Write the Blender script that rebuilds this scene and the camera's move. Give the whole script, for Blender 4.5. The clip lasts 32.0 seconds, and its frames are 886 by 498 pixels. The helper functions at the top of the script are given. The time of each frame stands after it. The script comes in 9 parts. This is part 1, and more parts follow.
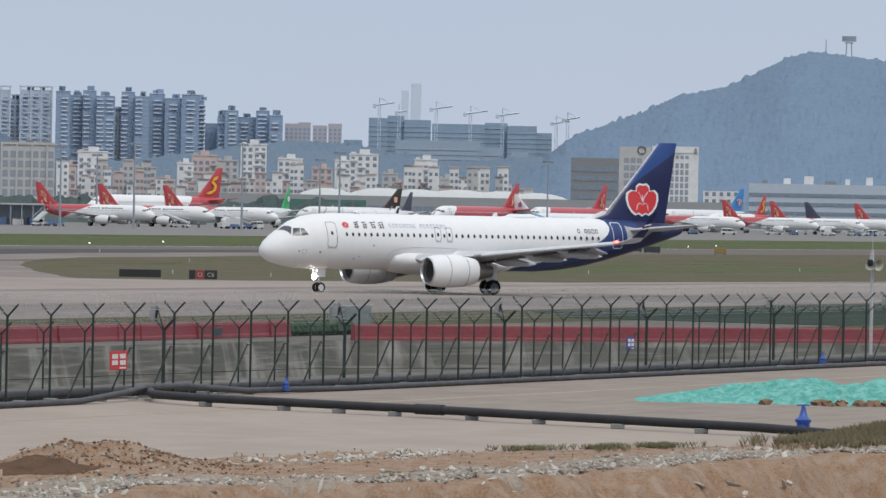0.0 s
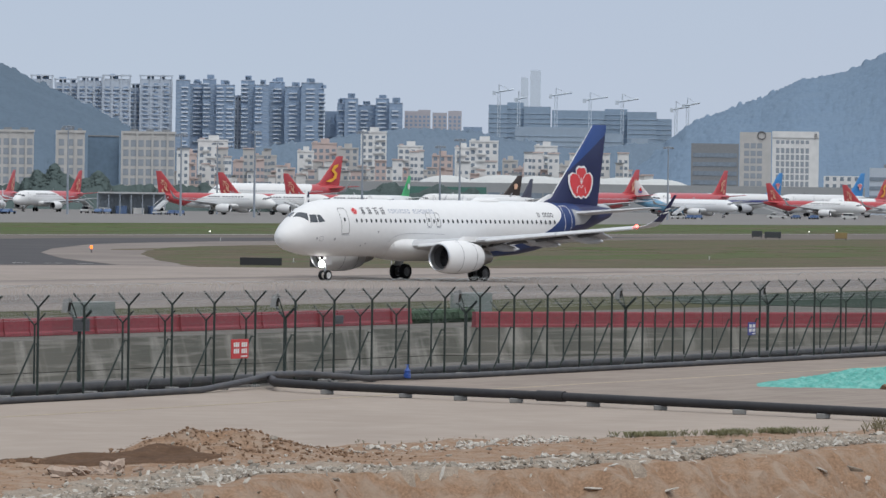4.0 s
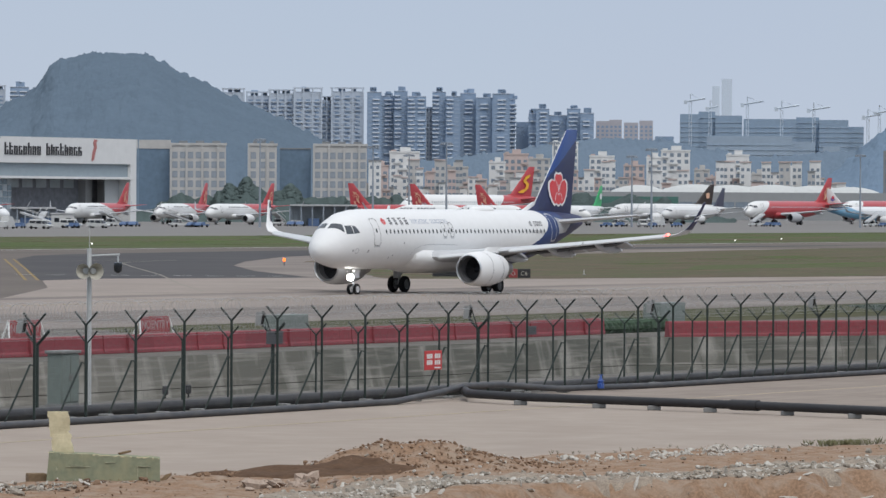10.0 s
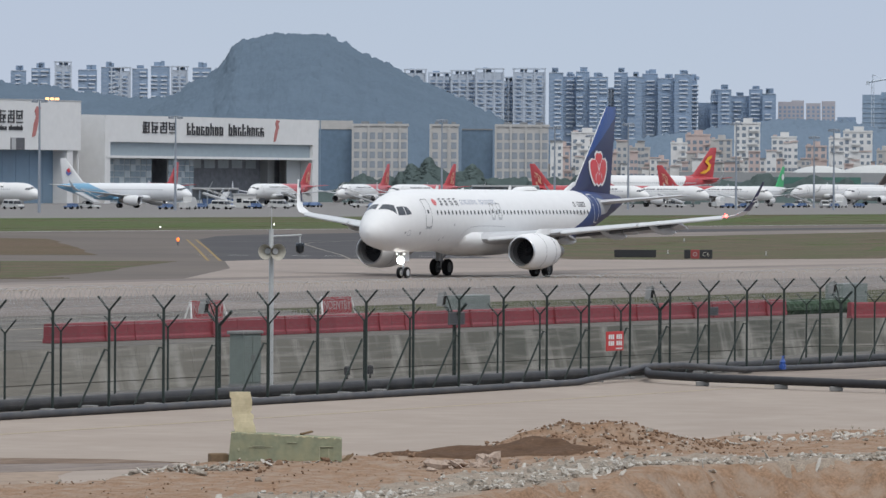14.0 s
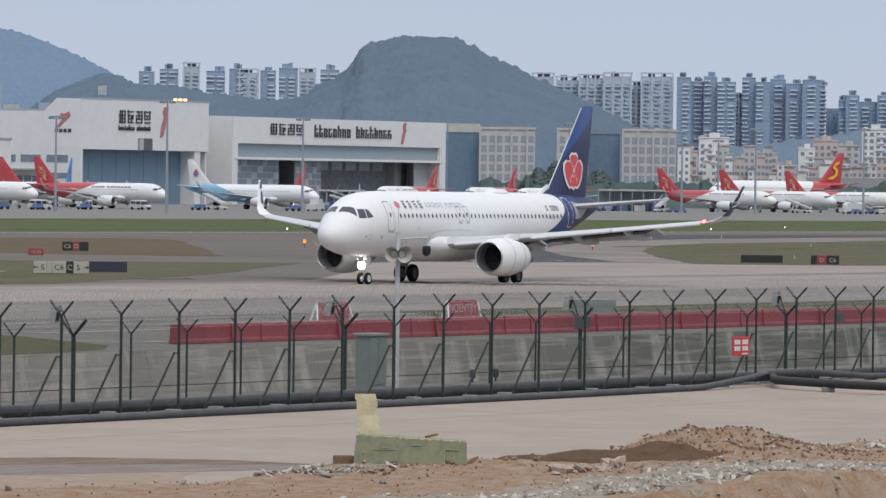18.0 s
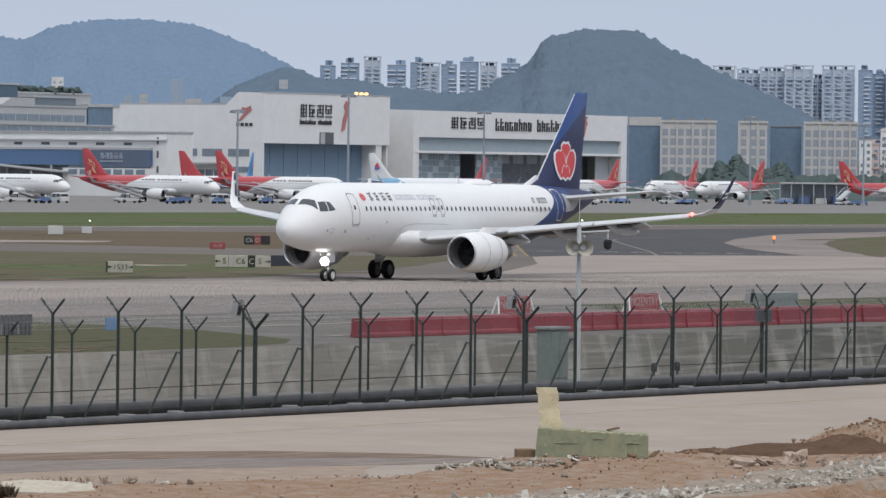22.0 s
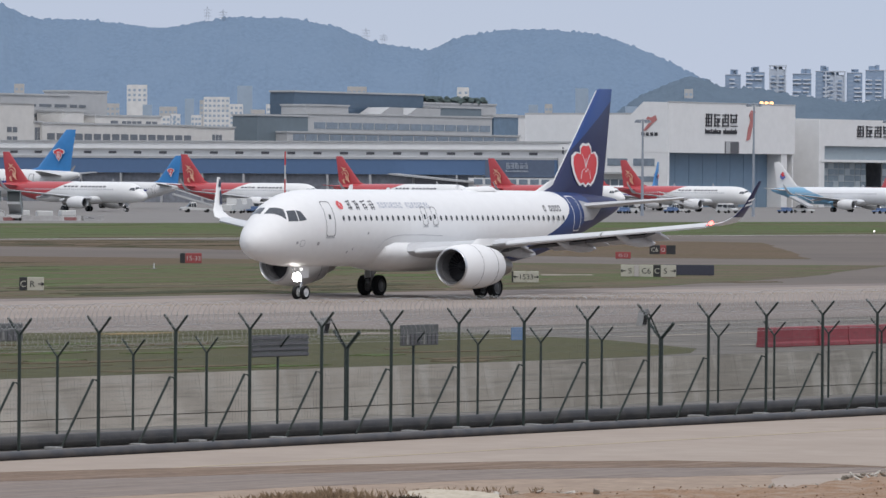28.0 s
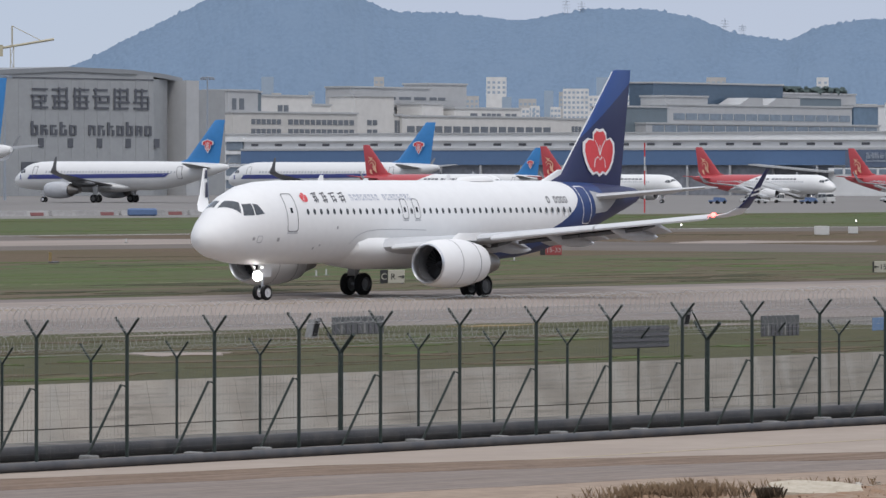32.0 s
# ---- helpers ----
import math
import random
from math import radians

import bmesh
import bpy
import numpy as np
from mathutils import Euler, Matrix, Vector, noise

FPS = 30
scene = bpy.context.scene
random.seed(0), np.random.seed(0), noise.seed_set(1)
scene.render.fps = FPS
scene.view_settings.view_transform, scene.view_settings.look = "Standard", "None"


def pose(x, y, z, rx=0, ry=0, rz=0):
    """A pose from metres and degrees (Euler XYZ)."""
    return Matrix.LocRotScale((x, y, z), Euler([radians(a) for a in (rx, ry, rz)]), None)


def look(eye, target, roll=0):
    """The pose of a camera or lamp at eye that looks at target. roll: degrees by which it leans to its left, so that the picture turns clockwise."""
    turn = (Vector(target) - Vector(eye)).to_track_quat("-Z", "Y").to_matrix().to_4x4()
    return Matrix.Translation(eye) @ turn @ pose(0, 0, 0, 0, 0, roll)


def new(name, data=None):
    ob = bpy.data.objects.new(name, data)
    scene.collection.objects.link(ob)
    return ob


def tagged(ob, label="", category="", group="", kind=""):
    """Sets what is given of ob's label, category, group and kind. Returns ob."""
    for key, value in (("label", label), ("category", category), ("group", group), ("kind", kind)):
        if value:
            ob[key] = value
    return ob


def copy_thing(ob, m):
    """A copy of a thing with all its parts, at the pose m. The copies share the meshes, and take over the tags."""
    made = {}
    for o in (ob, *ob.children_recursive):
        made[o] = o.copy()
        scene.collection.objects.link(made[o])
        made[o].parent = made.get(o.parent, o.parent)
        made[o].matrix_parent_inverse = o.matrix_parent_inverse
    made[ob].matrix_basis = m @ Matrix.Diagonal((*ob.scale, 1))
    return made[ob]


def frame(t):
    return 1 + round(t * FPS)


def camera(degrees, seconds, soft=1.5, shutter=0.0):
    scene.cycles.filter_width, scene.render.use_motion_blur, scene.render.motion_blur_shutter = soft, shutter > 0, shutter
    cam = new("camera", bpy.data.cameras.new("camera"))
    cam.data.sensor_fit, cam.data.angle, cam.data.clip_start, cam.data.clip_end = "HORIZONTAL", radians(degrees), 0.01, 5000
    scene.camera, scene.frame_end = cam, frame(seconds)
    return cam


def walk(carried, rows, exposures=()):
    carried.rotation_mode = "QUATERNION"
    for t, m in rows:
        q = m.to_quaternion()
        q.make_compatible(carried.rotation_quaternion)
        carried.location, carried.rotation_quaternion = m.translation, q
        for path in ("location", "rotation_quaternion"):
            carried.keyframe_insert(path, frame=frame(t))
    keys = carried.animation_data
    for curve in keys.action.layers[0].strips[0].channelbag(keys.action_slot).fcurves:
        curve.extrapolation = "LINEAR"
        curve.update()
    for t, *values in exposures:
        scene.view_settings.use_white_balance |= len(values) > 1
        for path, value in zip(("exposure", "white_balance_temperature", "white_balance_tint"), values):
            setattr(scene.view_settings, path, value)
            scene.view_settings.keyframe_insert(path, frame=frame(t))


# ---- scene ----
import functools

# The site: x runs along the fence and taxiway, y across the field towards the apron, z up.
EYE = (0.0, 0.0, 6.305)
LENS = 8.5403
cam = camera(LENS, 32.0, soft=1.5)
PATH = [  # seconds, tilt, lean, turn in degrees
    (0.0, 89.6210, -1.1360, -65.9925),
    (0.5, 89.6342, -1.1659, -65.7976),
    (1.0, 89.6641, -0.9958, -65.6906),
    (1.5, 89.6426, -0.9223, -65.6024),
    (2.0, 89.6049, -1.0286, -65.3610),
    (2.5, 89.5756, -1.1109, -65.3031),
    (3.0, 89.4803, -1.1064, -65.1555),
    (3.5, 89.4551, -0.9437, -64.9898),
    (5.5, 89.5675, -0.6914, -64.4727),
    (6.0, 89.5597, -0.7750, -64.3141),
    (6.5, 89.5537, -0.5558, -64.0648),
    (7.0, 89.6337, -0.4008, -63.9278),
    (7.5, 89.6210, -0.5363, -63.8214),
    (8.0, 89.6273, -0.6269, -63.6713),
    (8.5, 89.6272, -0.5032, -63.4692),
    (9.0, 89.6073, -0.3988, -63.2284),
    (9.5, 89.5820, -0.5141, -63.0488),
    (10.0, 89.5597, -0.3044, -62.9778),
    (10.5, 89.5253, -0.1596, -62.7783),
    (11.0, 89.5535, -0.3446, -62.2177),
    (11.5, 89.6605, -0.4562, -62.0459),
    (12.0, 89.6923, -0.3602, -61.7450),
    (12.5, 89.4816, -0.6404, -61.4508),
    (13.0, 89.4109, -0.6857, -61.4255),
    (13.5, 89.3891, -0.4317, -61.3769),
    (15.5, 89.3168, -0.4296, -60.8412),
    (16.0, 89.3456, -0.5233, -60.6350),
    (16.5, 89.3663, -0.7388, -60.3976),
    (17.0, 89.4122, -0.7288, -60.2871),
    (17.5, 89.4016, -0.8299, -60.0956),
    (18.0, 89.3850, -0.7484, -59.9965),
    (18.5, 89.3508, -0.4818, -59.7397),
    (19.0, 89.2898, -0.5009, -59.5261),
    (19.5, 89.2604, -0.3966, -59.3332),
    (20.0, 89.2686, -0.4666, -59.1434),
    (20.5, 89.3216, -0.5592, -58.9302),
    (21.0, 89.3329, -0.6242, -58.7793),
    (21.5, 89.3132, -0.7039, -58.5112),
    (22.0, 89.3012, -0.6402, -58.2478),
    (22.5, 89.2768, -0.6603, -58.1337),
    (23.0, 89.2616, -0.6165, -57.8734),
    (23.5, 89.2249, -0.6536, -57.5676),
    (24.0, 89.2094, -0.7288, -57.2239),
    (24.5, 89.2463, -0.9953, -56.8353),
    (25.0, 89.3038, -0.8762, -56.4922),
    (25.5, 89.3030, -0.6181, -56.1454),
    (27.5, 89.3195, -0.2453, -54.6511),
    (28.0, 89.3569, -0.4477, -54.3357),
    (28.5, 89.3938, -0.6362, -53.9930),
    (29.0, 89.3994, -0.4859, -53.6775),
    (29.5, 89.3890, -0.1730, -53.2973),
    (30.0, 89.3813, 0.0193, -52.9678),
    (30.5, 89.4043, -0.0512, -52.5196),
    (31.0, 89.4014, -0.3089, -52.0529),
    (31.5, 89.2881, -0.2650, -51.4753),
    (32.0, 89.2582, -0.0822, -50.8640),
]
walk(cam, [(t, pose(*EYE, rx, ry, rz)) for t, rx, ry, rz in PATH],
     exposures=[(0.0, 0.0, 6500, 10), (12.0, 0.0, 6500, 10), (17.0, 0.03, 6500, 11), (25.0, 0.03, 6500, 11.5), (28.0, 0.04, 6500, 13), (32.0, 0.02, 6500, 13)])
TAXI = [  # seconds, nose x, nose y, heading in degrees
    (0.0, 393.65, 189.98, 146.31),
    (0.5, 391.75, 190.21, 149.09),
    (1.0, 389.87, 190.40, 151.82),
    (1.5, 388.01, 190.53, 154.43),
    (2.0, 386.14, 190.63, 156.84),
    (2.5, 384.27, 190.71, 159.00),
    (3.0, 382.39, 190.77, 160.95),
    (3.5, 380.49, 190.85, 162.76),
    (5.5, 373.02, 190.86, 169.31),
    (6.0, 371.15, 190.84, 170.68),
    (6.5, 369.26, 190.83, 171.86),
    (7.0, 367.36, 190.82, 172.92),
    (7.5, 365.43, 190.82, 173.85),
    (8.0, 363.48, 190.83, 174.68),
    (8.5, 361.50, 190.86, 175.35),
    (9.0, 359.47, 190.91, 175.92),
    (9.5, 357.43, 190.95, 176.47),
    (10.0, 355.36, 190.96, 177.03),
    (10.5, 353.24, 191.00, 177.61),
    (11.0, 351.09, 191.00, 178.21),
    (11.5, 348.91, 190.98, 178.83),
    (12.0, 346.68, 190.94, 179.40),
    (12.5, 344.37, 190.93, 179.93),
    (13.0, 342.01, 190.88, 180.37),
    (13.5, 339.57, 190.84, 180.75),
    (15.5, 329.56, 190.67, 182.05),
    (16.0, 326.97, 190.68, 182.29),
    (16.5, 324.32, 190.70, 182.32),
    (17.0, 321.60, 190.72, 182.28),
    (17.5, 318.82, 190.77, 182.18),
    (18.0, 315.96, 190.83, 182.04),
    (18.5, 313.05, 190.87, 181.96),
    (19.0, 310.07, 190.91, 181.91),
    (19.5, 307.03, 190.96, 181.85),
    (20.0, 303.94, 190.99, 181.77),
    (20.5, 300.79, 191.03, 181.73),
    (21.0, 297.60, 191.03, 181.72),
    (21.5, 294.35, 191.06, 181.68),
    (22.0, 291.05, 191.08, 181.70),
    (22.5, 287.73, 191.09, 181.78),
    (23.0, 284.37, 191.08, 181.88),
    (23.5, 280.96, 191.08, 182.08),
    (24.0, 277.51, 191.04, 182.28),
    (24.5, 273.99, 190.98, 182.51),
    (25.0, 270.39, 190.89, 182.71),
    (25.5, 266.71, 190.77, 182.89),
    (27.5, 251.55, 190.43, 183.01),
    (28.0, 247.67, 190.39, 182.91),
    (28.5, 243.72, 190.36, 182.79),
    (29.0, 239.74, 190.35, 182.69),
    (29.5, 235.72, 190.33, 182.64),
    (30.0, 231.66, 190.34, 182.61),
    (30.5, 227.59, 190.36, 182.64),
    (31.0, 223.53, 190.40, 182.66),
    (31.5, 219.45, 190.45, 182.75),
    (32.0, 215.35, 190.54, 182.84),
]

# ---- sky and sun: a bright overcast day ----
SUN_ELEVATION, SUN_TURN = radians(52), radians(-60)
world = bpy.data.worlds.new("overcast_sky")
scene.world = world
world.use_nodes = True
wn, wl = world.node_tree.nodes, world.node_tree.links
sky = wn.new("ShaderNodeTexSky")
sky.sky_type, sky.sun_disc = "NISHITA", False
sky.sun_elevation, sky.sun_rotation = SUN_ELEVATION, radians(221)
sky.air_density, sky.dust_density, sky.ozone_density = 1.0, 6.0, 1.5
coord = wn.new("ShaderNodeTexCoord")
split = wn.new("ShaderNodeSeparateXYZ")
ramp = wn.new("ShaderNodeValToRGB")
ramp.color_ramp.elements[0].position, ramp.color_ramp.elements[0].color = 0.0, (5.9, 6.75, 7.95, 1)
ramp.color_ramp.elements[1].position, ramp.color_ramp.elements[1].color = 1.0, (12.0, 12.6, 13.4, 1)
low = ramp.color_ramp.elements.new(0.06)
low.color = (5.15, 6.2, 7.75, 1)
cloud = wn.new("ShaderNodeTexNoise")
cloud.inputs["Scale"].default_value, cloud.inputs["Detail"].default_value = 3.0, 4.0
veil = wn.new("ShaderNodeMix")
veil.data_type, veil.blend_type = "RGBA", "MULTIPLY"
veil.inputs["Factor"].default_value = 0.10
mixed = wn.new("ShaderNodeMix")
mixed.data_type = "RGBA"
mixed.inputs["Factor"].default_value = 0.9
wl.new(coord.outputs["Generated"], split.inputs[0])
wl.new(coord.outputs["Generated"], cloud.inputs["Vector"])
wl.new(split.outputs["Z"], ramp.inputs["Fac"])
wl.new(ramp.outputs["Color"], veil.inputs["A"])
wl.new(cloud.outputs["Color"], veil.inputs["B"])
wl.new(sky.outputs["Color"], mixed.inputs["A"])
wl.new(veil.outputs["Result"], mixed.inputs["B"])
wl.new(mixed.outputs["Result"], wn["Background"].inputs["Color"])
wn["Background"].inputs["Strength"].default_value = 0.1

sun_data = bpy.data.lights.new("sun", "SUN")
sun_data.energy, sun_data.angle, sun_data.color = 1.15, radians(25), (1.0, 0.97, 0.92)
sun = new("sun", sun_data)
sun.matrix_world = look((-60, -40, 150), (-60 + math.cos(SUN_TURN + 1.9) * 0.6, -40 + math.sin(SUN_TURN + 1.9) * 0.6, 149.2))
scene.view_settings.exposure = 0.0

# ---- materials ----
@functools.lru_cache(maxsize=None)
def paint(name, rgb, rough=0.6, metal=0.0, grain=0.08, size=3.0, stain=0.0, stain_rgb=(0.1, 0.08, 0.06), stain_size=20.0, bump=0.0, coat=0.0, vary=0.0, soft=0.0, streak=None):
    """A surface of one base colour with grain, broader stains, relief, and a slight change from piece to piece."""
    m = bpy.data.materials.new(name)
    m.use_nodes = True
    n, l = m.node_tree.nodes, m.node_tree.links
    b = n["Principled BSDF"]
    b.inputs["Roughness"].default_value, b.inputs["Metallic"].default_value = rough, metal
    b.inputs["Coat Weight"].default_value = coat
    b.inputs["Specular IOR Level"].default_value = 0.06 if rough >= 0.8 else 0.5  # dusty, broken surfaces hardly shine
    c = n.new("ShaderNodeTexCoord")
    def noisy(scale, detail=5.0):
        t = n.new("ShaderNodeTexNoise")
        t.inputs["Scale"].default_value, t.inputs["Detail"].default_value = scale, detail
        l.new(c.outputs["Object"], t.inputs["Vector"])
        return t.outputs["Fac"]
    def mix(kind, fac, a, bb):
        x = n.new("ShaderNodeMix")
        x.data_type, x.blend_type = "RGBA", kind
        for key, v in (("Factor", fac), ("A", a), ("B", bb)):
            sock = [s for s in x.inputs if s.name == key and s.type == ("VALUE" if key == "Factor" else "RGBA")][0]
            if hasattr(v, "is_linked"):
                l.new(v, sock)
            else:
                sock.default_value = v if key == "Factor" else (*v, 1)
        return [s for s in x.outputs if s.type == "RGBA"][0]
    fine = noisy(1.0 / size * 3)
    dark, light = [v * (1 - grain * 2) for v in rgb], [min(1, v * (1 + grain * 2)) for v in rgb]
    col = mix("MIX", fine, dark, light)
    if stain:
        r = n.new("ShaderNodeValToRGB")
        r.color_ramp.elements[0].position, r.color_ramp.elements[1].position = 0.42, 0.68
        l.new(noisy(1.0 / stain_size * 3, 7.0), r.inputs["Fac"])
        k = n.new("ShaderNodeMath")
        k.operation = "MULTIPLY"
        k.inputs[1].default_value = stain
        l.new(r.outputs["Color"], k.inputs[0])
        col = mix("MIX", k.outputs[0], col, stain_rgb)
    if streak:
        # pale smears, long one way
        squeeze, t = n.new("ShaderNodeVectorMath"), n.new("ShaderNodeTexNoise")
        squeeze.operation = "MULTIPLY"
        squeeze.inputs[1].default_value = (1 / streak[0], 1 / streak[1], 1)
        t.inputs["Scale"].default_value, t.inputs["Detail"].default_value = 1.0, 3.0
        l.new(c.outputs["Object"], squeeze.inputs[0])
        l.new(squeeze.outputs[0], t.inputs["Vector"])
        r = n.new("ShaderNodeValToRGB")
        r.color_ramp.elements[0].position, r.color_ramp.elements[1].position = 0.46, 0.64
        l.new(t.outputs["Fac"], r.inputs["Fac"])
        k = n.new("ShaderNodeMath")
        k.operation = "MULTIPLY"
        k.inputs[1].default_value = streak[2]
        l.new(r.outputs["Color"], k.inputs[0])
        col = mix("MIX", k.outputs[0], col, streak[3])
    if vary:
        info = n.new("ShaderNodeObjectInfo")
        k = n.new("ShaderNodeMapRange")
        k.inputs["To Min"].default_value, k.inputs["To Max"].default_value = 1 - vary, 1 + vary
        l.new(info.outputs["Random"], k.inputs["Value"])
        col = mix("MULTIPLY", 1.0, col, k.outputs[0])
    l.new(col, b.inputs["Base Color"])
    if soft:
        # facing eased towards one fixed direction, to flatten contrast as haze would
        geom, ease, whole = n.new("ShaderNodeNewGeometry"), n.new("ShaderNodeVectorMath"), n.new("ShaderNodeVectorMath")
        ease.operation, whole.operation = "MULTIPLY_ADD", "NORMALIZE"
        ease.inputs[1].default_value = (1 - soft,) * 3
        ease.inputs[2].default_value = (-0.5 * soft, -0.4 * soft, 0.77 * soft)
        l.new(geom.outputs["Normal"], ease.inputs[0])
        l.new(ease.outputs[0], whole.inputs[0])
        l.new(whole.outputs[0], b.inputs["Normal"])
    if bump:
        q = n.new("ShaderNodeBump")
        q.inputs["Strength"].default_value = bump
        q.inputs["Distance"].default_value = size * 0.05
        l.new(fine, q.inputs["Height"])
        l.new(q.outputs["Normal"], b.inputs["Normal"])
    return m


def glow(name, rgb, power):
    m = bpy.data.materials.new(name)
    m.use_nodes = True
    b = m.node_tree.nodes["Principled BSDF"]
    b.inputs["Base Color"].default_value = (*rgb, 1)
    b.inputs["Emission Color"].default_value, b.inputs["Emission Strength"].default_value = (*rgb, 1), power
    return m


def two_tone(name, first, second, slope, start, curve=0.0, third=None, start3=0.0, rough=0.3):
    """Aircraft paint: the second colour lies aft of a slanted, curved edge; a third, farther aft still."""
    m = paint(name, first, rough, 0.0, 0.02, 1.2, 0.12, tuple(v * 0.8 for v in first), 2.5, coat=0.08).copy()
    n, l = m.node_tree.nodes, m.node_tree.links
    b = n["Principled BSDF"]
    col = b.inputs["Base Color"].links[0].from_socket
    c = n.new("ShaderNodeTexCoord")
    s = n.new("ShaderNodeSeparateXYZ")
    l.new(c.outputs["Object"], s.inputs[0])
    def calc(op, a, bb):
        k = n.new("ShaderNodeMath")
        k.operation = op
        for i, v in enumerate((a, bb)):
            if hasattr(v, "is_linked"):
                l.new(v, k.inputs[i])
            else:
                k.inputs[i].default_value = v
        return k.outputs[0]
    z = s.outputs["Z"]
    edge = calc("ADD", calc("MULTIPLY", z, slope), calc("MULTIPLY", calc("MULTIPLY", z, z), curve))
    aft = calc("SUBTRACT", calc("MULTIPLY", s.outputs["X"], -1.0), edge)
    for rgb, at in ((second, start), (third, start3)):
        if rgb is None:
            continue
        x = n.new("ShaderNodeMix")
        x.data_type = "RGBA"
        l.new(calc("GREATER_THAN", aft, at), x.inputs[0])
        l.new(col, x.inputs[6])
        x.inputs[7].default_value = (*rgb, 1)
        col = x.outputs[2]
    l.new(col, b.inputs["Base Color"])
    return m


# ---- mesh tools ----
class Geo:
    """Points and faces, gathered shape by shape."""

    def __init__(self):
        self.v, self.f = [], []

    def add(self, verts, faces):
        k = len(self.v)
        self.v.extend(verts)
        self.f.extend([tuple(i + k for i in f) for f in faces])
        return self

    def box(self, x0, x1, y0, y1, z0, z1):
        return self.add([(x, y, z) for z in (z0, z1) for y in (y0, y1) for x in (x0, x1)],
                        [(0, 2, 3, 1), (4, 5, 7, 6), (0, 1, 5, 4), (2, 6, 7, 3), (0, 4, 6, 2), (1, 3, 7, 5)])

    def slab(self, x, y, z, sx, sy, sz, turn=0.0, chamfer=0.0):
        """A box on z, turned about its upright axis, its edges chamfered."""
        c, s = math.cos(turn), math.sin(turn)
        def ring(d, zz):
            hx, hy, k = sx / 2 - d, sy / 2 - d, chamfer
            pts = [(hx - k, -hy), (hx, -hy + k), (hx, hy - k), (hx - k, hy), (-hx + k, hy), (-hx, hy - k), (-hx, -hy + k), (-hx + k, -hy)] if k else [(hx, -hy), (hx, hy), (-hx, hy), (-hx, -hy)]
            return [(x + a * c - b * s, y + a * s + b * c, zz) for a, b in pts]
        rings = [ring(0, z), ring(0, z + sz)] if not chamfer else [ring(chamfer, z), ring(0, z + chamfer), ring(0, z + sz - chamfer), ring(chamfer, z + sz)]
        return self.loft(rings)

    def loft(self, rings, caps=True, closed=True):
        n = len(rings[0])
        verts = [p for r in rings for p in r]
        faces = []
        for i in range(len(rings) - 1):
            for j in range(n if closed else n - 1):
                k = (j + 1) % n
                faces.append((i * n + j, i * n + k, (i + 1) * n + k, (i + 1) * n + j))
        if caps and closed:
            faces += [tuple(range(n))[::-1], tuple(range((len(rings) - 1) * n, len(rings) * n))]
        return self.add(verts, faces)

    def tube(self, pts, radius, n=8, caps=True):
        pts = [Vector(p) for p in pts]
        radii = radius if isinstance(radius, (list, tuple)) else [radius] * len(pts)
        rings = []
        for i, p in enumerate(pts):
            d = (pts[min(i + 1, len(pts) - 1)] - pts[max(i - 1, 0)]).normalized()
            a = d.cross(Vector((0, 0, 1)))
            a = a.normalized() if a.length > 1e-4 else Vector((1, 0, 0))
            b = a.cross(d)
            rings.append([tuple(p + radii[i] * (math.cos(u) * a + math.sin(u) * b)) for u in (2 * math.pi * k / n for k in range(n))])
        return self.loft(rings, caps)

    def prism(self, poly, z0, z1):
        n = len(poly)
        return self.add([(x, y, z0) for x, y in poly] + [(x, y, z1) for x, y in poly],
                        [tuple(range(n))[::-1], tuple(range(n, 2 * n))] + [(i, (i + 1) % n, (i + 1) % n + n, i + n) for i in range(n)])

    def blob(self, x, y, z, rx, ry, rz, rng, rough=0.3):
        """A clump: a low sphere with an uneven outline."""
        rings, n = [], 6
        for i, (lat, k) in enumerate(((-60, 0.5), (-15, 1.0), (30, 0.9), (65, 0.45))):
            rings.append([(x + rx * k * math.cos(u) * q, y + ry * k * math.sin(u) * q, z + rz * math.sin(radians(lat)) * (0.8 + 0.4 * rng.random()))
                          for u, q in ((2 * math.pi * (j + 0.5 * (i % 2)) / n, 1 + rough * (rng.random() * 2 - 1)) for j in range(n))])
        return self.loft(rings)

    def mesh(self, name, material=None, smooth=False):
        me = bpy.data.meshes.new(name)
        me.from_pydata(self.v, [], self.f)
        bm = bmesh.new()
        bm.from_mesh(me)
        bmesh.ops.recalc_face_normals(bm, faces=bm.faces)
        bm.to_mesh(me)
        bm.free()
        if material:
            me.materials.append(material)
        if smooth:
            me.polygons.foreach_set("use_smooth", [True] * len(me.polygons))
            if smooth != "all":
                me.set_sharp_from_angle(angle=radians(40))
        return me


def part(name, geo, material, parent, label="", smooth=False, kind=""):
    me = geo.mesh(name, material, smooth) if isinstance(geo, Geo) else geo
    ob = new(name, me)
    ob.parent = parent
    return tagged(ob, label, kind=kind)


def thing(name, label, category, group="", kind="", at=None, geo=None, material=None, smooth=False):
    """A top-level thing: an Empty at its base, or one mesh."""
    ob = new(name, geo.mesh(name, material, smooth) if geo else None)
    if at is not None:
        ob.matrix_basis = at
    return tagged(ob, label, category, group, kind)


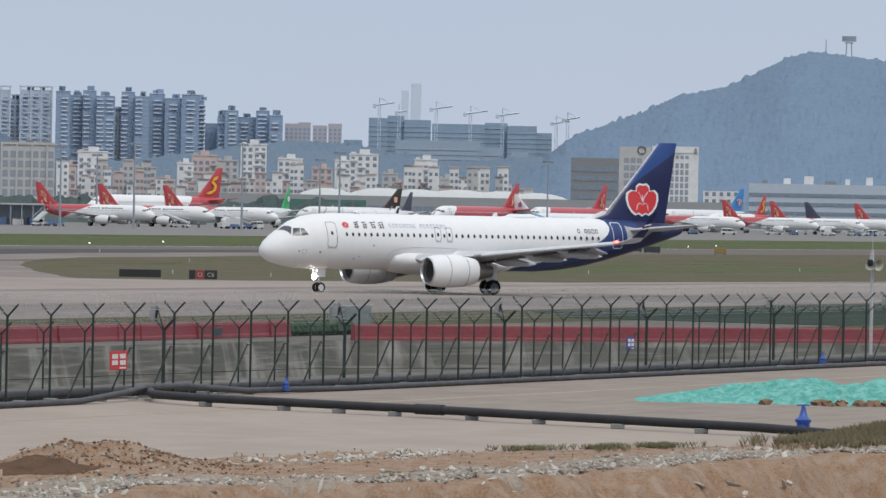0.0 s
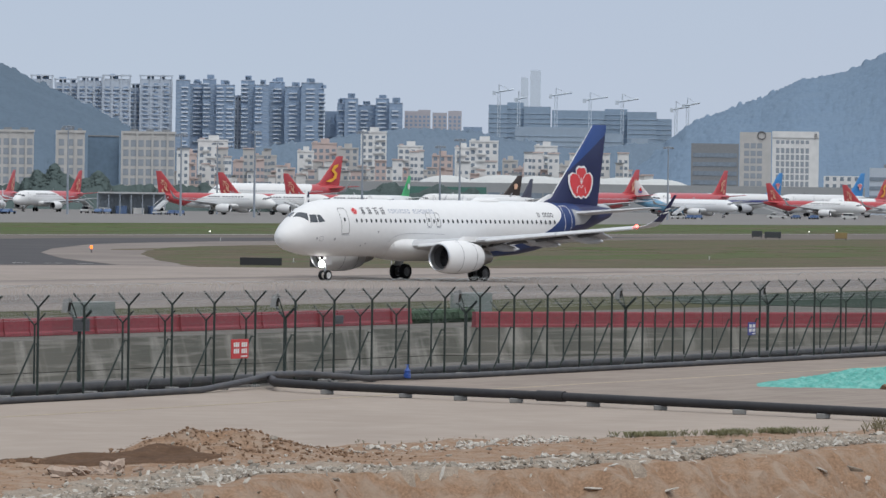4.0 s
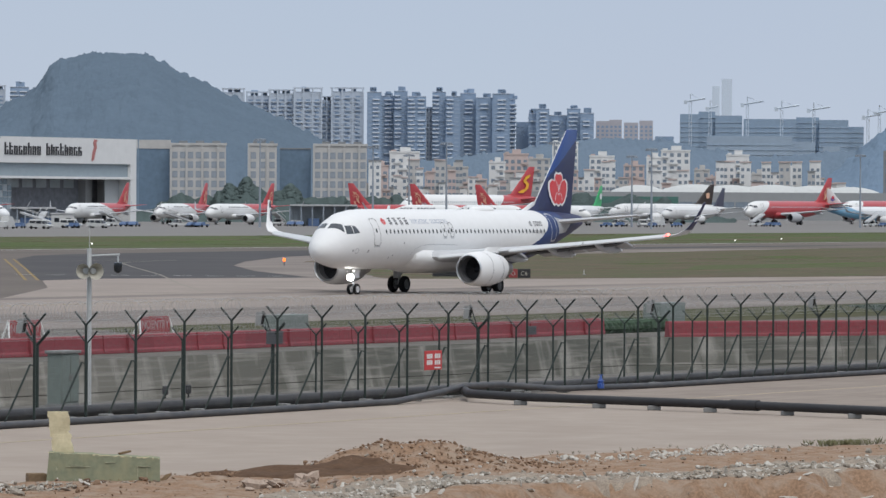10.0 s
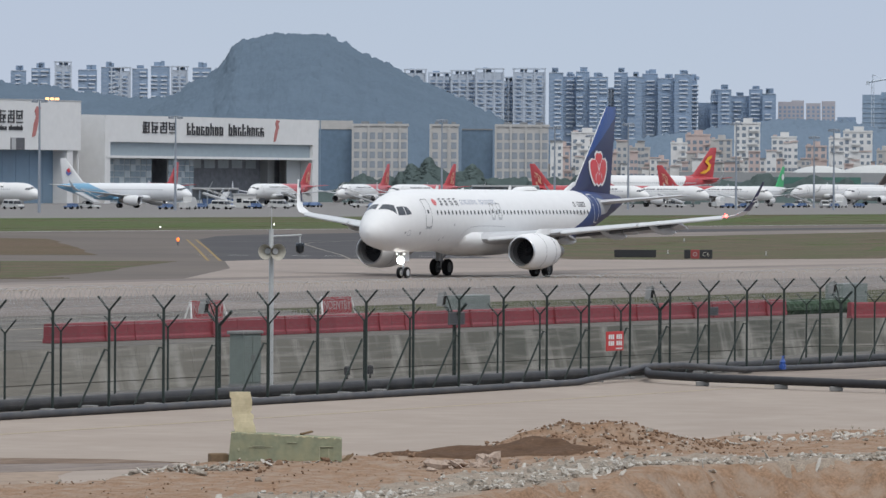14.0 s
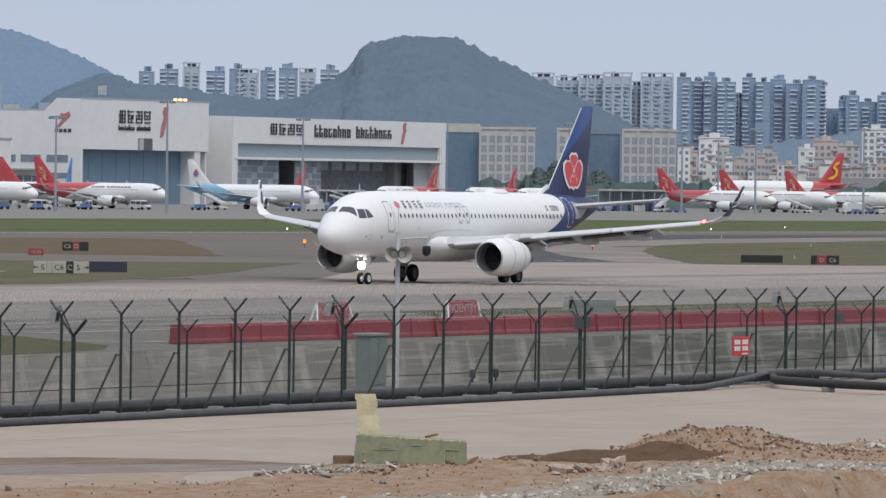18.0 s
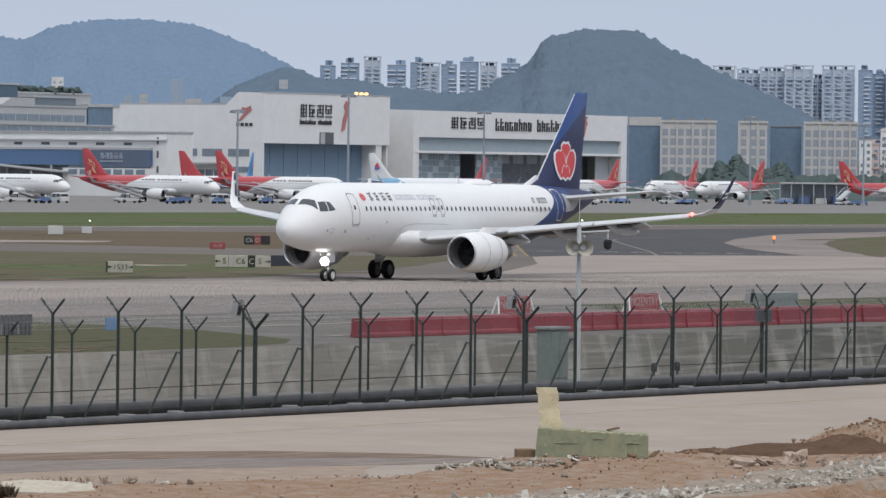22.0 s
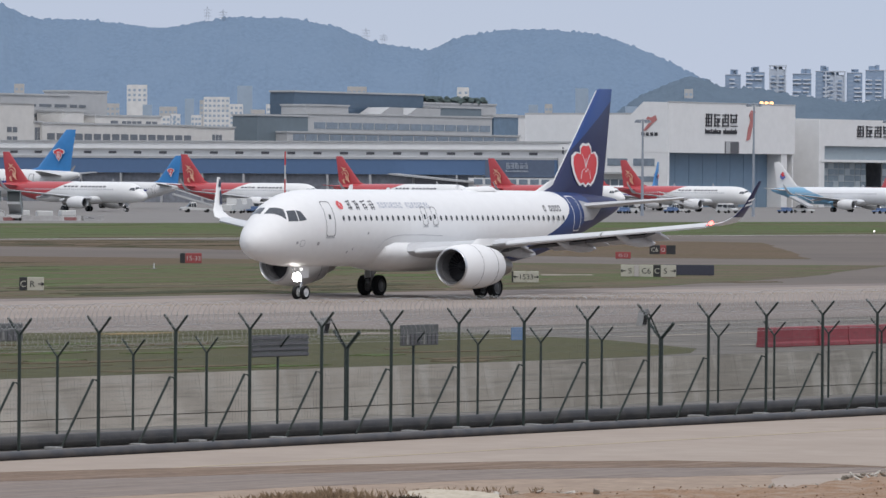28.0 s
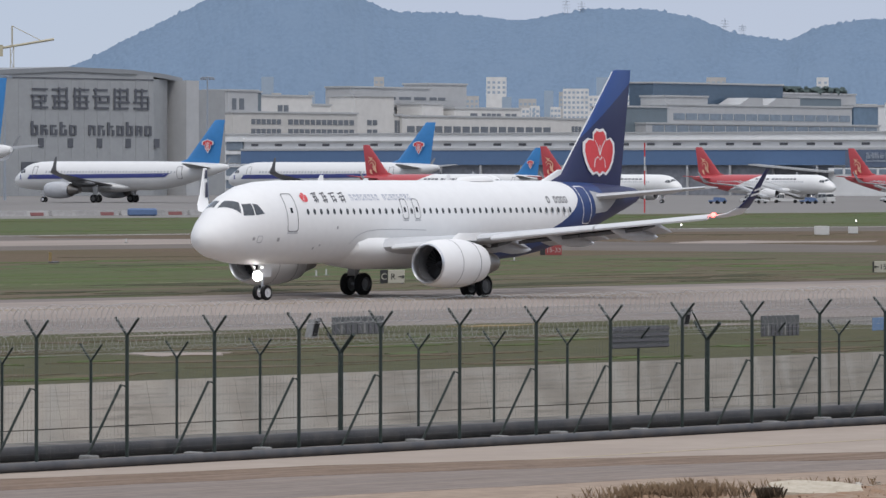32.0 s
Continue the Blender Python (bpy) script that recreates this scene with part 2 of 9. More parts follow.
def ragged(poly, step, amp, seed=0):
    """The outline with its long edges broken up, as grown edges are."""
    out = []
    for (x0, y0), (x1, y1) in zip(poly, poly[1:] + poly[:1]):
        l = math.hypot(x1 - x0, y1 - y0)
        n = max(1, min(160, int(l / step)))
        for k in range(n):
            x, y = x0 + (x1 - x0) * k / n, y0 + (y1 - y0) * k / n
            out.append((x, y + amp * (noise.noise((x / step / 1.7, y / step / 1.7, seed)) + 0.6 * noise.noise((x / step * 1.3, y / step, seed + 5)))))
    return out


def ground_piece(name, label, poly, z, material, thick=0.02, category="ground"):
    return thing(name, label, category, kind="structure", geo=Geo().prism(poly, z - thick, z), material=material)


def words(name, text, size, material, parent, at, depth=0.01, label=""):
    """Lettering in the built-in font, as a mesh in the plane of at."""
    cu = bpy.data.curves.new(name, "FONT")
    cu.body, cu.size, cu.extrude, cu.align_x, cu.align_y = text, size, depth, "CENTER", "CENTER"
    tmp = bpy.data.objects.new(name, cu)
    me = bpy.data.meshes.new_from_object(tmp)
    bpy.data.objects.remove(tmp)
    me.materials.clear()
    me.materials.append(material)
    ob = part(name, me, material, parent, label)
    ob.matrix_basis = at
    return ob


def bearing(theta, d):
    """The place d metres from the eye in the direction theta, in degrees from the x axis."""
    return d * math.cos(radians(theta)), d * math.sin(radians(theta))


def line(rows, u):
    """The value at u along (u, value) rows."""
    rows = sorted(rows)
    return float(np.interp(u, [r[0] for r in rows], [r[1] for r in rows]))

# ---- aircraft ----
WHITE = paint("aircraft_white", (0.74, 0.74, 0.735), 0.6, 0.0, 0.02, 0.8, 0.25, (0.66, 0.65, 0.635), 1.6)
CABIN_GLASS = paint("cabin_glass", (0.055, 0.058, 0.064), 0.15, 0.0, 0.1, 0.5)
DARK_GLASS = paint("dark_glass", (0.015, 0.018, 0.022), 0.08, 0.0, 0.1, 0.5)
COCKPIT_GLASS = paint("cockpit_glass", (0.06, 0.068, 0.08), 0.12, 0.0, 0.2, 0.6)
TYRE = paint("tyre_rubber", (0.02, 0.02, 0.021), 0.8, 0.0, 0.15, 0.2, bump=0.3)
STEEL = paint("bare_metal", (0.55, 0.56, 0.58), 0.3, 0.9, 0.06, 0.4)
GREY_PAINT = paint("grey_paint", (0.42, 0.43, 0.45), 0.45, 0.0, 0.04, 1.0, 0.2, (0.25, 0.25, 0.25), 1.5)
GAP = paint("panel_line", (0.10, 0.10, 0.11), 0.6)
CAVITY = paint("engine_dark", (0.03, 0.03, 0.035), 0.5, 0.5, 0.1, 0.3)
RED_PAINT = paint("tail_red", (0.62, 0.035, 0.04), 0.35, 0.0, 0.04, 0.8, coat=0.3)

# half the fuselage: metres aft of the nose, height of the axis, half width, half height
SECTIONS = [(0.0, 3.08, 0.02, 0.02), (0.12, 3.08, 0.42, 0.40), (0.45, 3.12, 0.80, 0.74), (1.0, 3.22, 1.14, 1.08), (1.7, 3.39, 1.43, 1.40), (2.5, 3.57, 1.66, 1.72),
            (3.5, 3.72, 1.83, 1.94), (4.6, 3.79, 1.93, 2.04), (6.0, 3.82, 1.975, 2.07), (24.0, 3.82, 1.975, 2.07), (26.0, 3.88, 1.95, 2.0), (28.0, 4.01, 1.87, 1.86),
            (30.0, 4.21, 1.70, 1.63), (32.0, 4.45, 1.43, 1.35), (34.0, 4.70, 1.08, 1.02), (36.0, 4.94, 0.68, 0.66), (37.2, 5.07, 0.40, 0.40), (37.57, 5.10, 0.22, 0.24)]


def girth(x):
    return [float(np.interp(x, [s[0] for s in SECTIONS], [s[k] for s in SECTIONS])) for k in (1, 2, 3)]


def skin(x, z, side=1, off=0.008):
    """A point on the fuselage side, x metres aft and z metres up."""
    zc, w, h = girth(x)
    return -x, side * (w * math.sqrt(max(0.0, 1 - ((z - zc) / h) ** 2)) + off), z


def skin_turn(x, angle, side=1, off=0.012):
    zc, w, h = girth(x)
    return -x, side * (w + off) * math.cos(radians(angle)), zc + (h + off) * math.sin(radians(angle))


def patch(corners, place, k=4):
    """A patch that hugs the skin between four corners in the skin's own coordinates."""
    g = Geo()
    (a, b, c, d) = corners
    pts = []
    for i in range(k + 1):
        for j in range(k + 1):
            u, v = i / k, j / k
            pts.append(place(*[(1 - u) * (1 - v) * a[q] + u * (1 - v) * b[q] + u * v * c[q] + (1 - u) * v * d[q] for q in (0, 1)]))
    return g.add(pts, [(i * (k + 1) + j, (i + 1) * (k + 1) + j, (i + 1) * (k + 1) + j + 1, i * (k + 1) + j + 1) for i in range(k) for j in range(k)])


def rounded(x0, x1, z0, z1, r, inset=0.0):
    """The corners and straights of a rounded rectangle, in the skin's own coordinates."""
    pts = []
    for cx, cz, a in ((x1 - r, z1 - r, 0), (x0 + r, z1 - r, 90), (x0 + r, z0 + r, 180), (x1 - r, z0 + r, 270)):
        pts += [(cx + (r - inset) * math.cos(radians(a + 22.5 * k)), cz + (r - inset) * math.sin(radians(a + 22.5 * k))) for k in range(5)]
    out = []
    for (u0, v0), (u1, v1) in zip(pts, pts[1:] + pts[:1]):
        n = max(1, int(math.hypot(u1 - u0, v1 - v0) / 0.2))
        out += [(u0 + (u1 - u0) * k / n, v0 + (v1 - v0) * k / n) for k in range(n)]
    return out


def outline(x0, x1, z0, z1, wide=0.05, side=1):
    """A thin line round a door with rounded corners, on the skin."""
    r = min(0.16, (x1 - x0) * 0.3)
    outer = rounded(x0, x1, z0, z1, r)
    mx, mz = (x0 + x1) / 2, (z0 + z1) / 2
    kx, kz = 1 - 2 * wide / (x1 - x0), 1 - 2 * wide / (z1 - z0)
    return Geo().loft([[skin(x, z, side, 0.012), skin(mx + (x - mx) * kx, mz + (z - mz) * kz, side, 0.012)] for x, z in outer + outer[:1]], caps=False, closed=False)


def airfoil(le, te, y, z, thick, axis=(0, 0, 1), n=10):
    """A closed wing section from the leading to the trailing edge, thick across axis."""
    pts = []
    for k in range(2 * n):
        u = k / n if k <= n else (2 * n - k) / n
        x = 0.5 - 0.5 * math.cos(math.pi * u)
        t = 5 * thick * (0.2969 * math.sqrt(x) - 0.126 * x - 0.3516 * x * x + 0.2843 * x ** 3 - 0.1015 * x ** 4) * (te - le)
        t = t * (1.15 if k <= n else -0.85)
        pts.append((-(le + x * (te - le)), y + axis[1] * t, z + axis[2] * t))
    return pts


def lifting(stations, side=1, axis=(0, 0, 1)):
    return Geo().loft([airfoil(le, te, side * y, z, th, (0, axis[1] * side, axis[2])) for le, te, y, z, th in stations])


def wheel(parent, name, x, y, r, wide, hub):
    w = part(name, Geo().tube([(0, -wide * 0.3, r), (0, wide * 0.3, r)], r * 0.3, 12), TYRE, parent)
    g = Geo()
    for k in (0,):
        prof = [(-wide / 2, r * 0.62), (-wide / 2, r * 0.86), (-wide * 0.36, r * 0.97), (0, r), (wide * 0.36, r * 0.97), (wide / 2, r * 0.86), (wide / 2, r * 0.62)]
        rings = [[(math.cos(u) * q, p, r + math.sin(u) * q) for u in (2 * math.pi * j / 24 for j in range(24))] for p, q in prof]
        g.loft(rings, caps=False)
    part("tyre", g, TYRE, w, "", True)
    h = Geo()
    prof = [(-wide * 0.42, 0.01), (-wide * 0.45, r * 0.2), (-wide * 0.3, r * 0.45), (-wide * 0.46, r * 0.63), (wide * 0.46, r * 0.63), (wide * 0.3, r * 0.45), (wide * 0.45, r * 0.2), (wide * 0.42, 0.01)]
    h.loft([[(math.cos(u) * q, p, r + math.sin(u) * q) for u in (2 * math.pi * j / 16 for j in range(16))] for p, q in prof])
    part("rim", h, hub, w, "white painted wheel rim", True)
    w.location = (-x, y, 0)
    return w


def engine(parent, y, z, x0, nac, fine):
    e = part("engine", Geo().tube([(-(x0 + 1.3), y, z), (-(x0 + 4.6), y, z)], 0.45, 10), CAVITY, parent)
    n = 32 if fine else 16
    def ring(x, r, zz=0.0):
        return [(-(x0 + x), y + r * math.cos(u), z + zz + r * math.sin(u)) for u in (2 * math.pi * j / n for j in range(n))]
    part("cowl", Geo().loft([ring(x, r) for x, r in ((0.12, 1.0), (0.25, 1.08), (0.7, 1.17), (1.5, 1.22), (2.6, 1.20), (3.4, 1.08), (4.05, 0.95))], caps=False), nac, e, "white engine cowl", True)
    if fine:
        for x, r in ((1.42, 1.221), (3.0, 1.15)):
            part("cowl_seam", Geo().loft([ring(x, r), ring(x + 0.035, r + 0.001)], caps=False), GAP, e, "dark seam round the cowl")
    part("inlet_lip", Geo().loft([ring(x, r) for x, r in ((0.45, 0.84), (0.2, 0.87), (0.05, 0.91), (0.0, 0.95), (0.03, 0.99), (0.12, 1.0))], caps=False), STEEL, e, "polished metal inlet lip", True)
    part("inlet_duct", Geo().loft([ring(x, r) for x, r in ((0.45, 0.84), (1.2, 0.86))], caps=False), paint("duct_grey", (0.12, 0.12, 0.125), 0.5), e, "", True)
    part("fan", Geo().loft([ring(1.2, 0.86), ring(1.25, 0.2)], caps=True), CAVITY, e, "dark fan disc", True)
    if fine:
        for k in range(24):
            g = Geo()
            u = 2 * math.pi * k / 24
            a, b = u, u + 0.17
            g.add([(-(x0 + 1.08), y + 0.25 * math.cos(a), z + 0.25 * math.sin(a)), (-(x0 + 1.18), y + 0.25 * math.cos(b), z + 0.25 * math.sin(b)),
                   (-(x0 + 1.2), y + 0.85 * math.cos(b), z + 0.85 * math.sin(b)), (-(x0 + 1.05), y + 0.85 * math.cos(a), z + 0.85 * math.sin(a))], [(0, 1, 2, 3)])
            # blade colour darkened to give the shade inside the inlet
            part("fan_blade", g, paint("dimmed_titanium", (0.07, 0.07, 0.075), 0.5, 0.6), e)
        part("spinner", Geo().loft([ring(0.8, 0.02), ring(0.9, 0.12), ring(1.08, 0.25), ring(1.2, 0.28)]), CAVITY, e, "", True)
    part("exhaust", Geo().loft([ring(x, r) for x, r in ((4.1, 0.86), (4.25, 0.72), (5.0, 0.58), (5.6, 0.42))], caps=True), paint("exhaust_metal", (0.25, 0.23, 0.21), 0.4, 0.8), e, "dull exhaust nozzle", True)
    pyl = part("pylon", lifting([(x0 + 1.9, x0 + 6.6, 0, z + 1.12, 0.05), (x0 + 2.6, x0 + 7.0, 0, z + 1.5, 0.05)], 1, (0, 1, 0)), nac, e, "", True)
    pyl.location.y = y
    return e


def airliner(label, hull, tail, nac, wing_mat, stab, group="", fine=False, tip=None, sharklet=True):
    """A twin-engined single-aisle jet, nose at the origin, heading along +x."""
    jet = thing("airliner", label, "airliner", group)
    n = 40 if fine else 20
    xs = sorted({s[0] for s in SECTIONS} | ({0.25, 0.7, 1.3, 2.1, 3.0, 4.0, 5.2} if fine else set()) | set(range(8, 37, 1 if fine else 4)))
    rings = []
    for x in xs:
        zc, w, h = girth(x)
        rings.append([(-x, w * math.cos(u), zc + h * math.sin(u)) for u in (2 * math.pi * j / n for j in range(n))])
    part("fuselage", Geo().loft(rings), hull, jet, "", True)
    part("belly_fairing", Geo().loft([[(-x, w * math.cos(u), z + h * math.sin(u)) for u in (2 * math.pi * j / 20 for j in range(20))]
                                      for x, w, z, h in ((10.0, 0.5, 2.5, 0.3), (10.6, 1.8, 2.6, 0.75), (11.4, 2.12, 2.55, 0.98), (12.8, 2.28, 2.42, 1.0), (16.5, 2.25, 2.3, 0.9), (19.0, 2.05, 2.28, 0.78), (21.0, 1.5, 2.2, 0.5), (22.2, 0.3, 2.15, 0.2))]), WHITE if fine else hull, jet, "", True)
    # fin with a dorsal fillet
    part("fin", lifting([(28.3, 36.0, 0, 5.55, 0.05), (30.4, 36.1, 0, 6.2, 0.075), (33.0, 36.55, 0, 9.1, 0.085), (35.25, 36.95, 0, 11.7, 0.085), (35.45, 36.95, 0, 11.77, 0.05)], 1, (0, 1, 0)), tail, jet, "", True)
    for side in (1, -1):
        part("wing", lifting([(11.2, 19.0, 1.2, 2.45, 0.13), (13.3, 19.1, 3.6, 2.72, 0.12), (15.2, 19.35, 6.4, 3.05, 0.11), (18.1, 20.9, 11.5, 3.62, 0.10), (20.7, 22.35, 16.2, 4.13, 0.10)], side), wing_mat, jet, "", True)
        if sharklet:
            pts = [(20.7, 22.35, 16.2, 4.13, 0), (20.95, 22.45, 16.75, 4.25, 20), (21.45, 22.42, 17.2, 4.6, 50), (21.95, 22.62, 17.45, 5.1, 70), (22.83, 23.13, 17.9, 6.5, 74)]
            part("sharklet", Geo().loft([airfoil(le, te, side * y, z, 0.09, (0, -side * math.sin(radians(a)), math.cos(radians(a)))) for le, te, y, z, a in pts]), tip or wing_mat, jet, "", True)
        part("tailplane", lifting([(31.3, 35.1, 0.5, 4.95, 0.10), (31.8, 35.2, 1.2, 5.02, 0.10), (34.7, 36.15, 6.22, 5.52, 0.09)], side), stab, jet, "", True)
        engine(jet, side * 5.75, 1.78, 10.9, nac, fine)
        for y, x in ((4.7, 19.3), (8.4, 19.6), (11.6, 20.6)) if fine else ((8.4, 19.6),):
            z = 2.05 + y * 0.1
            part("flap_fairing", Geo().loft([[(-(x + a), side * y + r * math.cos(u), z + b + r * 1.3 * math.sin(u)) for u in (2 * math.pi * j / 10 for j in range(10))]
                                             for a, r, b in ((-2.2, 0.04, 0.25), (-1.2, 0.2, 0.05), (0.2, 0.24, -0.05), (1.3, 0.16, -0.12), (1.9, 0.03, -0.15))]), wing_mat, jet, "", True)
    # landing gear
    for name, x, ys, r, wide in (("nose_gear", 5.07, (0,), 0.38, 0.22), ("main_gear", 17.71, (3.8, -3.8), 0.58, 0.40)):
        for yc in ys:
            gear = part(name, Geo().tube([(-x, yc, r), (-x - 0.05, yc * 0.97, 2.5)], [0.09, 0.13] if r > 0.5 else [0.06, 0.09]), STEEL, jet)
            part("axle", Geo().tube([(-x, yc - r, r), (-x, yc + r, r)], 0.06), STEEL, gear)
            part("drag_brace", Geo().tube([(-x, yc, r + 0.5), (-x + 1.2 * (1 if r < 0.5 else 0.0), yc * 0.75, 2.1)], 0.05), STEEL, gear)
            part("gear_door", Geo().box(-x - 0.45, -x + 0.45, yc + (0.16 if yc >= 0 else -0.2), yc + (0.2 if yc >= 0 else -0.16), 1.0 if r > 0.5 else 1.15, 2.3), hull if not fine else WHITE, gear)
            for dy in ((-0.46, 0.46) if r > 0.5 else (-0.25, 0.25)):
                wheel(gear, "wheel", x, yc + dy, r, wide, paint("white_rim", (0.6, 0.6, 0.6), 0.4) if r < 0.5 else paint("dull_rim", (0.12, 0.12, 0.12), 0.5))
    # cockpit and cabin
    for side in (1, -1):
        for c in (((1.36, 85), (1.84, 85), (2.12, 58), (1.86, 35)),):
            part("cockpit_window", patch(c, lambda x, a, q=side: skin_turn(x, a, q), 5), COCKPIT_GLASS, jet)
        for c in (((1.93, 4.18), (2.16, 4.74), (2.58, 4.77), (2.5, 4.2)), ((2.56, 4.2), (2.64, 4.77), (2.9, 4.72), (3.12, 4.27))):
            part("cockpit_window", patch(c, lambda x, z, q=side: skin(x, z, q, 0.012), 4), COCKPIT_GLASS, jet)
    if fine:
        ring = [skin(10 + 0.105 * math.cos(u), 4.355 + 0.155 * math.sin(u)) for u in (2 * math.pi * j / 12 for j in range(12))]
        pane = Geo().add(ring, [tuple(range(12))]).mesh("cabin_window", CABIN_GLASS)
        xs = [6.27 + 0.533 * k for k in range(43)]
        for k, x in enumerate(xs):
            if any(abs(x - e) < 0.3 for e in (14.26, 15.26)):
                continue
            w = part("cabin_window", pane, CABIN_GLASS, jet)
            w.location.x = 10 - x
        for a, b, z0, z1 in ((4.62, 5.45, 3.38, 5.25), (14.0, 14.52, 3.95, 4.98), (15.0, 15.52, 3.95, 4.98)):
            part("door", outline(a, b, z0, z1, 0.036), GAP, jet, "dark outline of a cabin door")
            part("door_sill", patch(((a + 0.02, z0 - 0.09), (b - 0.02, z0 - 0.09), (b - 0.02, z0 - 0.03), (a + 0.02, z0 - 0.03)), skin, 3), GREY_PAINT, jet)
            m = (a + b) / 2
            part("door_window", patch(((m - 0.09, 4.3), (m + 0.09, 4.3), (m + 0.09, 4.55), (m - 0.09, 4.55)), skin, 2), DARK_GLASS, jet)
        part("door", outline(30.2, 31.15, 3.6, 5.6, 0.05), WHITE, jet, "white outline of the rear door")
    else:
        g = Geo()
        for k in range(42):
            x = 7.0 + 0.55 * k
            for side in (1, -1):
                p = patch(((x, 4.22), (x + 0.26, 4.22), (x + 0.26, 4.52), (x, 4.52)), lambda a, z, q=side: skin(a, z, q, 0.015), 1)
                g.add(p.v, p.f)
        part("window_row", g, paint("dim_cabin_glass", (0.4, 0.41, 0.43), 0.35), jet, "row of small dim cabin windows", kind="stuff")
        for a in (4.6, 30.0):
            part("door", outline(a, a + 0.82, 3.4, 5.2, 0.07), GAP, jet)
    return jet


BLOOM = [(-0.40, 0.55), (-0.40, 0.82), (-0.2, 1.0), (0.02, 0.95), (0.24, 1.0), (0.42, 0.82), (0.46, 0.56), (0.74, 0.62), (0.96, 0.4), (1.0, 0.05), (0.9, -0.38), (0.68, -0.72), (0.42, -0.93),
         (0.22, -0.84), (0.0, -0.98), (-0.22, -0.84), (-0.44, -0.92), (-0.7, -0.7), (-0.9, -0.36), (-1.0, 0.06), (-0.95, 0.42), (-0.7, 0.6)]
VEINS = [[(-0.28, 0.5), (-0.1, 0.2), (0.0, -0.12)], [(0.32, 0.5), (0.12, 0.2), (0.0, -0.12)], [(-0.36, -0.6), (-0.3, -0.28), (-0.14, -0.16), (0.0, -0.3), (0.14, -0.16), (0.3, -0.28), (0.36, -0.6)], [(0.0, 0.3), (0.0, 0.0)]]


def flower(parent, x, z, size, side=1, y_of=None):
    """A flower emblem: a white-rimmed red bloom with white lines between its petals."""
    def flat(pts, off):
        return [(-(x + u * size * 1.2), side * (y_of(x + u * size * 1.2, z + v * size) + off), z + v * size) for u, v in pts]
    def fan(pts, off):
        rings = [flat([(u * k, v * k) for u, v in pts], off) for k in (1.0, 0.75, 0.5, 0.25)]
        g = Geo().loft(rings, caps=False)
        return g.add(rings[-1], [tuple(range(len(pts)))])
    part("emblem_rim", fan(BLOOM, 0.0), WHITE, parent, "white rim of the emblem")
    part("emblem_bloom", fan([(u * 0.87, v * 0.88) for u, v in BLOOM], 0.014), RED_PAINT, parent, "red bloom")
    for vein in VEINS:
        t = 0.021
        left, right = [(u - t, v + t * 0.4) for u, v in vein], [(u + t, v - t * 0.4) for u, v in vein]
        a, b = flat(left, 0.024), flat(right, 0.024)
        part("petal_line", Geo().loft([[p, q] for p, q in zip(a, b)], caps=False, closed=False), WHITE, parent)


NAVY, BLUE = (0.012, 0.017, 0.075), (0.014, 0.052, 0.21)
HULL = two_tone("white_and_blue_hull", (0.74, 0.74, 0.735), (0.013, 0.040, 0.150), 8.27, 8.05, -0.78, NAVY, 10.9, rough=0.58)
FIN_PAINT = two_tone("blue_fin", BLUE, NAVY, 1.585, 19.3)
TIP_PAINT = two_tone("sharklet_paint", (0.6, 0.61, 0.63), NAVY, -1000.0, 4560.0)
WING_GREY = paint("wing_grey", (0.50, 0.51, 0.525), 0.45, 0.0, 0.04, 1.0, 0.25, (0.36, 0.365, 0.37), 1.5)
jet = airliner("white airliner with a dark blue tail and red flower emblem, taxiing", HULL, FIN_PAINT, WHITE, WING_GREY, WING_GREY, fine=True)


def fin_side(x, z):
    le, te = np.interp(z, [6.2, 9.1, 11.7], [30.4, 33.0, 35.25]), np.interp(z, [6.2, 9.1, 11.7], [36.1, 36.55, 36.95])
    u = min(1, max(0, (x - le) / (te - le)))
    return 5 * 0.085 * (0.2969 * math.sqrt(u) - 0.126 * u - 0.3516 * u * u + 0.2843 * u ** 3 - 0.1015 * u ** 4) * (te - le) * 1.15 + 0.02


flower(jet, 33.75, 7.35, 1.3, 1, fin_side)
flower(jet, 6.3, 5.05, 0.27, 1, lambda x, z: skin(x, z)[1])
# airline titles: plain strokes and bars in their colours
r3 = random.Random(33)
for k in range(4):
    x, g = 6.95 + 0.74 * k, Geo()
    for z in (4.86, 5.03, 5.2):
        a, b = r3.uniform(0.0, 0.14), r3.uniform(0.4, 0.56)
        q = patch(((x + a, z), (x + b, z + 0.05), (x + b, z + 0.12), (x + a, z + 0.06)), skin, 2)
        g.add(q.v, q.f)
    for a in (r3.uniform(0.1, 0.2), r3.uniform(0.32, 0.44)):
        q = patch(((x + a, 4.8), (x + a + 0.08, 4.8), (x + a + 0.1, 5.0 + 0.32 * r3.random()), (x + a + 0.02, 5.0 + 0.32 * r3.random())), skin, 2)
        g.add(q.v, q.f)
    part("title_bar", g, GAP, jet, "dark brush-like title mark")
GREY_TITLE = paint("title_grey", (0.33, 0.36, 0.44), 0.5)
for k in range(16):
    x, g = 10.1 + 0.3 * k + (0.3 if k > 7 else 0), Geo()
    for a, b, z0, z1 in ((0.0, 0.05, 4.9, 5.2), (0.14, 0.19, 4.9, 5.2 if k % 3 else 5.08), (0.03, 0.17, 5.14, 5.19), (0.03, 0.17, 4.91, 4.95) if k % 2 else (0.03, 0.17, 5.03, 5.07)):
        q = patch(((x + a, z0), (x + b, z0), (x + b, z1), (x + a, z1)), skin, 1)
        g.add(q.v, q.f)
    part("title_bar", g, GREY_TITLE, jet, "pale grey title bar")
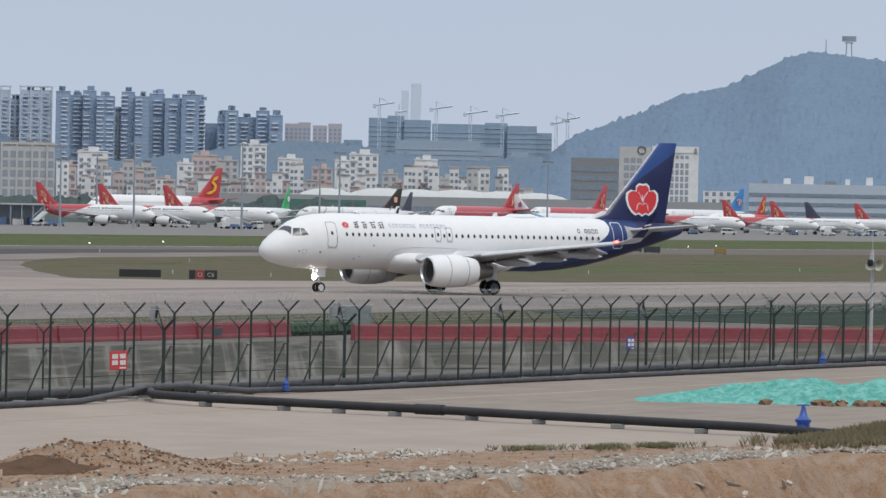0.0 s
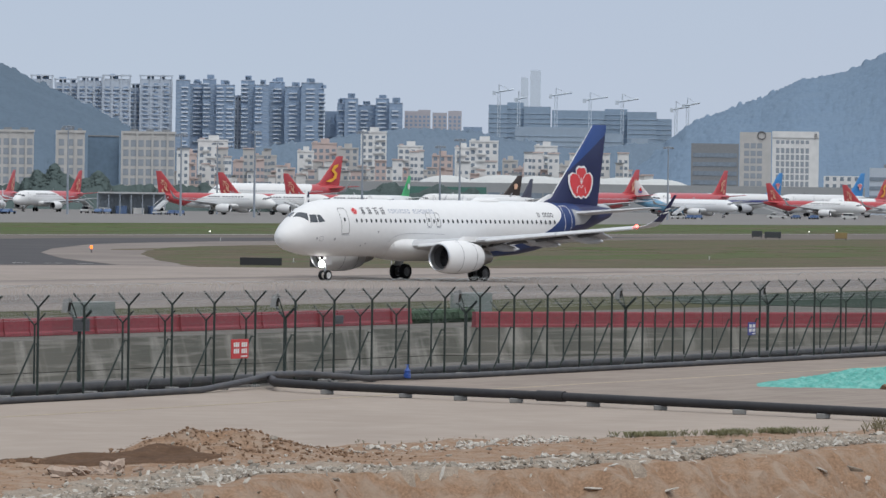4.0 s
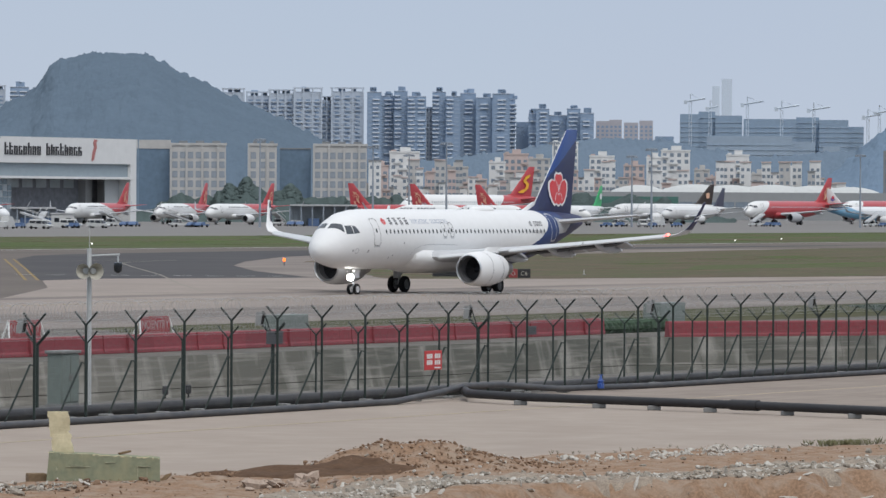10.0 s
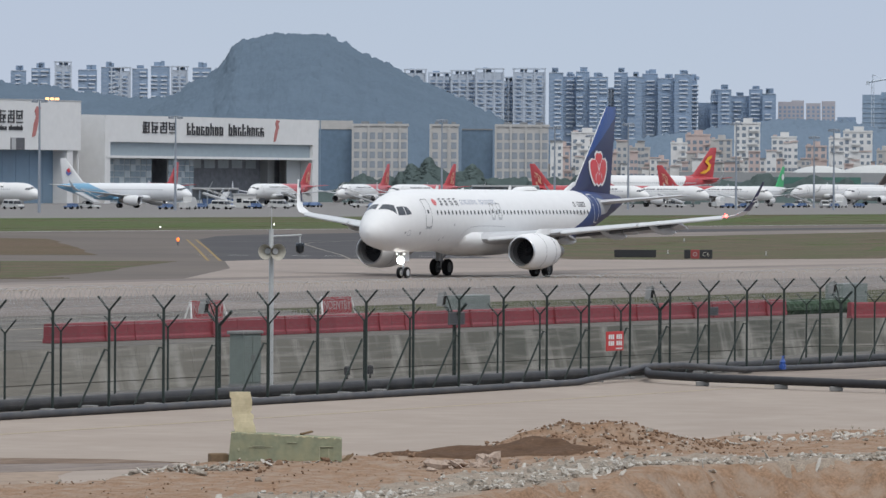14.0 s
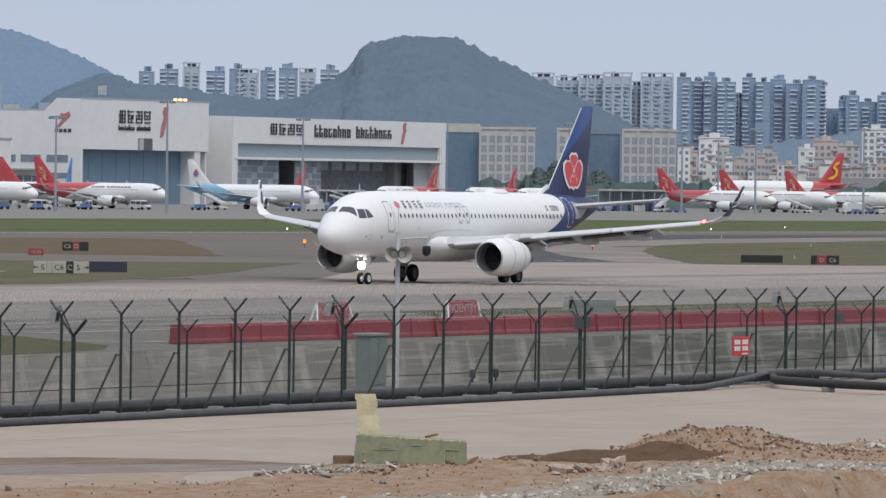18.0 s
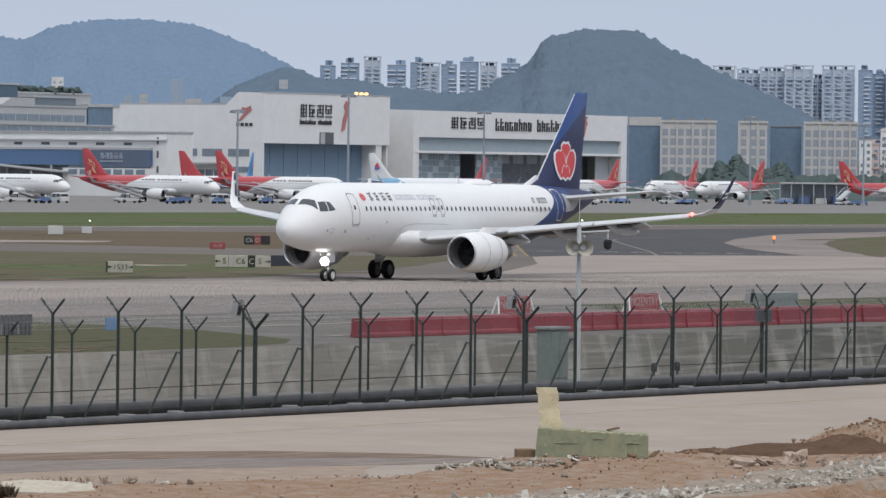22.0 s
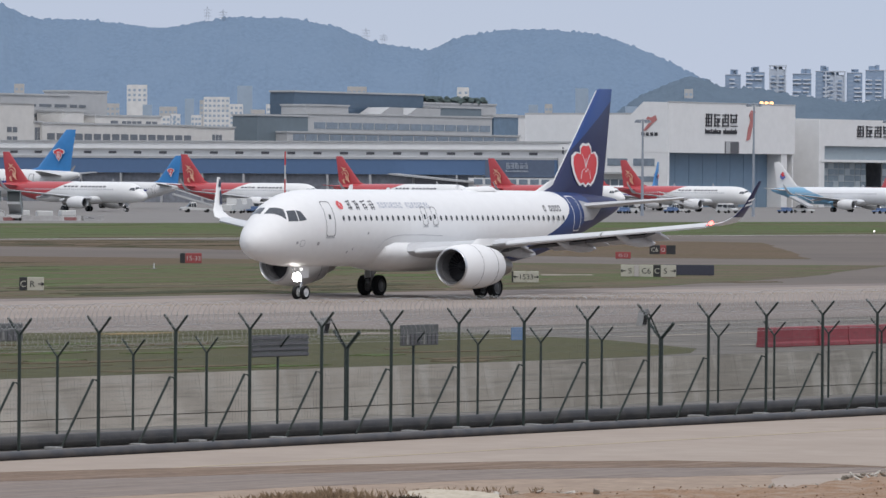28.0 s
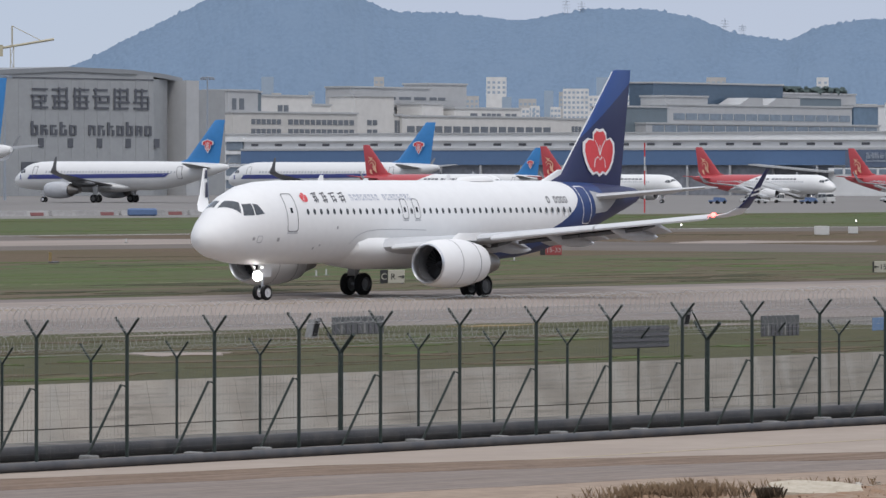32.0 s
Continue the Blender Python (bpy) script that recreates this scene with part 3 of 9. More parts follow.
for k in range(6):
    if k != 1:
        part("registration_bar", outline(26.85 + 0.33 * k, 27.1 + 0.33 * k, 4.72, 5.06, 0.06), GAP, jet, "dark registration bar")
# lights: red wing-tip light, taxi light on the nose gear, beacon
part("wing_tip_light", Geo().blob(-20.75, 16.15, 4.2, 0.18, 0.12, 0.12, random.Random(1), 0.05), glow("red_light", (1.0, 0.06, 0.05), 12), jet, "red wing-tip light")
part("taxi_light", Geo().tube([(-4.72, 0, 1.2), (-4.62, 0, 1.2)], 0.25, 20), glow("taxi_light", (1.0, 1.0, 0.95), 22), jet, "bright white taxi light")
for y in (-0.26, 0.26):
    part("taxi_light", Geo().tube([(-4.78, y, 1.62), (-4.68, y, 1.62)], 0.05, 16), glow("taxi_light_low", (1.0, 1.0, 0.95), 1.6), jet, "bright white taxi light")
# aerials, probes, static ports and joints along the hull
for x, z, h in ((9.5, 5.87, 0.28), (13.2, 5.88, 0.12), (20.2, 5.87, 0.3)):
    part("aerial", lifting([(x, x + 0.5, 0, z, 0.08), (x + 0.2, x + 0.5, 0, z + h, 0.06)], 1, (0, 1, 0)), WHITE, jet)
part("satcom_dome", Geo().loft([[(-x, w * math.cos(u), 5.84 + h * max(0, math.sin(u))) for u in (2 * math.pi * j / 14 for j in range(14))]
                                for x, w, h in ((21.2, 0.05, 0.02), (21.8, 0.5, 0.24), (23.6, 0.55, 0.28), (24.6, 0.05, 0.02))]), WHITE, jet, "", True)
for x, z, r in ((4.1, 3.0, 0.09), (8.6, 3.55, 0.07), (7.1, 2.55, 0.06), (7.5, 2.7, 0.05), (2.4, 3.05, 0.07)):
    part("hatch", patch(((x - r, z - r), (x + r, z - r), (x + r, z + r), (x - r, z + r)), skin, 2), paint("hatch_grey", (0.35, 0.35, 0.36), 0.5), jet)
for side in (1, -1):
    for y0, y1 in ((2.6, 5.0), (6.6, 11.0), (11.1, 16.0)):
        g = Geo()
        rows = [(np.interp(y, [1.2, 3.6, 6.4, 11.5, 16.2], [11.2, 13.3, 15.2, 18.1, 20.7]), y, np.interp(y, [1.2, 3.6, 6.4, 11.5, 16.2], [2.45, 2.72, 3.05, 3.62, 4.13])) for y in np.linspace(y0, y1, 5)]
        g.loft([[(-(x + a), side * y, z + b) for a, b in ((-0.22, -0.16), (-0.26, -0.08), (-0.16, 0.03), (0.2, 0.14), (0.2, 0.05), (-0.05, -0.1))] for x, y, z in rows])
        part("slat", g, paint("slat_grey", (0.55, 0.56, 0.57), 0.35), jet, "pale leading-edge slat", True)
for p in jet.children:
    if p.name.startswith("sharklet"):
        p.data.materials.clear()
        p.data.materials.append(TIP_PAINT if p.data.vertices[0].co.y > 0 else WHITE)
for z, top, side in ((4.95, 5.75, -1), (5.95, 6.4, -1)):
    edge_of = lambda q: np.interp(q, [4.6, 5.1, 6.5], [22.42, 22.62, 23.13])
    out_of = lambda q: np.interp(q, [4.6, 5.1, 6.5], [17.2, 17.45, 17.9])
    part("sharklet_mark", Geo().add([(-edge_of(z) + 0.3, side * out_of(z) + 0.07, z), (-edge_of(z) + 0.02, side * out_of(z) + 0.05, z), (-edge_of(top) + 0.02, side * out_of(top) + 0.05, top), (-edge_of(top) + 0.2, side * out_of(top) + 0.07, top)], [(0, 1, 2, 3)]), paint("tip_navy", (0.02, 0.022, 0.05), 0.4), jet, "dark trailing stripe of the sharklet")
for z in (5.1, 5.35):
    part("sharklet_mark", Geo().add([(-np.interp(z + q, [4.6, 5.1, 6.5], [21.45 + a * 0.9, 21.95 + a * 0.72, 22.83 + a * 0.33]), np.interp(z + q, [4.6, 5.1, 6.5], [17.2, 17.45, 17.9]) + b, z + q) for a, q, b in ((0.0, 0.0, 0.09), (0.85, 0.12, 0.09), (0.85, 0.24, 0.09), (0.0, 0.12, 0.09))], [(0, 1, 2, 3)]), WHITE, jet, "white band across the sharklet")
STAB_PLATE = paint("stabiliser_plate", (0.36, 0.365, 0.375), 0.5, 0, 0.06, 0.6)
for side in (1, -1):
    part("stabiliser_plate", patch(((31.6, 4.15), (33.0, 4.25), (34.2, 4.95), (31.5, 5.35)), lambda x, z, q=side: skin(x, z, q, 0.02), 5), STAB_PLATE, jet, "grey rubbing plate at the tailplane root")
# a seam round the wing-root fairing, and a framed probe plate by the nose
seam = [(9.75, 2.45), (10.0, 2.9), (10.4, 3.2), (11.0, 3.38), (12.0, 3.46), (14.0, 3.46), (16.0, 3.4)]
part("fairing_seam", Geo().loft([[skin(x, z, 1, 0.012), skin(x, z - 0.03, 1, 0.012)] for x, z in seam], caps=False, closed=False), GREY_PAINT, jet, "thin seam of the wing-root fairing")
part("probe_plate", outline(2.62, 2.98, 2.85, 3.2, 0.03), GREY_PAINT, jet, "grey frame of a probe plate")
part("fin_fillet", lifting([(27.9, 31.2, 0, 5.6, 0.06), (28.9, 31.0, 0, 5.95, 0.075), (30.2, 30.95, 0, 6.45, 0.1)], 1, (0, 1, 0)), WHITE, jet, "white fillet before the fin", True)
part("fin_edge", lifting([(30.36, 30.56, 0, 6.2, 0.3), (32.96, 33.12, 0, 9.1, 0.3), (35.2, 35.34, 0, 11.66, 0.3)], 1, (0, 1, 0)), WHITE, jet, "white leading edge of the fin", True)
# flap mechanisms behind the wing; solid dark wedges stand for the shade in the coves
COVE = paint("flap_cove", (0.12, 0.122, 0.128), 0.6, 0, 0.12, 0.5)
for side in (1, -1):
    for y0, y1 in ((2.3, 5.2), (6.4, 9.4), (9.5, 12.6)):
        rows = [(float(np.interp(y, [1.2, 3.6, 6.4, 11.5, 16.2], [19.0, 19.1, 19.35, 20.9, 22.35])), y, float(np.interp(y, [1.2, 3.6, 6.4, 11.5, 16.2], [2.45, 2.72, 3.05, 3.62, 4.13]))) for y in np.linspace(y0, y1, 4)]
        part("flap", Geo().loft([[(-(x + a), side * y, z + b) for a, b in ((-0.5, 0.02), (0.0, 0.0), (0.75, -0.26), (1.15, -0.46), (0.7, -0.36), (-0.1, -0.16), (-0.5, -0.1))] for x, y, z in rows]), GREY_PAINT, jet, "grey lowered flap", True)
        part("flap_cove", Geo().loft([[(-(x + a), side * y, z + b) for a, b in ((-1.6, -0.2), (-0.4, -0.04), (-0.4, -0.14), (-1.6, -0.36))] for x, y, z in rows]), COVE, jet, "dark wedge standing for the shaded recess")
    for y in (3.4, 4.6, 7.2, 9.8):
        z = 2.3 + 0.11 * y
        part("flap_track", Geo().tube([(-18.6, side * y, z), (-19.6, side * y, z - 0.18)], 0.07, 6), STEEL, jet)

# ---- the ground, in strips along the field ----
GRASS = paint("dry_grass", (0.104, 0.089, 0.060), 0.95, 0.0, 0.36, 2.0, 0.9, (0.140, 0.104, 0.077), 18.0, bump=0.4, streak=(16.0, 5.0, 0.75, (0.083, 0.104, 0.046)))
LUSH = paint("green_grass", (0.082, 0.104, 0.046), 0.95, 0.0, 0.3, 4.0, 0.75, (0.108, 0.094, 0.056), 34.0, bump=0.4)
BROWN = paint("brown_verge", (0.122, 0.090, 0.063), 0.95, 0.0, 0.25, 2.5, 0.5, (0.093, 0.082, 0.041), 70.0, bump=0.3)
CONCRETE = paint("dusty_concrete", (0.340, 0.286, 0.242), 0.85, 0.0, 0.08, 3.0, 0.6, (0.286, 0.236, 0.200), 14.0, bump=0.1)
OLD_CONCRETE = paint("worn_concrete", (0.129, 0.119, 0.107), 0.88, 0.0, 0.1, 1.5, 0.5, (0.113, 0.105, 0.095), 11.0, bump=0.1, streak=(0.5, 7.0, 0.6, (0.227, 0.210, 0.188)))
ASPHALT = paint("taxiway_surface", (0.187, 0.161, 0.146), 0.85, 0.0, 0.1, 3.0, 0.7, (0.278, 0.240, 0.215), 60.0, bump=0.1)
PALE_ASPHALT = paint("pale_shoulder", (0.300, 0.255, 0.225), 0.85, 0.0, 0.09, 3.0, 0.7, (0.229, 0.195, 0.174), 30.0, bump=0.1)
DARK_ASPHALT = paint("dark_asphalt", (0.075, 0.072, 0.075), 0.85, 0.0, 0.1, 6.0, 0.4, (0.111, 0.104, 0.101), 50.0)
RUNWAY = paint("runway_surface", (0.151, 0.130, 0.115), 0.85, 0.0, 0.08, 8.0, 0.6, (0.109, 0.096, 0.089), 90.0)
APRON = paint("apron_concrete", (0.204, 0.194, 0.186), 0.85, 0.0, 0.06, 12.0, 0.5, (0.184, 0.175, 0.168), 60.0)
LINE_YELLOW = paint("yellow_line", (0.26, 0.19, 0.095), 0.8, 0.0, 0.15, 0.6)
LINE_WHITE = paint("white_line", (0.5, 0.49, 0.46), 0.8, 0.0, 0.15, 0.6)

thing("ground", "dull dry land reaching to the horizon", "ground", kind="structure",
      geo=Geo().add([(-6000, -6000, -3.0), (6000, -6000, -3.0), (6000, 6000, -3.0), (-6000, 6000, -3.0)], [(0, 1, 2, 3)]), material=BROWN)
WALL_TOP = [(20, 119.5), (253.5, 119.5), (283.2, 99.4), (420, 98.0)]  # upper edge of the channel's far wall
ground_piece("ground_field", "dry grass across the airfield", [(-800, 119.6), (20, 119.6), (253.5, 119.6), (283.3, 99.5), (420, 98.1), (3200, 98.1), (3200, 560), (-800, 560)], -0.02, GRASS, 2.9)
ground_piece("channel_bank", "concrete bank behind the fence", [(-800, 87), (3200, 87), (3200, 94.5), (-800, 94.5)], 0.0, OLD_CONCRETE, 2.9, "bank")
ground_piece("channel_bed", "concrete bed of the drainage channel", [(-800, 94.5), (3200, 94.5), (3200, 119.4), (-800, 119.4)], -2.1, OLD_CONCRETE, 0.8, "channel")
ground_piece("apron", "worn concrete apron", [(-800, 545), (3200, 545), (3200, 1400), (-800, 1400)], 0.0, APRON, 2.95, "apron")
ground_piece("road", "pale dusty concrete road beside the fence", [(-300, 63), (60, 64.5), (87, 67), (93, 68.3), (100, 66.5), (107, 65), (112, 67.3), (120, 65.2), (128, 63.5), (137, 62), (146, 58), (154, 54.5), (175, 49), (260, 45), (1200, 45), (1200, 87), (-300, 87)], 0.0, CONCRETE, 2.9, "road")
OLIVE = paint("olive_grass", (0.078, 0.078, 0.043), 0.95, 0.0, 0.3, 2.0, 0.6, (0.092, 0.08, 0.047), 14.0, bump=0.4)
ground_piece("near_verge", "dull olive grass before the taxiway", [(-300, 119.5), (163, 119.8), (180, 120.5), (186, 122), (191, 125), (199, 134.6), (202.6, 142.6), (204.3, 150), (-300, 150)], -0.008, OLIVE, 0.1)
ground_piece("near_verge", "dull olive grass behind the red barriers", [(250, 134), (326, 132), (1200, 119.5), (1200, 150), (255, 150), (246, 142)], -0.008, OLIVE, 0.1)
ground_piece("near_verge", "dull olive grass behind the barriers by the channel", [(256, 119.4), (284.5, 100.2), (420, 99), (1200, 100), (1200, 119.4)], -0.006, OLIVE, 0.1)
ground_piece("paved_gap", "worn grey paving between verge and barriers", [(150, 119.5), (340, 119.5), (340, 150), (150, 150)], -0.014, OLD_CONCRETE, 0.1, "road")
ground_piece("verge_edge", "ragged dirt and grass along the taxiway edge", ragged([(-300, 149), (205, 149), (203, 152.6), (190, 155), (170, 156.4), (140, 157), (-300, 157)], 3.0, 0.9, 4), 0.008, OLIVE, 0.06)
ground_piece("taxiway", "grey taxiway with pale shoulders", [(-400, 150), (2600, 150), (2600, 200.5), (-400, 200.5)], 0.0, ASPHALT, 0.1, "taxiway")
ground_piece("taxiway_centre", "paler strip of worn taxiway concrete", [(-400, 172), (2600, 172), (2600, 196), (-400, 196)], 0.005, PALE_ASPHALT, 0.1, "taxiway")
ground_piece("runway", "grey runway across the field", [(-600, 200.5), (3000, 200.5), (3000, 404), (-600, 404)], 0.0, RUNWAY, 0.1, "runway")
ground_piece("exit_mouth", "pale concrete where the exit joins the taxiway", [(330, 200.4), (560, 200.4), (490, 206), (450, 219), (438.3, 228.4), (440, 236.5), (420, 245.3), (406, 242.8), (372, 222)], 0.007, PALE_ASPHALT, 0.1, "taxiway")
ground_piece("exit_taxiway", "dark asphalt exit taxiway", [(406, 243), (420, 245.5), (440, 237), (477, 262.7), (517.7, 287.5), (553.5, 306), (604, 329), (629, 337), (660, 344), (760, 358), (900, 372), (683, 372), (640, 366), (612, 362), (590, 354), (553, 334)], 0.01, DARK_ASPHALT, 0.1, "taxiway")
ground_piece("exit_shoulder", "grey paved shoulder round the grass island", [(440, 236.5), (477, 262.5), (517.5, 287.3), (553.3, 305.8), (604, 328.8), (629, 336.6), (660, 343.5), (760, 352), (800, 345), (606, 315.3), (577, 305.2), (538, 286.7), (510, 271.5), (474, 251), (438.3, 228.4)], 0.011, ASPHALT, 0.1, "taxiway")
for k, (label, poly, mat) in enumerate([
        ("grass island with dry brown edges", [(438.3, 228.4), (450, 219), (490, 206), (560, 201), (2500, 201), (2500, 345), (800, 345), (606, 315.3), (577, 305.2), (538, 286.7), (510, 271.5), (474, 251)], GRASS),
        ("green and brown grass island beside the taxiway", [(-400, 201), (300, 201), (345, 217), (402, 245), (387, 257), (377, 300), (365, 325), (-400, 325)], GRASS),
        ("dry brown grass island", [(412, 384), (424, 366), (432, 345), (421, 280), (430, 270), (470, 297), (545, 348), (548, 358), (480, 393), (420, 394)], BROWN),
        ("brown band along the back of the grass island", [(-400, 284), (300, 281), (378, 276), (376.5, 300), (364.5, 324.5), (-400, 324.5)], BROWN)]):
    ground_piece("grass_island", label, ragged(poly, 7.0, 0.9 if k < 3 else 3.0, k), 0.012 if k < 3 else 0.0155, mat, 0.1)
ground_piece("green_verge", "green grass between runway and apron", [(-600, 404), (3000, 404), (3000, 545), (-600, 545)], 0.004, LUSH, 0.1)
for k, poly in enumerate([[(-200, 219), (240, 220), (300, 226), (340, 246), (352, 262), (330, 272), (240, 270), (-200, 270)], [(300, 214), (316, 214), (348, 226), (343, 236), (322, 230)], [(520, 240), (900, 236), (1500, 236), (1500, 262), (800, 262), (560, 256)], [(-300, 430), (2400, 430), (2400, 512), (-300, 512)]]):
    ground_piece("green_strip", "fresher green grass strip", ragged(poly, 9.0, 4.5, k), 0.018, LUSH, 0.1)
ground_piece("netted_verge", "dark green netted verge behind the barriers", [(326, 119.6), (327, 137), (345, 147.5), (700, 148.5), (700, 119.6)], 0.015, paint("netted_green", (0.032, 0.048, 0.036), 0.95, 0.0, 0.25, 1.5, 0.6, (0.045, 0.056, 0.04), 8.0, bump=0.3), 0.1)
# uneven growth: low drifts of dead and fresh grass
def drifts(label, material, n, areas, size, seed, z):
    rng = random.Random(seed)
    g = Geo()
    for (x0, x1, y0, y1) in areas:
        for k in range(n):
            cx, cy = rng.uniform(x0, x1), rng.uniform(y0, y1)
            a, b = size * rng.uniform(0.5, 2.4), size * rng.uniform(0.15, 0.5)
            turn = rng.gauss(0.0, 0.12)
            pts = []
            for j in range(16):
                u = 2 * math.pi * j / 16
                r = rng.uniform(0.5, 1.15)
                px_, py_ = a * r * math.cos(u), b * r * math.sin(u)
                pts.append((cx + px_ * math.cos(turn) - py_ * math.sin(turn), cy + px_ * math.sin(turn) + py_ * math.cos(turn)))
            g.prism(pts, z - 0.05, z + rng.uniform(0, 0.004))
    thing("grass_drifts", label, "grass", kind="stuff", geo=g, material=material)


DEAD = paint("dead_grass", (0.125, 0.098, 0.066), 0.95, 0, 0.35, 0.8, 0.6, (0.085, 0.075, 0.045), 5.0, bump=0.4)
FRESH = paint("fresh_grass", (0.078, 0.112, 0.040), 0.95, 0, 0.35, 0.8, 0.6, (0.095, 0.09, 0.045), 5.0, bump=0.4)
DARK_GROWTH = paint("dark_growth", (0.055, 0.06, 0.034), 0.95, 0, 0.3, 0.8, 0.5, (0.08, 0.065, 0.045), 4.0, bump=0.4)
drifts("drifts of dead brown grass", DEAD, 90, ((160, 335, 204, 268), (520, 900, 215, 300)), 5.0, 21, 0.021)
drifts("drifts of fresh green grass", FRESH, 60, ((160, 330, 226, 285), (560, 900, 225, 300)), 5.5, 22, 0.0225)
drifts("drifts of dark rank growth", DARK_GROWTH, 55, ((170, 300, 203, 222), (160, 345, 255, 300), (432, 500, 345, 388)), 3.4, 23, 0.024)
drifts("drifts of dead brown grass", DEAD, 60, ((100, 185, 121, 154),), 2.2, 24, 0.012)
drifts("drifts of fresh green grass", FRESH, 40, ((100, 180, 122, 148),), 2.0, 25, 0.014)
drifts("drifts of fresh green grass", FRESH, 150, ((450, 1500, 425, 535),), 16.0, 26, 0.026)
drifts("drifts of dead brown grass", DEAD, 80, ((450, 1500, 408, 540),), 13.0, 27, 0.028)

# painted lines
def stripe(label, pts, wide, z, mat, name="painted_line"):
    g = Geo()
    for (x0, y0), (x1, y1) in zip(pts, pts[1:]):
        l = math.hypot(x1 - x0, y1 - y0)
        nx, ny = -(y1 - y0) / l * wide / 2, (x1 - x0) / l * wide / 2
        g.prism([(x0 - nx, y0 - ny), (x1 - nx, y1 - ny), (x1 + nx, y1 + ny), (x0 + nx, y0 + ny)], z - 0.002, z)
    return thing(name, label, "road marking", kind="structure", geo=g, material=mat)


stripe("faded yellow taxiway centre line", [(-300, 185), (2400, 185)], 0.4, 0.012, LINE_YELLOW)
for k in (0, 0.7):
    stripe("double yellow edge line along the exit", [(406 - k, 243.2 + k), (480 - k, 289 + k), (553 - k, 334.4 + k)], 0.25, 0.018, LINE_YELLOW)
for k in range(9):
    stripe("dash of a broken white line across the exit", [(437 + 0.9 * k, 264 - 2.6 * k), (437.5 + 0.9 * k, 262.5 - 2.6 * k)], 0.7, 0.018, LINE_WHITE)
stripe("thin white lead line curving across the exit", [(364, 204.5), (400, 227), (447, 255.5), (496, 286.5), (525, 304.5), (537, 310.5), (560, 318), (540, 322)], 0.2, 0.018, paint("dull_line", (0.26, 0.235, 0.2), 0.85))
stripe("faint yellow line on the road", [(-100, 80.5), (600, 80.5)], 0.15, 0.006, paint("worn_line", (0.41, 0.34, 0.235), 0.85, 0, 0.2, 0.8))
ground_piece("pale_shoulder", "pale worn concrete band along the runway", [(-600, 346), (402, 344), (416, 350), (424, 362), (414, 371), (-600, 370)], 0.014, PALE_ASPHALT, 0.1, "runway")
PALE_STRAW = paint("dry_straw", (0.27, 0.24, 0.165), 0.95, 0, 0.3, 0.8, 0.7, (0.11, 0.11, 0.06), 3.0)
for k in range(14):
    s0, w0 = 216 + 6.4 * k, 227.6 - 0.42 * k + 0.9 * math.sin(k * 2.3)
    stripe("dry pale straw along the mown grass", [(s0, w0), (s0 + 2.6 + 2.0 * math.sin(k * 1.7) ** 2, w0 - 0.5)], 0.45 + 0.3 * math.sin(k * 3.1) ** 2, 0.024, PALE_STRAW, "straw_patch")
stripe("pale runway edge line", [(-500, 399), (2800, 399)], 1.2, 0.012, LINE_WHITE)
for s, w, a, b in ((153, 136.6, 2.6, 2.2), (190, 152, 3.0, 0.9), (198, 146, 3.2, 0.7), (170, 152.5, 5.5, 0.6), (150, 153.5, 6, 0.5), (437, 318, 16, 9), (336, 231, 3.2, 2.2)):
    thing("bare_patch", "pale bare patch in the grass", "ground", kind="structure", geo=Geo().prism([(s + a * math.cos(u) * (0.8 + 0.3 * math.sin(3 * u + s)), w + b * math.sin(u) * (0.8 + 0.25 * math.cos(5 * u))) for u in (2 * math.pi * j / 18 for j in range(18))], -0.05, 0.022),
          material=PALE_ASPHALT if b != 0.9 else LINE_YELLOW)
for s0, s1, w0, w1, wide in ((196, 236, 126.5, 127.4, 0.5), (205, 262, 131.5, 130.6, 0.35), (203, 240, 136.5, 137.2, 0.7), (206, 275, 141.5, 140.8, 0.4), (206, 252, 146.0, 146.8, 0.6)):
    stripe("pale sandy smear across the paving", [(s0, w0), ((s0 + s1) / 2, (w0 + w1) / 2 + 0.5), (s1, w1)], wide, 0.004, paint("sandy_smear", (0.31, 0.275, 0.235), 0.9, 0, 0.25, 1.2, 0.7, (0.22, 0.2, 0.175), 4.0), "sand_smear")

# the older, greyer paving beyond the crossing pipe
ground_piece("old_road", "worn grey-brown paving beyond the crossing pipe", ragged([(176, 86.9), (171.5, 84), (168.6, 76), (165.5, 68), (163, 60), (178, 54), (260, 52), (420, 52), (420, 86.9), (300, 86.9)], 2.0, 0.25, 9), 0.004, paint("old_paving", (0.262, 0.218, 0.186), 0.88, 0.0, 0.12, 1.5, 0.7, (0.21, 0.172, 0.146), 9.0, bump=0.2, streak=(7.0, 0.6, 0.4, (0.33, 0.28, 0.235))), 0.05, "road")
# brown mud and a damp grey strip along the near side of the road
MUD_BROWN = paint("trodden_mud", (0.185, 0.132, 0.098), 0.9, 0.0, 0.25, 0.6, 0.8, (0.13, 0.096, 0.075), 2.2, bump=0.6, streak=(5.0, 0.25, 0.6, (0.27, 0.205, 0.16)))
DAMP = paint("damp_concrete", (0.205, 0.172, 0.152), 0.8, 0.0, 0.15, 0.8, 0.7, (0.16, 0.128, 0.11), 3.0, bump=0.3, streak=(6.0, 0.22, 0.65, (0.27, 0.22, 0.185)))
SANDY = paint("sandy_edge", (0.315, 0.245, 0.19), 0.95, 0.0, 0.2, 1.0, 0.7, (0.25, 0.19, 0.15), 3.0, bump=0.4)
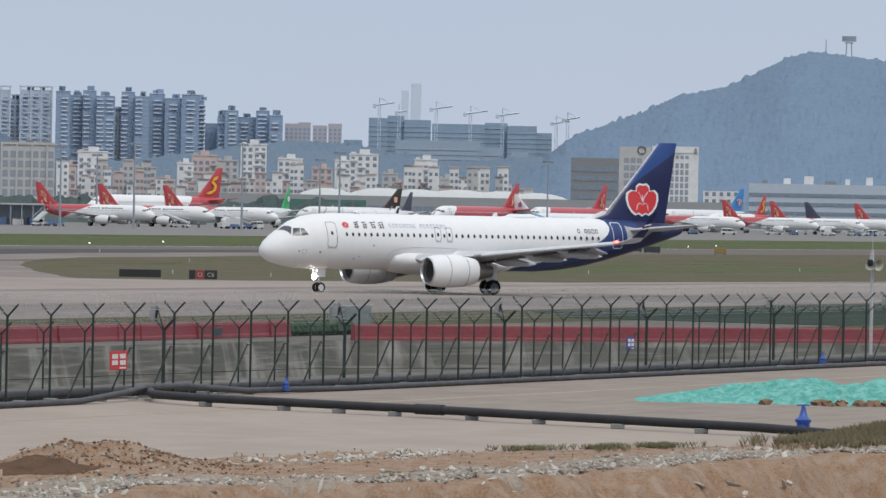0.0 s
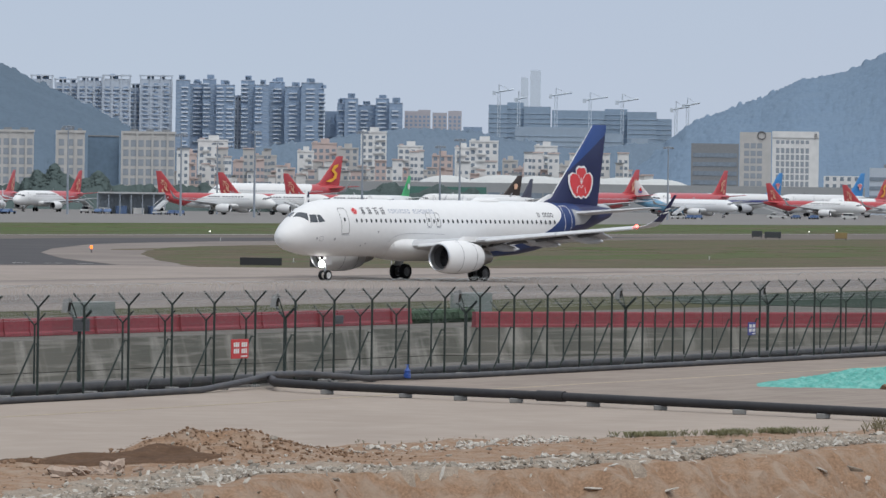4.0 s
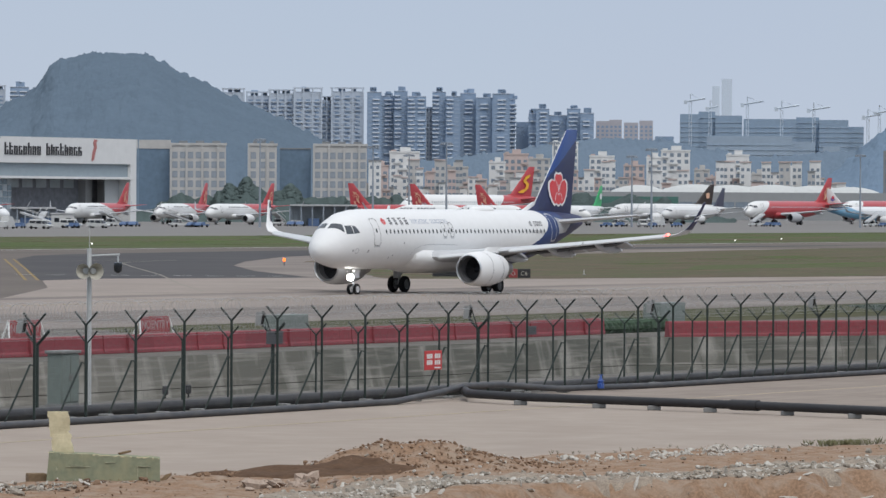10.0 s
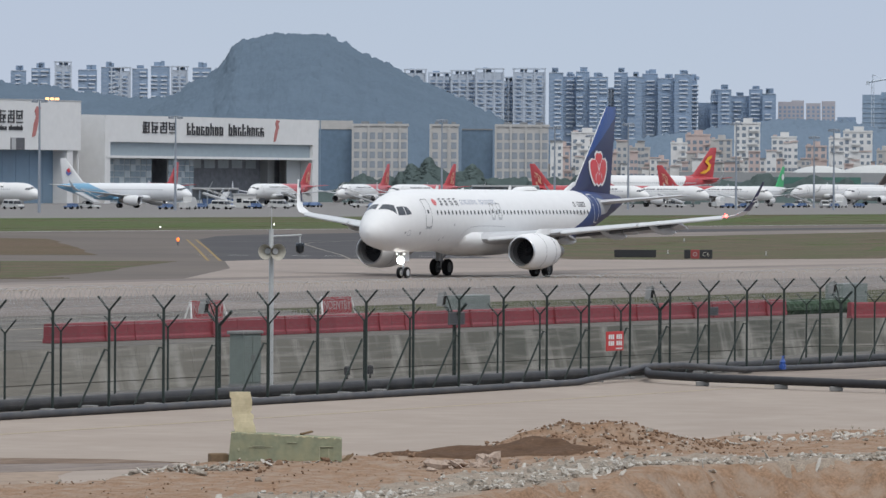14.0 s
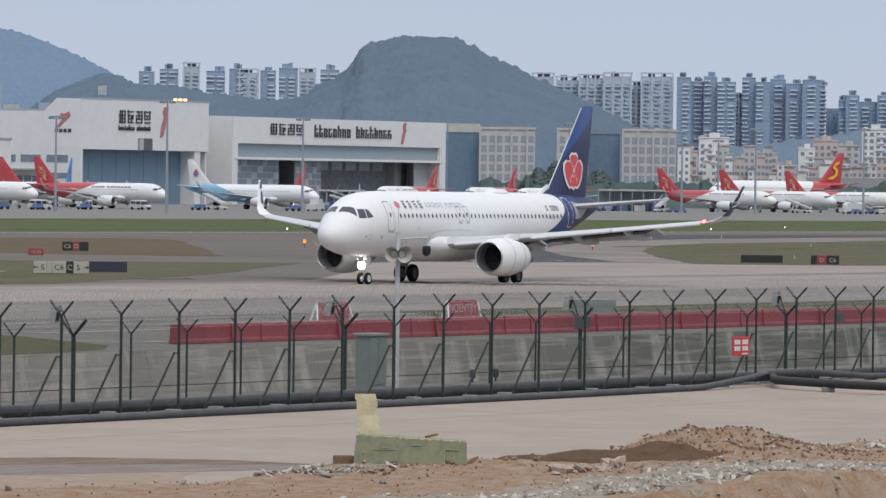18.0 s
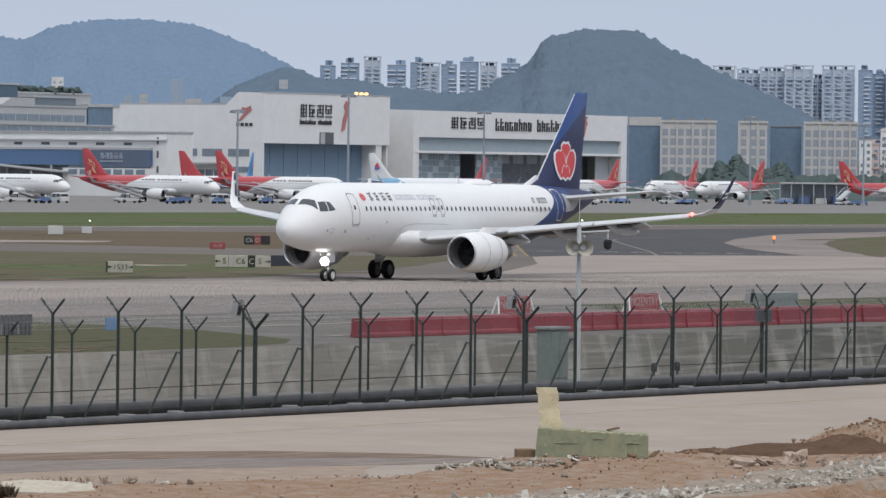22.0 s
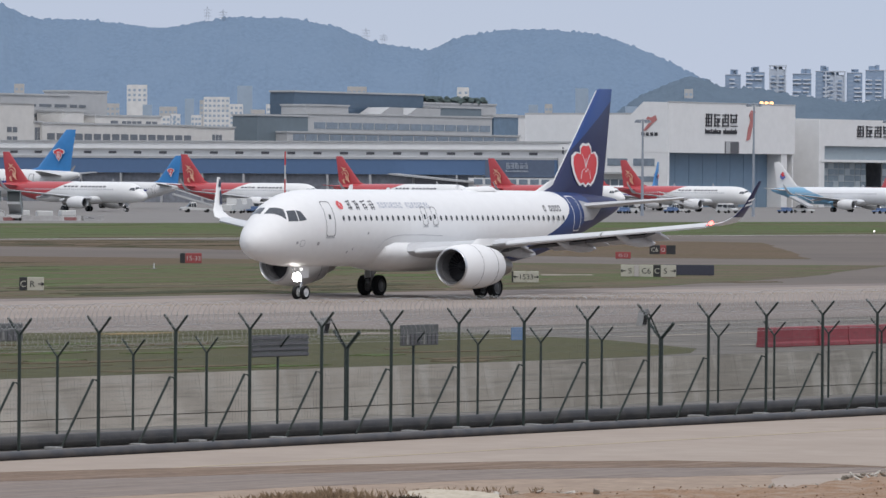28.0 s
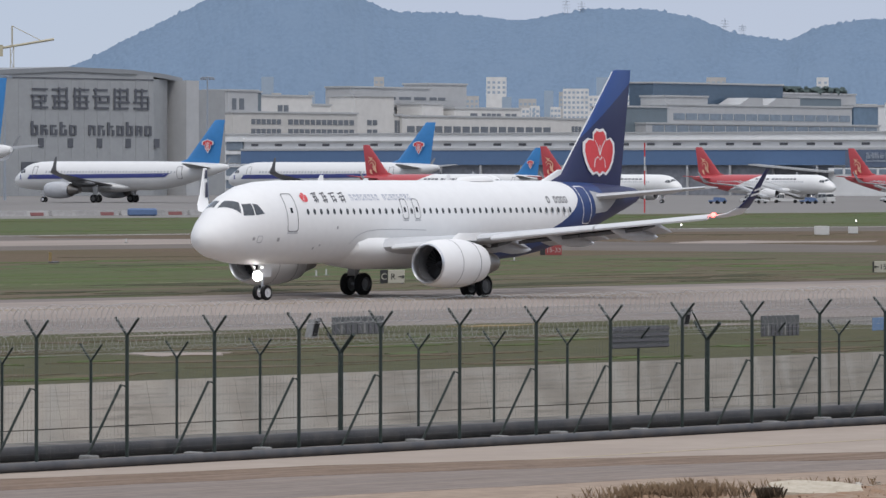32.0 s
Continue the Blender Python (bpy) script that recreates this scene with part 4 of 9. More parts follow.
ground_piece("sand_strip", "sandy washed edge of the road", ragged([(60, 77), (82, 75.4), (93, 74.4), (98, 74.0), (103, 72.8), (106.5, 70.7), (109, 69.2), (104, 66.2), (98, 67.6), (90, 68.6), (60, 68)], 1.6, 0.3, 5), 0.005, SANDY, 0.06, "road")
ground_piece("damp_strip", "damp grey strip along the road", ragged([(60, 82), (84, 80.9), (95, 79.6), (104, 76.6), (110, 73), (113.6, 69.3), (112.2, 68.2), (110, 68.8), (106.5, 70.3), (103, 72.4), (98, 73.6), (93, 74), (82, 75), (60, 76.5)], 1.4, 0.22, 8), 0.009, DAMP, 0.06, "road")
ground_piece("mud_strip", "trodden brown mud along the road", ragged([(60, 84.6), (88.6, 83.6), (98.2, 82.0), (103, 80.0), (107, 78.1), (110, 76.8), (112.8, 74.6), (114.2, 71.2), (113.8, 69.0), (112.2, 70.6), (110.2, 72.6), (107.3, 74.9), (104.2, 76.2), (100, 77.8), (95, 79.4), (84, 80.7), (60, 82)], 1.2, 0.3, 3), 0.013, MUD_BROWN, 0.06, "road")

# ---- the double perimeter fence ----
FENCE_GREEN = paint("fence_green", (0.011, 0.022, 0.018), 0.6, 0.0, 0.2, 0.3, 0.3, (0.024, 0.022, 0.02), 0.8)
WIRE = paint("galvanised_wire", (0.42, 0.42, 0.41), 0.45, 0.6, 0.1, 0.3)
PIPE_BLACK = paint("black_plastic_pipe", (0.028, 0.027, 0.03), 0.6, 0.0, 0.15, 0.5, 0.6, (0.07, 0.063, 0.058), 1.4)
PIPE_DARK = paint("black_road_pipe", (0.013, 0.012, 0.014), 0.6, 0.0, 0.15, 0.5, 0.5, (0.03, 0.027, 0.026), 1.4)
PIPE_GREY = paint("dusty_grey_pipe", (0.05, 0.051, 0.057), 0.6, 0.0, 0.15, 0.5, 0.5, (0.11, 0.10, 0.093), 1.6)
PLINTH = paint("grey_plinth", (0.22, 0.22, 0.215), 0.8, 0.0, 0.15, 0.3)


MESH_WIRE = paint("mesh_wire", (0.11, 0.12, 0.11), 0.6)


def fence_post(height, arm, r):
    g = Geo().tube([(0, 0, 0), (0, 0, height)], r, 8)
    for q in (-1, 1):
        g.tube([(0, 0, height - 0.03), (q * arm * 0.22, q * arm, height + arm * 0.85)], r * 0.72, 6)
    return g


def coil(x0, x1, y, z, r, pitch, thick=0.0045):
    n = int((x1 - x0) / pitch)
    rng = random.Random(4)
    g = Geo()
    for k in range(n):
        c, rr = x0 + pitch * k, r * rng.uniform(0.85, 1.1)
        g.tube([(c + pitch * 0.9 * j / 10 + rng.uniform(-0.02, 0.02), y + rr * math.cos(2 * math.pi * j / 10), z + rr * math.sin(2 * math.pi * j / 10)) for j in range(11)], thick, 3, False)
    return g


def fence(label, y, first, count, bay, height, arm, r, coil_z, coil_r, heavy=0):
    f = thing("fence", label, "fence", "perimeter fences", at=pose(first, y, 0))
    post = fence_post(height, arm, r).mesh("post", FENCE_GREEN, True)
    thick = fence_post(height, arm * 1.15, r * 1.9).mesh("post", FENCE_GREEN, True)
    brace = Geo().tube([(-0.02, 0.0, 1.62), (-0.13, 0.06, 1.66), (-0.84, 0.46, 0.03)], r * 0.75, 6).mesh("brace", FENCE_GREEN, True)
    foot = Geo().slab(0, 0, -0.02, 0.26, 0.26, 0.1, 0, 0.02).mesh("footing", PLINTH)
    long = bay * (count - 1)
    for k in range(count):
        p = part("post", thick if heavy and k % 5 == heavy % 5 else post, FENCE_GREEN, f)
        p.location.x = bay * k
        q = part("footing", foot, PLINTH, p)
        if not heavy:
            b = part("brace", brace, FENCE_GREEN, p)
    for z in (0.25, height * 0.5, height - 0.12):
        part("rail_wire", Geo().tube([(0, 0, z), (long, 0, z)], 0.0018, 4), MESH_WIRE, f)
    for q in (-1, 1):
        for u in (0.35, 0.7, 0.97):
            part("barbed_wire", Geo().tube([(q * arm * 0.22 * u, q * arm * u, height + arm * 0.85 * u), (long + q * arm * 0.22 * u, q * arm * u, height + arm * 0.85 * u)], 0.002, 4), WIRE, f)
    m = Geo()
    for k in range(int(long / 0.12)):
        m.box(0.12 * k, 0.12 * k + 0.0013, -0.0007, 0.0007, 0.1, height - 0.1)
    for k in range(int((height - 0.2) / 0.2)):
        m.box(0, long, -0.001, 0.001, 0.15 + 0.2 * k, 0.152 + 0.2 * k)
    part("mesh_panel", m, MESH_WIRE, f, "thin green wire mesh", kind="stuff")
    part("razor_coil", coil(0, long, 0, coil_z, coil_r, 0.2, 0.003 if heavy else 0.0052), WIRE, f, "coiled galvanised razor wire", kind="stuff")
    return f


fence("tall dark green steel fence with Y-shaped tops and razor wire", 87.0, 93.12 - 2.885 * 8, 100, 2.885, 2.76, 0.42, 0.041, 3.14, 0.29)
fence("lower dark green inner fence with Y-shaped tops", 90.6, 101.68 - 2.913 * 10, 92, 2.913, 2.06, 0.42, 0.034, 2.46, 0.22, heavy=2)
# small floodlights on arms, held by the heavy inner posts
for k in range(0, 18):
    s = 107.5 + 14.565 * (k - 2)
    lamp = thing("floodlight", "small grey floodlight on a slanting fence arm", "floodlight", "fence floodlights", at=pose(s, 90.6, 2.0))
    part("arm", Geo().tube([(0, 0, 0), (-0.98, -0.2, 0.86), (-1.28, -0.25, 0.82)], 0.022, 6), FENCE_GREEN, lamp)
    part("lamp_head", Geo().loft([[(-1.42 + u, -0.28 - 0.1, z), (-1.2 + u, -0.28 - 0.1, z), (-1.2 + u, -0.28 + 0.1, z), (-1.42 + u, -0.28 + 0.1, z)] for u, z in ((-0.1, 0.42), (0.03, 0.84))]), PLINTH, lamp)
    part("lens", Geo().loft([[(-1.4 + u, -0.392, z), (-1.22 + u, -0.392, z), (-1.22 + u, -0.382, z), (-1.4 + u, -0.382, z)] for u, z in ((-0.09, 0.46), (0.02, 0.8))]), DARK_GLASS, lamp)

# notices on the fences; writing too small to read becomes bars
SIGN_RED, SIGN_BLUE, SIGN_WHITE = paint("sign_red", (0.5, 0.035, 0.035), 0.5, 0, 0.05, 0.3), paint("sign_blue", (0.03, 0.045, 0.22), 0.5, 0, 0.05, 0.3), paint("sign_white", (0.7, 0.7, 0.68), 0.5, 0, 0.05, 0.3)
for s, y, z, w, h, mat, label, rows_ in ((169.8, 86.93, 0.95, 1.2, 0.62, SIGN_RED, "red notice board with white lettering bars on the fence", 2), (213.3, 86.93, 1.02, 0.75, 0.5, SIGN_BLUE, "small blue notice with white bars on the fence", 2)):
    b = thing("notice_board", label, "sign", at=pose(s, y, z))
    part("board", Geo().slab(0, 0, 0, w, 0.03, h, 0, 0.008), mat, b)
    for r in range(rows_):
        for k in range(7):
            if k != 3:
                part("text_bar", Geo().box(-w * 0.39 + w * 0.115 * k, -w * 0.39 + w * 0.115 * k + w * 0.085, -0.026, -0.017, h * (0.6 - 0.33 * r), h * (0.84 - 0.33 * r)), SIGN_WHITE, b)
    part("text_bar", Geo().box(w * 0.05, w * 0.4, -0.026, -0.017, h * 0.08, h * 0.15), SIGN_WHITE, b)
BOARD_GREY = paint("weathered_board", (0.085, 0.09, 0.092), 0.7, 0.0, 0.2, 0.3, 0.4, (0.14, 0.14, 0.135), 0.5)
for s, w, z0, z1, slats in ((108.02, 1.9, 2.45, 2.88, 9), (119.1, 2.35, 1.88, 2.44, 4), (125.1, 1.67, 2.06, 2.6, 9), (165.7, 1.05, 1.8, 2.22, 5), (129.55, 0.54, 2.12, 2.46, 0), (184.2, 0.75, 1.78, 2.08, 4)):
    b = thing("fence_board", "weathered grey slatted board on the inner fence" if slats else "small blue plate on the inner fence", "sign", at=pose(s, 90.5, z0))
    part("board", Geo().slab(0, 0, 0, w, 0.04, z1 - z0, 0, 0.008), BOARD_GREY if slats else paint("plate_blue", (0.13, 0.22, 0.36), 0.6), b)
    for k in range(slats):
        if slats == 9:
            part("slat", Geo().box(-w / 2 + w * (k + 0.25) / 9, -w / 2 + w * (k + 0.6) / 9, -0.05, -0.02, 0.03, (z1 - z0) * 0.55), PLINTH if k % 4 == 1 else GAP, b)
        else:
            part("slat", Geo().box(-w / 2, w / 2, -0.045, -0.02, (z1 - z0) * (k + 0.2) / slats, (z1 - z0) * (k + 0.6) / slats), GAP, b)

# pipes along the foot of the fence
def pipe(label, pts, r, mat, name="pipe"):
    return thing(name, label, "pipe", "pipes along the fence", geo=Geo().tube(pts, r, 14), material=mat, smooth=True)


pipe("thick black plastic pipe along the fence foot", [(60, 87.75, 0.21), (176, 87.75, 0.21)], 0.17, PIPE_BLACK)
pipe("thick black plastic pipe along the fence foot", [(176, 87.75, 0.19), (380, 87.75, 0.19)], 0.15, PIPE_BLACK)
pipe("dusty grey hose lying before the fence", [(60, 85.3, 0.1), (156, 85.3, 0.1), (164.5, 85.5, 0.11), (168.5, 86.0, 0.28), (171, 86.4, 0.42), (174, 86.6, 0.38), (178, 86.4, 0.15), (185, 86.0, 0.1), (380, 86.0, 0.1)], 0.1, PIPE_GREY)
pipe("black pipe crossing the road on plinths", [(174, 87.2, 0.3), (171, 86.4, 0.28), (168.5, 85, 0.26), (166.5, 82, 0.26), (163.9, 73.6, 0.26), (161, 66.5, 0.26), (158.6, 60.6, 0.26), (157.6, 58, 0.2)], 0.135, PIPE_DARK)
thing("pipe_collar", "black coupling sleeve on the pipe", "pipe", geo=Geo().tube([(163.9, 73.75, 0.26), (163.55, 72.7, 0.26)], 0.165, 14), material=PIPE_DARK, smooth=True)
plinth = thing("pipe_support", "grey concrete block under the pipes", "support", "pipe supports", at=pose(0, 0, 0), geo=Geo().slab(0, 0, 0, 0.26, 0.4, 0.15, 0, 0.02), material=PLINTH)
plinth.matrix_basis = pose(95, 87.2, 0)
for k in range(1, 75):
    if k % 5 != 3:
        copy_thing(plinth, pose(95 + 2.9 * k * 0.93, 86.9 - 0.35 * (k % 2), 0, 0, 0, (k * 37) % 20 - 10))
for s, w in ((166.6, 82.2), (165.6, 79.0), (164.9, 76.8), (164.2, 74.6), (163.2, 71.6), (162.0, 68.9), (160.6, 65.8), (159.4, 62.7)):
    copy_thing(plinth, pose(s, w, 0, 0, 0, 20))
VALVE = paint("valve_blue", (0.035, 0.09, 0.33), 0.4, 0, 0.1, 0.2)
def valve(s, w, size, z=0.0):
    v = thing("gate_valve", "bright blue cast valve on the pipe", "valve", "blue valves", at=pose(s, w, z))
    part("body", Geo().loft([[(r * math.cos(u) * size, r * math.sin(u) * size, h * size) for u in (2 * math.pi * j / 12 for j in range(12))] for h, r in ((0, 0.3), (0.1, 0.3), (0.12, 0.22), (0.5, 0.22), (0.58, 0.28), (0.64, 0.28), (0.72, 0.16), (0.95, 0.09), (1.12, 0.06))]), VALVE, v, "", True)
    part("flange", Geo().tube([(-0.3 * size, 0, 0.28 * size), (0.3 * size, 0, 0.28 * size)], 0.2 * size, 12), VALVE, v, "", True)
    part("hand_wheel", Geo().tube([(0.2 * size * math.cos(u), 0.2 * size * math.sin(u), 1.12 * size) for u in (2 * math.pi * j / 12 for j in range(13))], 0.025 * size, 6), VALVE, v)


valve(158.4, 59.2, 0.85)
valve(180.6, 86.1, 0.4, 0.1)
valve(232.8, 86.2, 0.5, 0.1)

# cabinet, posts with loudspeakers, bollards between the fences
cab = thing("electrical_cabinet", "grey-green steel cabinet behind the fence", "cabinet", at=pose(157.1, 93.2, 0))
CAB = paint("cabinet_green", (0.16, 0.19, 0.172), 0.5, 0, 0.08, 0.5, 0.3, (0.14, 0.16, 0.15), 0.8)
part("body", Geo().slab(0, 0, 0.08, 1.06, 0.5, 1.55, 0, 0.02), CAB, cab)
part("roof", Geo().slab(0, 0, 1.63, 1.2, 0.62, 0.1, 0, 0.02), PLINTH, cab)
part("plinth", Geo().slab(0, 0, 0, 1.1, 0.55, 0.1), PLINTH, cab)
for k in (-1, 1):
    d = part("door", Geo().slab(0.26 * k, -0.26, 0.15, 0.48, 0.03, 1.42, 0, 0.008), CAB, cab)
    part("handle", Geo().slab(0.06 * k, -0.285, 0.8, 0.03, 0.03, 0.2), PLINTH, d)
POLE = paint("pale_pole", (0.46, 0.47, 0.47), 0.5, 0.1, 0.06, 0.5, 0.3, (0.33, 0.33, 0.32), 0.8)
for s, w, cam_side in ((159.0, 93.4, 1), (258.6, 93.4, -1)):
    m = thing("camera_mast", "pale grey mast with loudspeakers and a dome camera", "mast", "camera masts", at=pose(s, w, 0))
    part("pole", Geo().tube([(0, 0, 0), (0, 0, 4.85)], [0.085, 0.07], 12), POLE, m, "", True)
    part("aerial", Geo().tube([(0, 0, 4.8), (0.02, 0, 5.75)], 0.012, 6), POLE, m)
    arm = part("arm", Geo().tube([(0, 0, 4.62), (1.25 * cam_side, -0.35, 4.66)], 0.03, 8), POLE, m)
    part("camera_dome", Geo().tube([(1.2 * cam_side, -0.33, 4.42), (1.2 * cam_side, -0.33, 4.4), (1.2 * cam_side, -0.33, 4.28), (1.2 * cam_side, -0.33, 4.14), (1.2 * cam_side, -0.33, 4.08)], [0.06, 0.13, 0.14, 0.12, 0.04], 14), DARK_GLASS, arm, "dark dome camera", True)
    part("drop_rod", Geo().tube([(1.2 * cam_side, -0.33, 4.64), (1.2 * cam_side, -0.33, 4.4)], 0.025, 6), POLE, arm)
    for q, (dx, dy, r) in enumerate(((-0.30, -0.42, 0.26), (-0.46, -0.05, 0.24))):
        h = part("loudspeaker", Geo().tube([(dx * 0.15, dy * 0.15, 4.16), (dx * 0.5, dy * 0.5, 4.16), (dx * 0.8, dy * 0.8, 4.15), (dx, dy, 4.14)], [0.09, 0.11, r * 0.7, r], 18, False), paint("horn_grey", (0.44, 0.42, 0.36), 0.6, 0, 0.08, 0.2, 0.4, (0.3, 0.28, 0.23), 0.3), m, "round weathered horn loudspeaker", True)
        part("driver", Geo().tube([(dx * 0.1, dy * 0.1, 4.16), (dx * 0.6, dy * 0.6, 4.16)], 0.1, 12), POLE, h, "", True)
for s in (165.2, 166.7):
    b = thing("bollard", "short black bollard on a thin stem", "bollard", at=pose(s, 94.2, 0), geo=Geo().tube([(0, 0, 0), (0, 0, 0.12), (0, 0, 0.14), (0, 0, 0.38), (0, 0, 0.42)], [0.03, 0.03, 0.1, 0.1, 0.06], 10), material=PIPE_BLACK, smooth=True)

# red water-filled barriers beyond the perimeter road
# Red darkened and dulled in colour, standing for the veil of fence mesh.
BARRIER = paint("barrier_red", (0.225, 0.036, 0.046), 0.6, 0, 0.1, 0.4, 0.5, (0.26, 0.065, 0.07), 0.7, vary=0.1)
bar = thing("water_barrier", "red plastic water-filled barrier, its red dulled", "barrier", "red barriers", at=pose(195.5, 124.3, 0))
part("shell", Geo().loft([[(-1.0, -w, z), (1.0, -w, z), (1.0, w, z), (-1.0, w, z)] for z, w in ((0, 0.24), (0.12, 0.235), (0.2, 0.2), (0.7, 0.18), (0.76, 0.14))]), BARRIER, bar)
part("filler_cap", Geo().tube([(0.4, 0, 0.71), (0.4, 0, 0.75)], 0.07, 10), BARRIER, bar)
part("slot", Geo().box(-0.7, -0.3, -0.197, -0.12, 0.44, 0.5), paint("slot_red", (0.2, 0.04, 0.045), 0.6), bar)
part("slot", Geo().box(0.3, 0.7, -0.197, -0.12, 0.44, 0.5), paint("slot_red", (0.2, 0.04, 0.045), 0.6), bar)
for k in range(17):
    copy_thing(bar, pose(256.8 + 1.66 * k, 118.0 - 1.12 * k, 0, 0, 0, -34 + 1.5 * math.sin(k * 2.9)))
for k in range(1, 33):
    s = 195.5 + 2.0 * k
    if s < 260:
        copy_thing(bar, pose(s, 124.3 + 0.08 * math.sin(k * 1.7), 0, 0, 0, 2.0 * math.sin(k * 2.3)))
thing("hedge_strip", "dark green planting in the gap between barriers", "hedge", kind="stuff", geo=functools.reduce(lambda g, k: g.blob(260.3 + 0.33 * k, 124.6, 0.3, 0.4, 0.4, 0.4, random.Random(k), 0.4), range(26), Geo()), material=paint("hedge_green", (0.06, 0.09, 0.062), 0.9, 0, 0.3, 0.4))
# Board and lettering colours are dimmed likewise for the mesh before them.
for s, w in ((212.6, 128), (223.5, 128)):
    b = thing("no_entry_board", "red board lettered in white on trestle legs", "sign", "no entry boards", at=pose(s, w, 0, 0, 0, 0))
    part("panel", Geo().slab(0, 0, 0.62, 2.6, 0.05, 0.72, 0, 0.01), paint("veiled_board_red", (0.30, 0.04, 0.045), 0.6, 0, 0.1, 0.4), b)
    for text, x in (("NO", -0.78), ("ENTRY", 0.42)):
        words("lettering", text, 0.5, paint("veiled_white", (0.42, 0.34, 0.33), 0.6), b, pose(x, -0.035, 0.98, 90, 0, 0), 0.004)
    for q in (-1, 1):
        part("leg", Geo().tube([(q * 1.25, 0.02, 1.36), (q * 1.6, -0.25, 0)], 0.04, 6), SIGN_WHITE, b)
        part("leg", Geo().tube([(q * 1.25, 0.02, 1.36), (q * 1.45, 0.45, 0)], 0.04, 6), SIGN_WHITE, b)
for s, w, wd in ((214.5, 129, 0.5), (233.6, 127, 2.4), (276, 128, 3.0)):
    thing("site_box", "dark green-grey steel box behind the barriers", "box", at=pose(s, w, 0), geo=Geo().slab(0, 0, 0.0, wd, 1.0, 1.3, 0, 0.03), material=CAB)

# ---- the near bank: soil, rubble, a foam block, a green net ----
SOIL = paint("orange_soil", (0.252, 0.162, 0.106), 0.95, 0.0, 0.34, 0.2, 0.8, (0.315, 0.25, 0.195), 1.4, bump=1.0)
DARK_SOIL = paint("brown_soil", (0.115, 0.07, 0.045), 0.95, 0.0, 0.25, 0.4, 0.6, (0.075, 0.046, 0.03), 1.5, bump=1.0)
EDGE = [(60, 66), (87, 68.5), (93, 70), (100, 68), (107, 66.5), (112, 69), (120, 67), (128, 65.5), (137, 64.5), (146, 60), (154, 57), (170, 52), (200, 45)]
BRINK = [(60, 60), (90, 58), (105, 56), (112, 57.5), (119, 58.5), (124.5, 54.6), (134, 54.0), (145, 54.0), (156, 50), (170, 45), (200, 38)]


def bank(s, w):
    e, c = line(EDGE, s), line(BRINK, s)
    n = lambda k, q=0: noise.noise((s * k, w * k, q))
    z = 0.06 + 0.10 * n(0.35) + 0.07 * n(1.1, 3) + 0.035 * n(2.9, 5)
    z += 0.54 * math.exp(-((s - 123.9) / 3.0) ** 2 - ((w - 63.9) / 2.0) ** 2) * (1 + 0.5 * n(1.3, 7))
    z += 0.08 * math.exp(-((s - 121.5) / 2.5) ** 2 - ((w - 68.0) / 2.6) ** 2) - 0.05 * math.exp(-((s - 119.8) / 2.6) ** 2 - ((w - 64.8) / 1.5) ** 2)
    z += 0.35 * math.exp(-((s - 156) / 3.5) ** 2 - ((w - 55.5) / 2.0) ** 2)
    k = (w - e) / 1.6 + 0.5 * n(0.8, 2)
    z = z - 0.35 * max(0, min(1, 0.5 + k)) if k > -0.5 else z
    d = (c - w) + 0.9 * n(0.5, 9) + 0.4 * n(1.7, 4)
    if d > 0:
        z -= min(1.7, d * 0.95 + (0.42 * n(2.3, 8) + 0.3 * n(4.5, 11)) * min(1, d)) + 0.2 * n(0.9, 6) - 0.22 * abs(noise.noise((s * 1.9, w * 0.35, 12))) * min(1, d * 2)
    return z


def sheet(x0, x1, y0, y1, step, fn):
    g = Geo()
    xs, ys = np.arange(x0, x1, step), np.arange(y0, y1, step)
    g.loft([[(x, y, fn(x, y)) for y in ys] for x in xs], caps=False, closed=False)
    return g


thing("soil_bank", "rough orange-brown soil bank with a broken edge", "soil", kind="structure", geo=sheet(76, 178, 40, 82, 0.3, bank), material=SOIL, smooth=True)
thing("soil_hollow", "dark freshly dug soil beside the mound", "soil", kind="structure", geo=sheet(116, 124.5, 61, 69, 0.15, lambda s, w: bank(s, w) + 0.07 - 0.5 * max(0, ((s - 119.9 + 0.3 * (w - 64.8)) / 1.7) ** 2 + ((w - 64.8) / 2.7) ** 2 - 0.75 + 0.35 * noise.noise((s * 0.8, w * 0.8, 1)))), material=DARK_SOIL, smooth=True)

rng = random.Random(12)
def stones(n, pick, size, material, label, seed, flat=(0.2, 0.65), long_=1.2, sink=0.0):
    """Angular broken lumps, each tumbled its own way."""
    r = random.Random(seed)
    g = Geo()
    for k in range(n):
        s, w = pick(r)
        q = size * (0.12 + 0.88 * r.random() ** 3.2)
        f = r.uniform(*flat)
        turn = Euler((r.gauss(0, 0.45), r.gauss(0, 0.45), r.uniform(0, 6.3))).to_matrix()
        at = Vector((s, w, bank(s, w) + 0.03 + q * f * 0.35 - sink))
        pts = []
        for zz, kk in ((-1.0, 0.85), (0.25, 1.0), (1.0, 0.6)):
            pts.append([tuple(at + turn @ Vector((q * long_ * kk * math.cos(1.257 * j) * r.uniform(0.65, 1.2), q * kk * math.sin(1.257 * j) * r.uniform(0.65, 1.2), q * f * zz * r.uniform(0.8, 1.1)))) for j in range(5)])
        g.loft(pts)
    return thing("rubble", label, "rubble", kind="stuff", geo=g, material=material)


